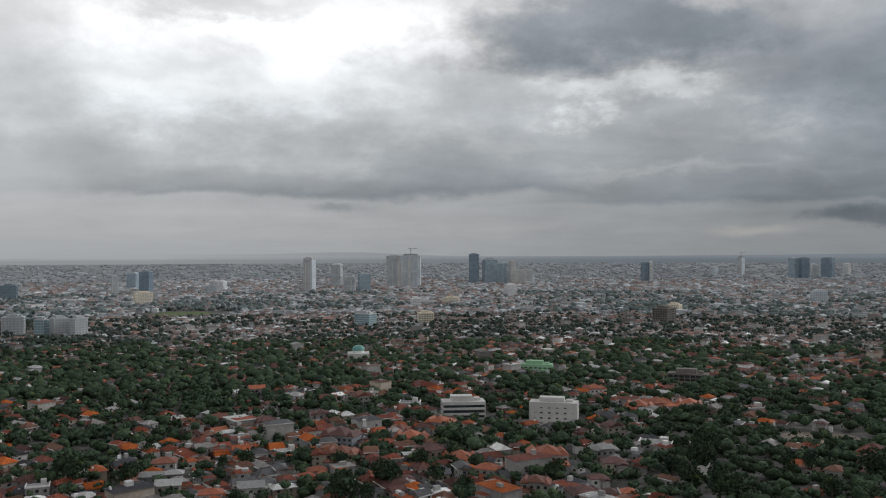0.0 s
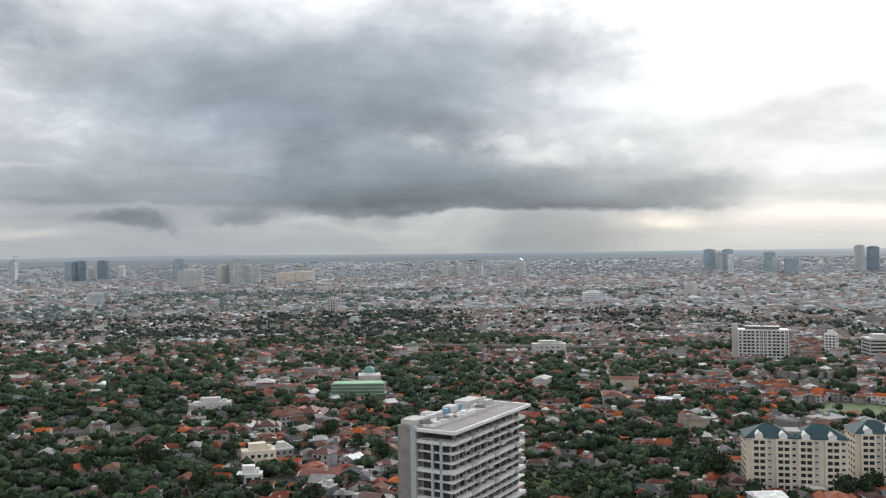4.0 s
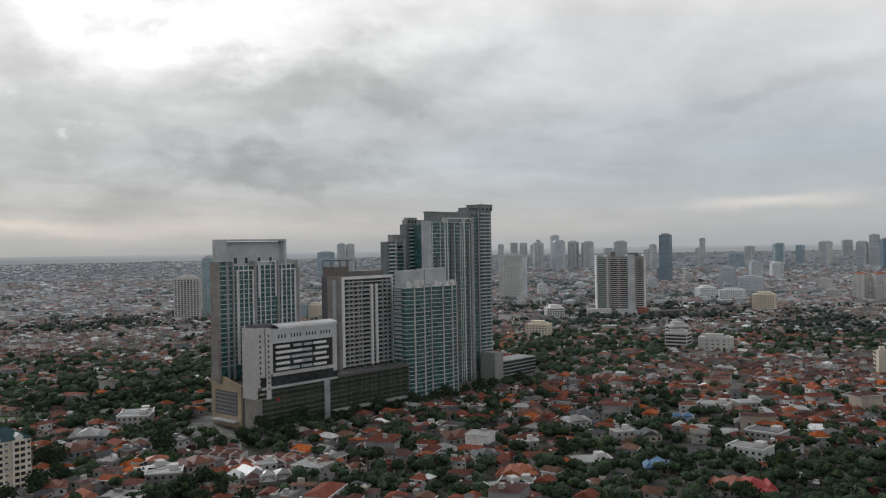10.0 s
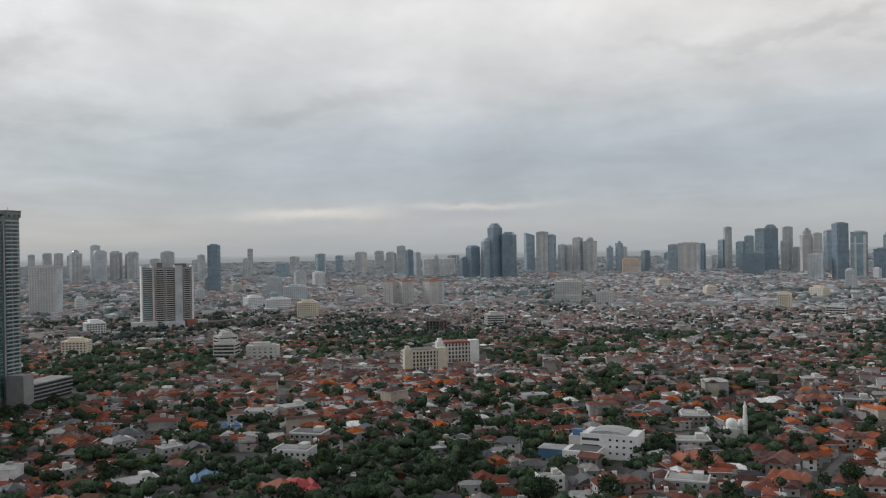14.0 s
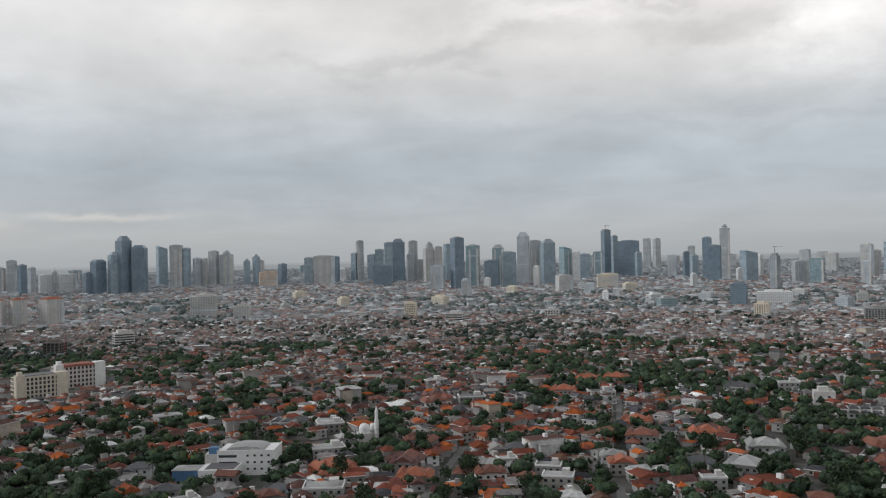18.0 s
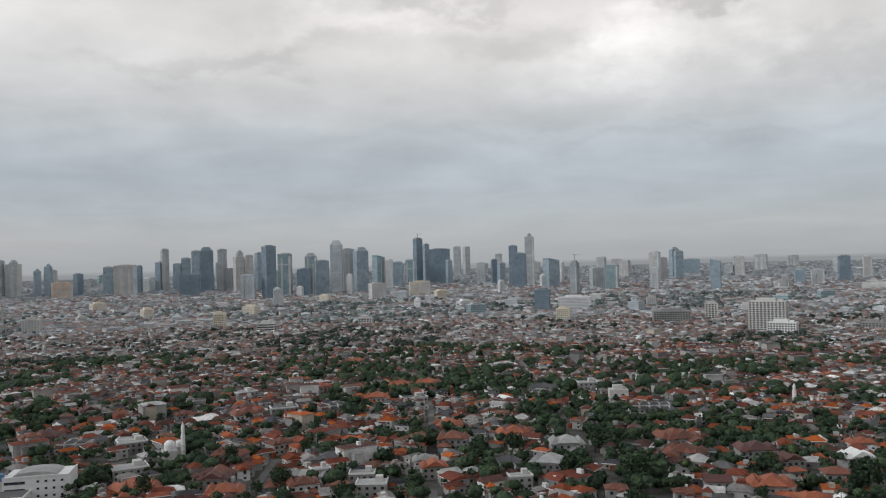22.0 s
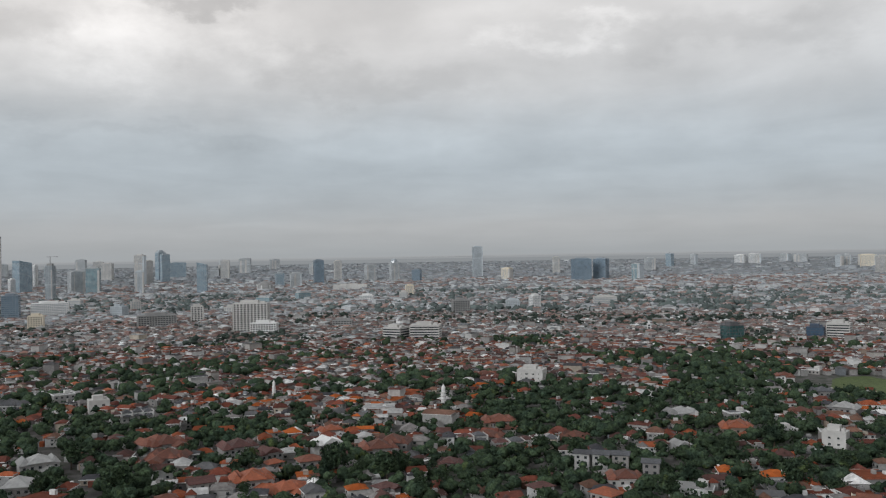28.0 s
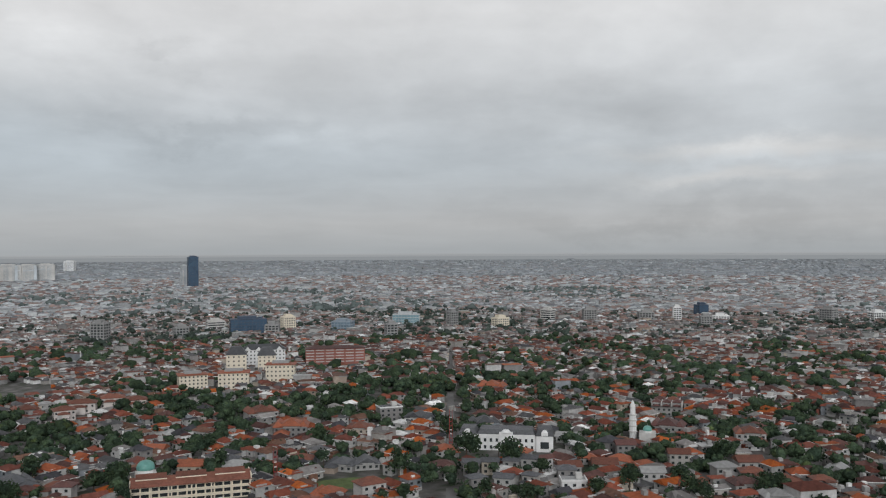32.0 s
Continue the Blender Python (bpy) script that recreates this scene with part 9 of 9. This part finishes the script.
# rank shrubs over the open ground beside the condominium and the apartments
shrub_az, shrub_r = rng.uniform(-59, -44.5, 620), 392 + 82 * rng.random(620)
sx, sy = -shrub_r * np.sin(np.radians(shrub_az)), shrub_r * np.cos(np.radians(shrub_az))
clear = np.ones(620, bool)
for cx, cy, cr in CLEAR:
    if cr > 24:
        clear &= (sx - cx) ** 2 + (sy - cy) ** 2 > cr ** 2
sx, sy, shrub_r = sx[clear], sy[clear], shrub_r[clear]
tree_field("shrubs", sx, sy, shrub_r, 1.4 + 2.6 * rng.random(sx.size) ** 2, 1.6 + 3.2 * rng.random(sx.size), 2, "rank green shrubs and saplings on open ground", leafy=16, boughs=3)


# ---- trees that stand out, each with trunk, limbs and crown ----
def tree_kind(height, radius, clump_count, seed, shape):
    """Trunk and crown meshes of one kind of tree."""
    r = random.Random(seed)
    t = Build()
    th = height * 0.55
    t.turned(0.035 * height, -0.5, th, 7, 0, 0.5)
    for k in range(5):
        a = 6.28 * k / 5 + r.random()
        x, y = math.cos(a), math.sin(a)
        b, e, q = th * (0.6 + 0.08 * k), radius * (0.45 + 0.25 * r.random()), 0.11
        top = (x * e, y * e, b + radius * 0.5)
        t.face([(-q * y, q * x, b), (q * y, -q * x, b), top]), t.face([(0, 0, b + 0.3), (-q * y, q * x, b), top]), t.face([(q * y, -q * x, b), (0, 0, b + 0.3), top])
    c = Build()
    octa = [(1, 0, 0), (-1, 0, 0), (0, 1, 0), (0, -1, 0), (0, 0, 1), (0, 0, -1)]
    faces = [(0, 2, 4), (2, 1, 4), (1, 3, 4), (3, 0, 4), (2, 0, 5), (1, 2, 5), (3, 1, 5), (0, 3, 5)]
    lobes = []
    for k in range(9):
        u = Vector((r.gauss(0, 1), r.gauss(0, 1), r.gauss(0, 1))).normalized()
        u.z = abs(u.z) - 0.3
        lobes.append(Vector((u.x * radius * 0.5, u.y * radius * 0.5, height * 0.62 + u.z * (height * 0.30 if shape == "tall" else radius * 0.5))))
    for p in lobes:
        s = radius * 0.31
        i = len(c.v)
        turn = Matrix.Rotation(r.random() * 6.28, 3, Vector((r.random(), r.random(), r.random() + 0.01)).normalized())
        for o in octa:
            c.v.append(tuple(p + turn @ (Vector(o) * s * (0.7 + 0.5 * r.random()))))
        for f in faces:
            c.f.append(tuple(i + j for j in f))
            c.m.append(0)
    for k in range(clump_count * 6):
        p = r.choice(lobes) + Vector((r.gauss(0, 1), r.gauss(0, 1), r.gauss(0, 1))).normalized() * radius * (0.36 + 0.16 * r.random())
        a = Vector((r.gauss(0, 1), r.gauss(0, 1), r.gauss(0, 1))).normalized() * radius * (0.06 + 0.08 * r.random())
        b = a.cross(Vector((r.gauss(0, 1), r.gauss(0, 1), r.gauss(0, 1)))).normalized() * a.length * 0.8
        up = a.cross(b).normalized() * a.length * 0.3
        c.face([tuple(p + a), tuple(p + b + up), tuple(p - a)]), c.face([tuple(p + a), tuple(p - a), tuple(p - b + up)])
    crown_mesh = c.data("crown", ("leaves",))
    return t.data("trunk", ("bark",)), crown_mesh


TREES = [tree_kind(9.5, 4.8, 64, 1, "round"), tree_kind(12.5, 6.4, 84, 2, "round"), tree_kind(7.0, 3.4, 46, 3, "round"), tree_kind(14.0, 4.6, 72, 4, "tall"),
         tree_kind(11.0, 5.6, 76, 5, "round"), tree_kind(16.0, 8.0, 110, 6, "round")]


def palm_kind(height, seed):
    r = random.Random(seed)
    t = Build().turned(0.22, -0.5, height, 7, 0, 0.7)
    c = Build()
    for k in range(13):
        a = 6.283 * k / 13 + 0.3 * r.random()
        lift = 0.2 + 0.9 * r.random()
        pts = [Vector((math.cos(a) * d, math.sin(a) * d, height + lift * d - 0.22 * d * d)) for d in (0.0, 1.2, 2.4, 3.4)]
        side = Vector((-math.sin(a), math.cos(a), 0))
        for i in range(3):
            w0, w1 = (0.2, 0.55, 0.5, 0.1)[i], (0.2, 0.55, 0.5, 0.1)[i + 1]
            c.face([tuple(pts[i] - side * w0), tuple(pts[i + 1] - side * w1), tuple(pts[i + 1] + Vector((0, 0, 0.15))), tuple(pts[i] + Vector((0, 0, 0.15)))])
            c.face([tuple(pts[i] + side * w0), tuple(pts[i] + Vector((0, 0, 0.15))), tuple(pts[i + 1] + Vector((0, 0, 0.15))), tuple(pts[i + 1] + side * w1)])
    return t.data("trunk", ("bark",)), c.data("crown", ("leaves",))


PALMS = [palm_kind(8.5, 11), palm_kind(11.5, 12)]


def tree(az, r, kind=0, scale=1.0, palm=False):
    root = thing("palm_tree" if palm else "tree", spot(az, r, 0, 37.0 * az), "tall palm with drooping fronds" if palm else "dark green broadleaf tree in a garden", "tree", "garden trees")
    trunk, leaves = (PALMS if palm else TREES)[kind]
    k = Matrix.Diagonal((scale, scale, scale, 1))
    part("trunk", trunk, (), root, m=k)
    part("crown", leaves, (), root, m=k)


tr = random.Random(21)
count = 0
while count < 220:
    az, r = tr.uniform(32, -286), 398 + 150 * tr.random() ** 1.3
    a = radians(az)
    x, y = -r * math.sin(a), r * math.cos(a)
    if any((x - cx) ** 2 + (y - cy) ** 2 < (cr * 0.92 + 2) ** 2 for cx, cy, cr in CLEAR):
        continue
    k = tr.random()
    tree(az, r, tr.randrange(2) if k < 0.07 else tr.randrange(6), 0.75 + 0.5 * tr.random(), k < 0.07)
    count += 1

for k, (x, y, z) in enumerate(STREET_TREES):
    tree(math.degrees(math.atan2(-x, y)), math.hypot(x, y), (0, 4, 2, 1)[k % 4], 0.9 + 0.3 * tr.random())

# trees round the cream apartments
for cx, cy in ((416, 194), (462, 164)):
    for k in range(22):
        a, d = 6.283 * k / 22 + 0.2 * tr.random(), 31 + 16 * tr.random()
        x, y = cx + d * math.cos(a), cy + d * math.sin(a) * 0.9
        if min((x - 416) ** 2 + (y - 194) ** 2, (x - 462) ** 2 + (y - 164) ** 2) > 29 ** 2:
            tree(math.degrees(math.atan2(-x, y)), math.hypot(x, y), (1, 4, 0, 5)[k % 4], 0.7 + 0.35 * tr.random())
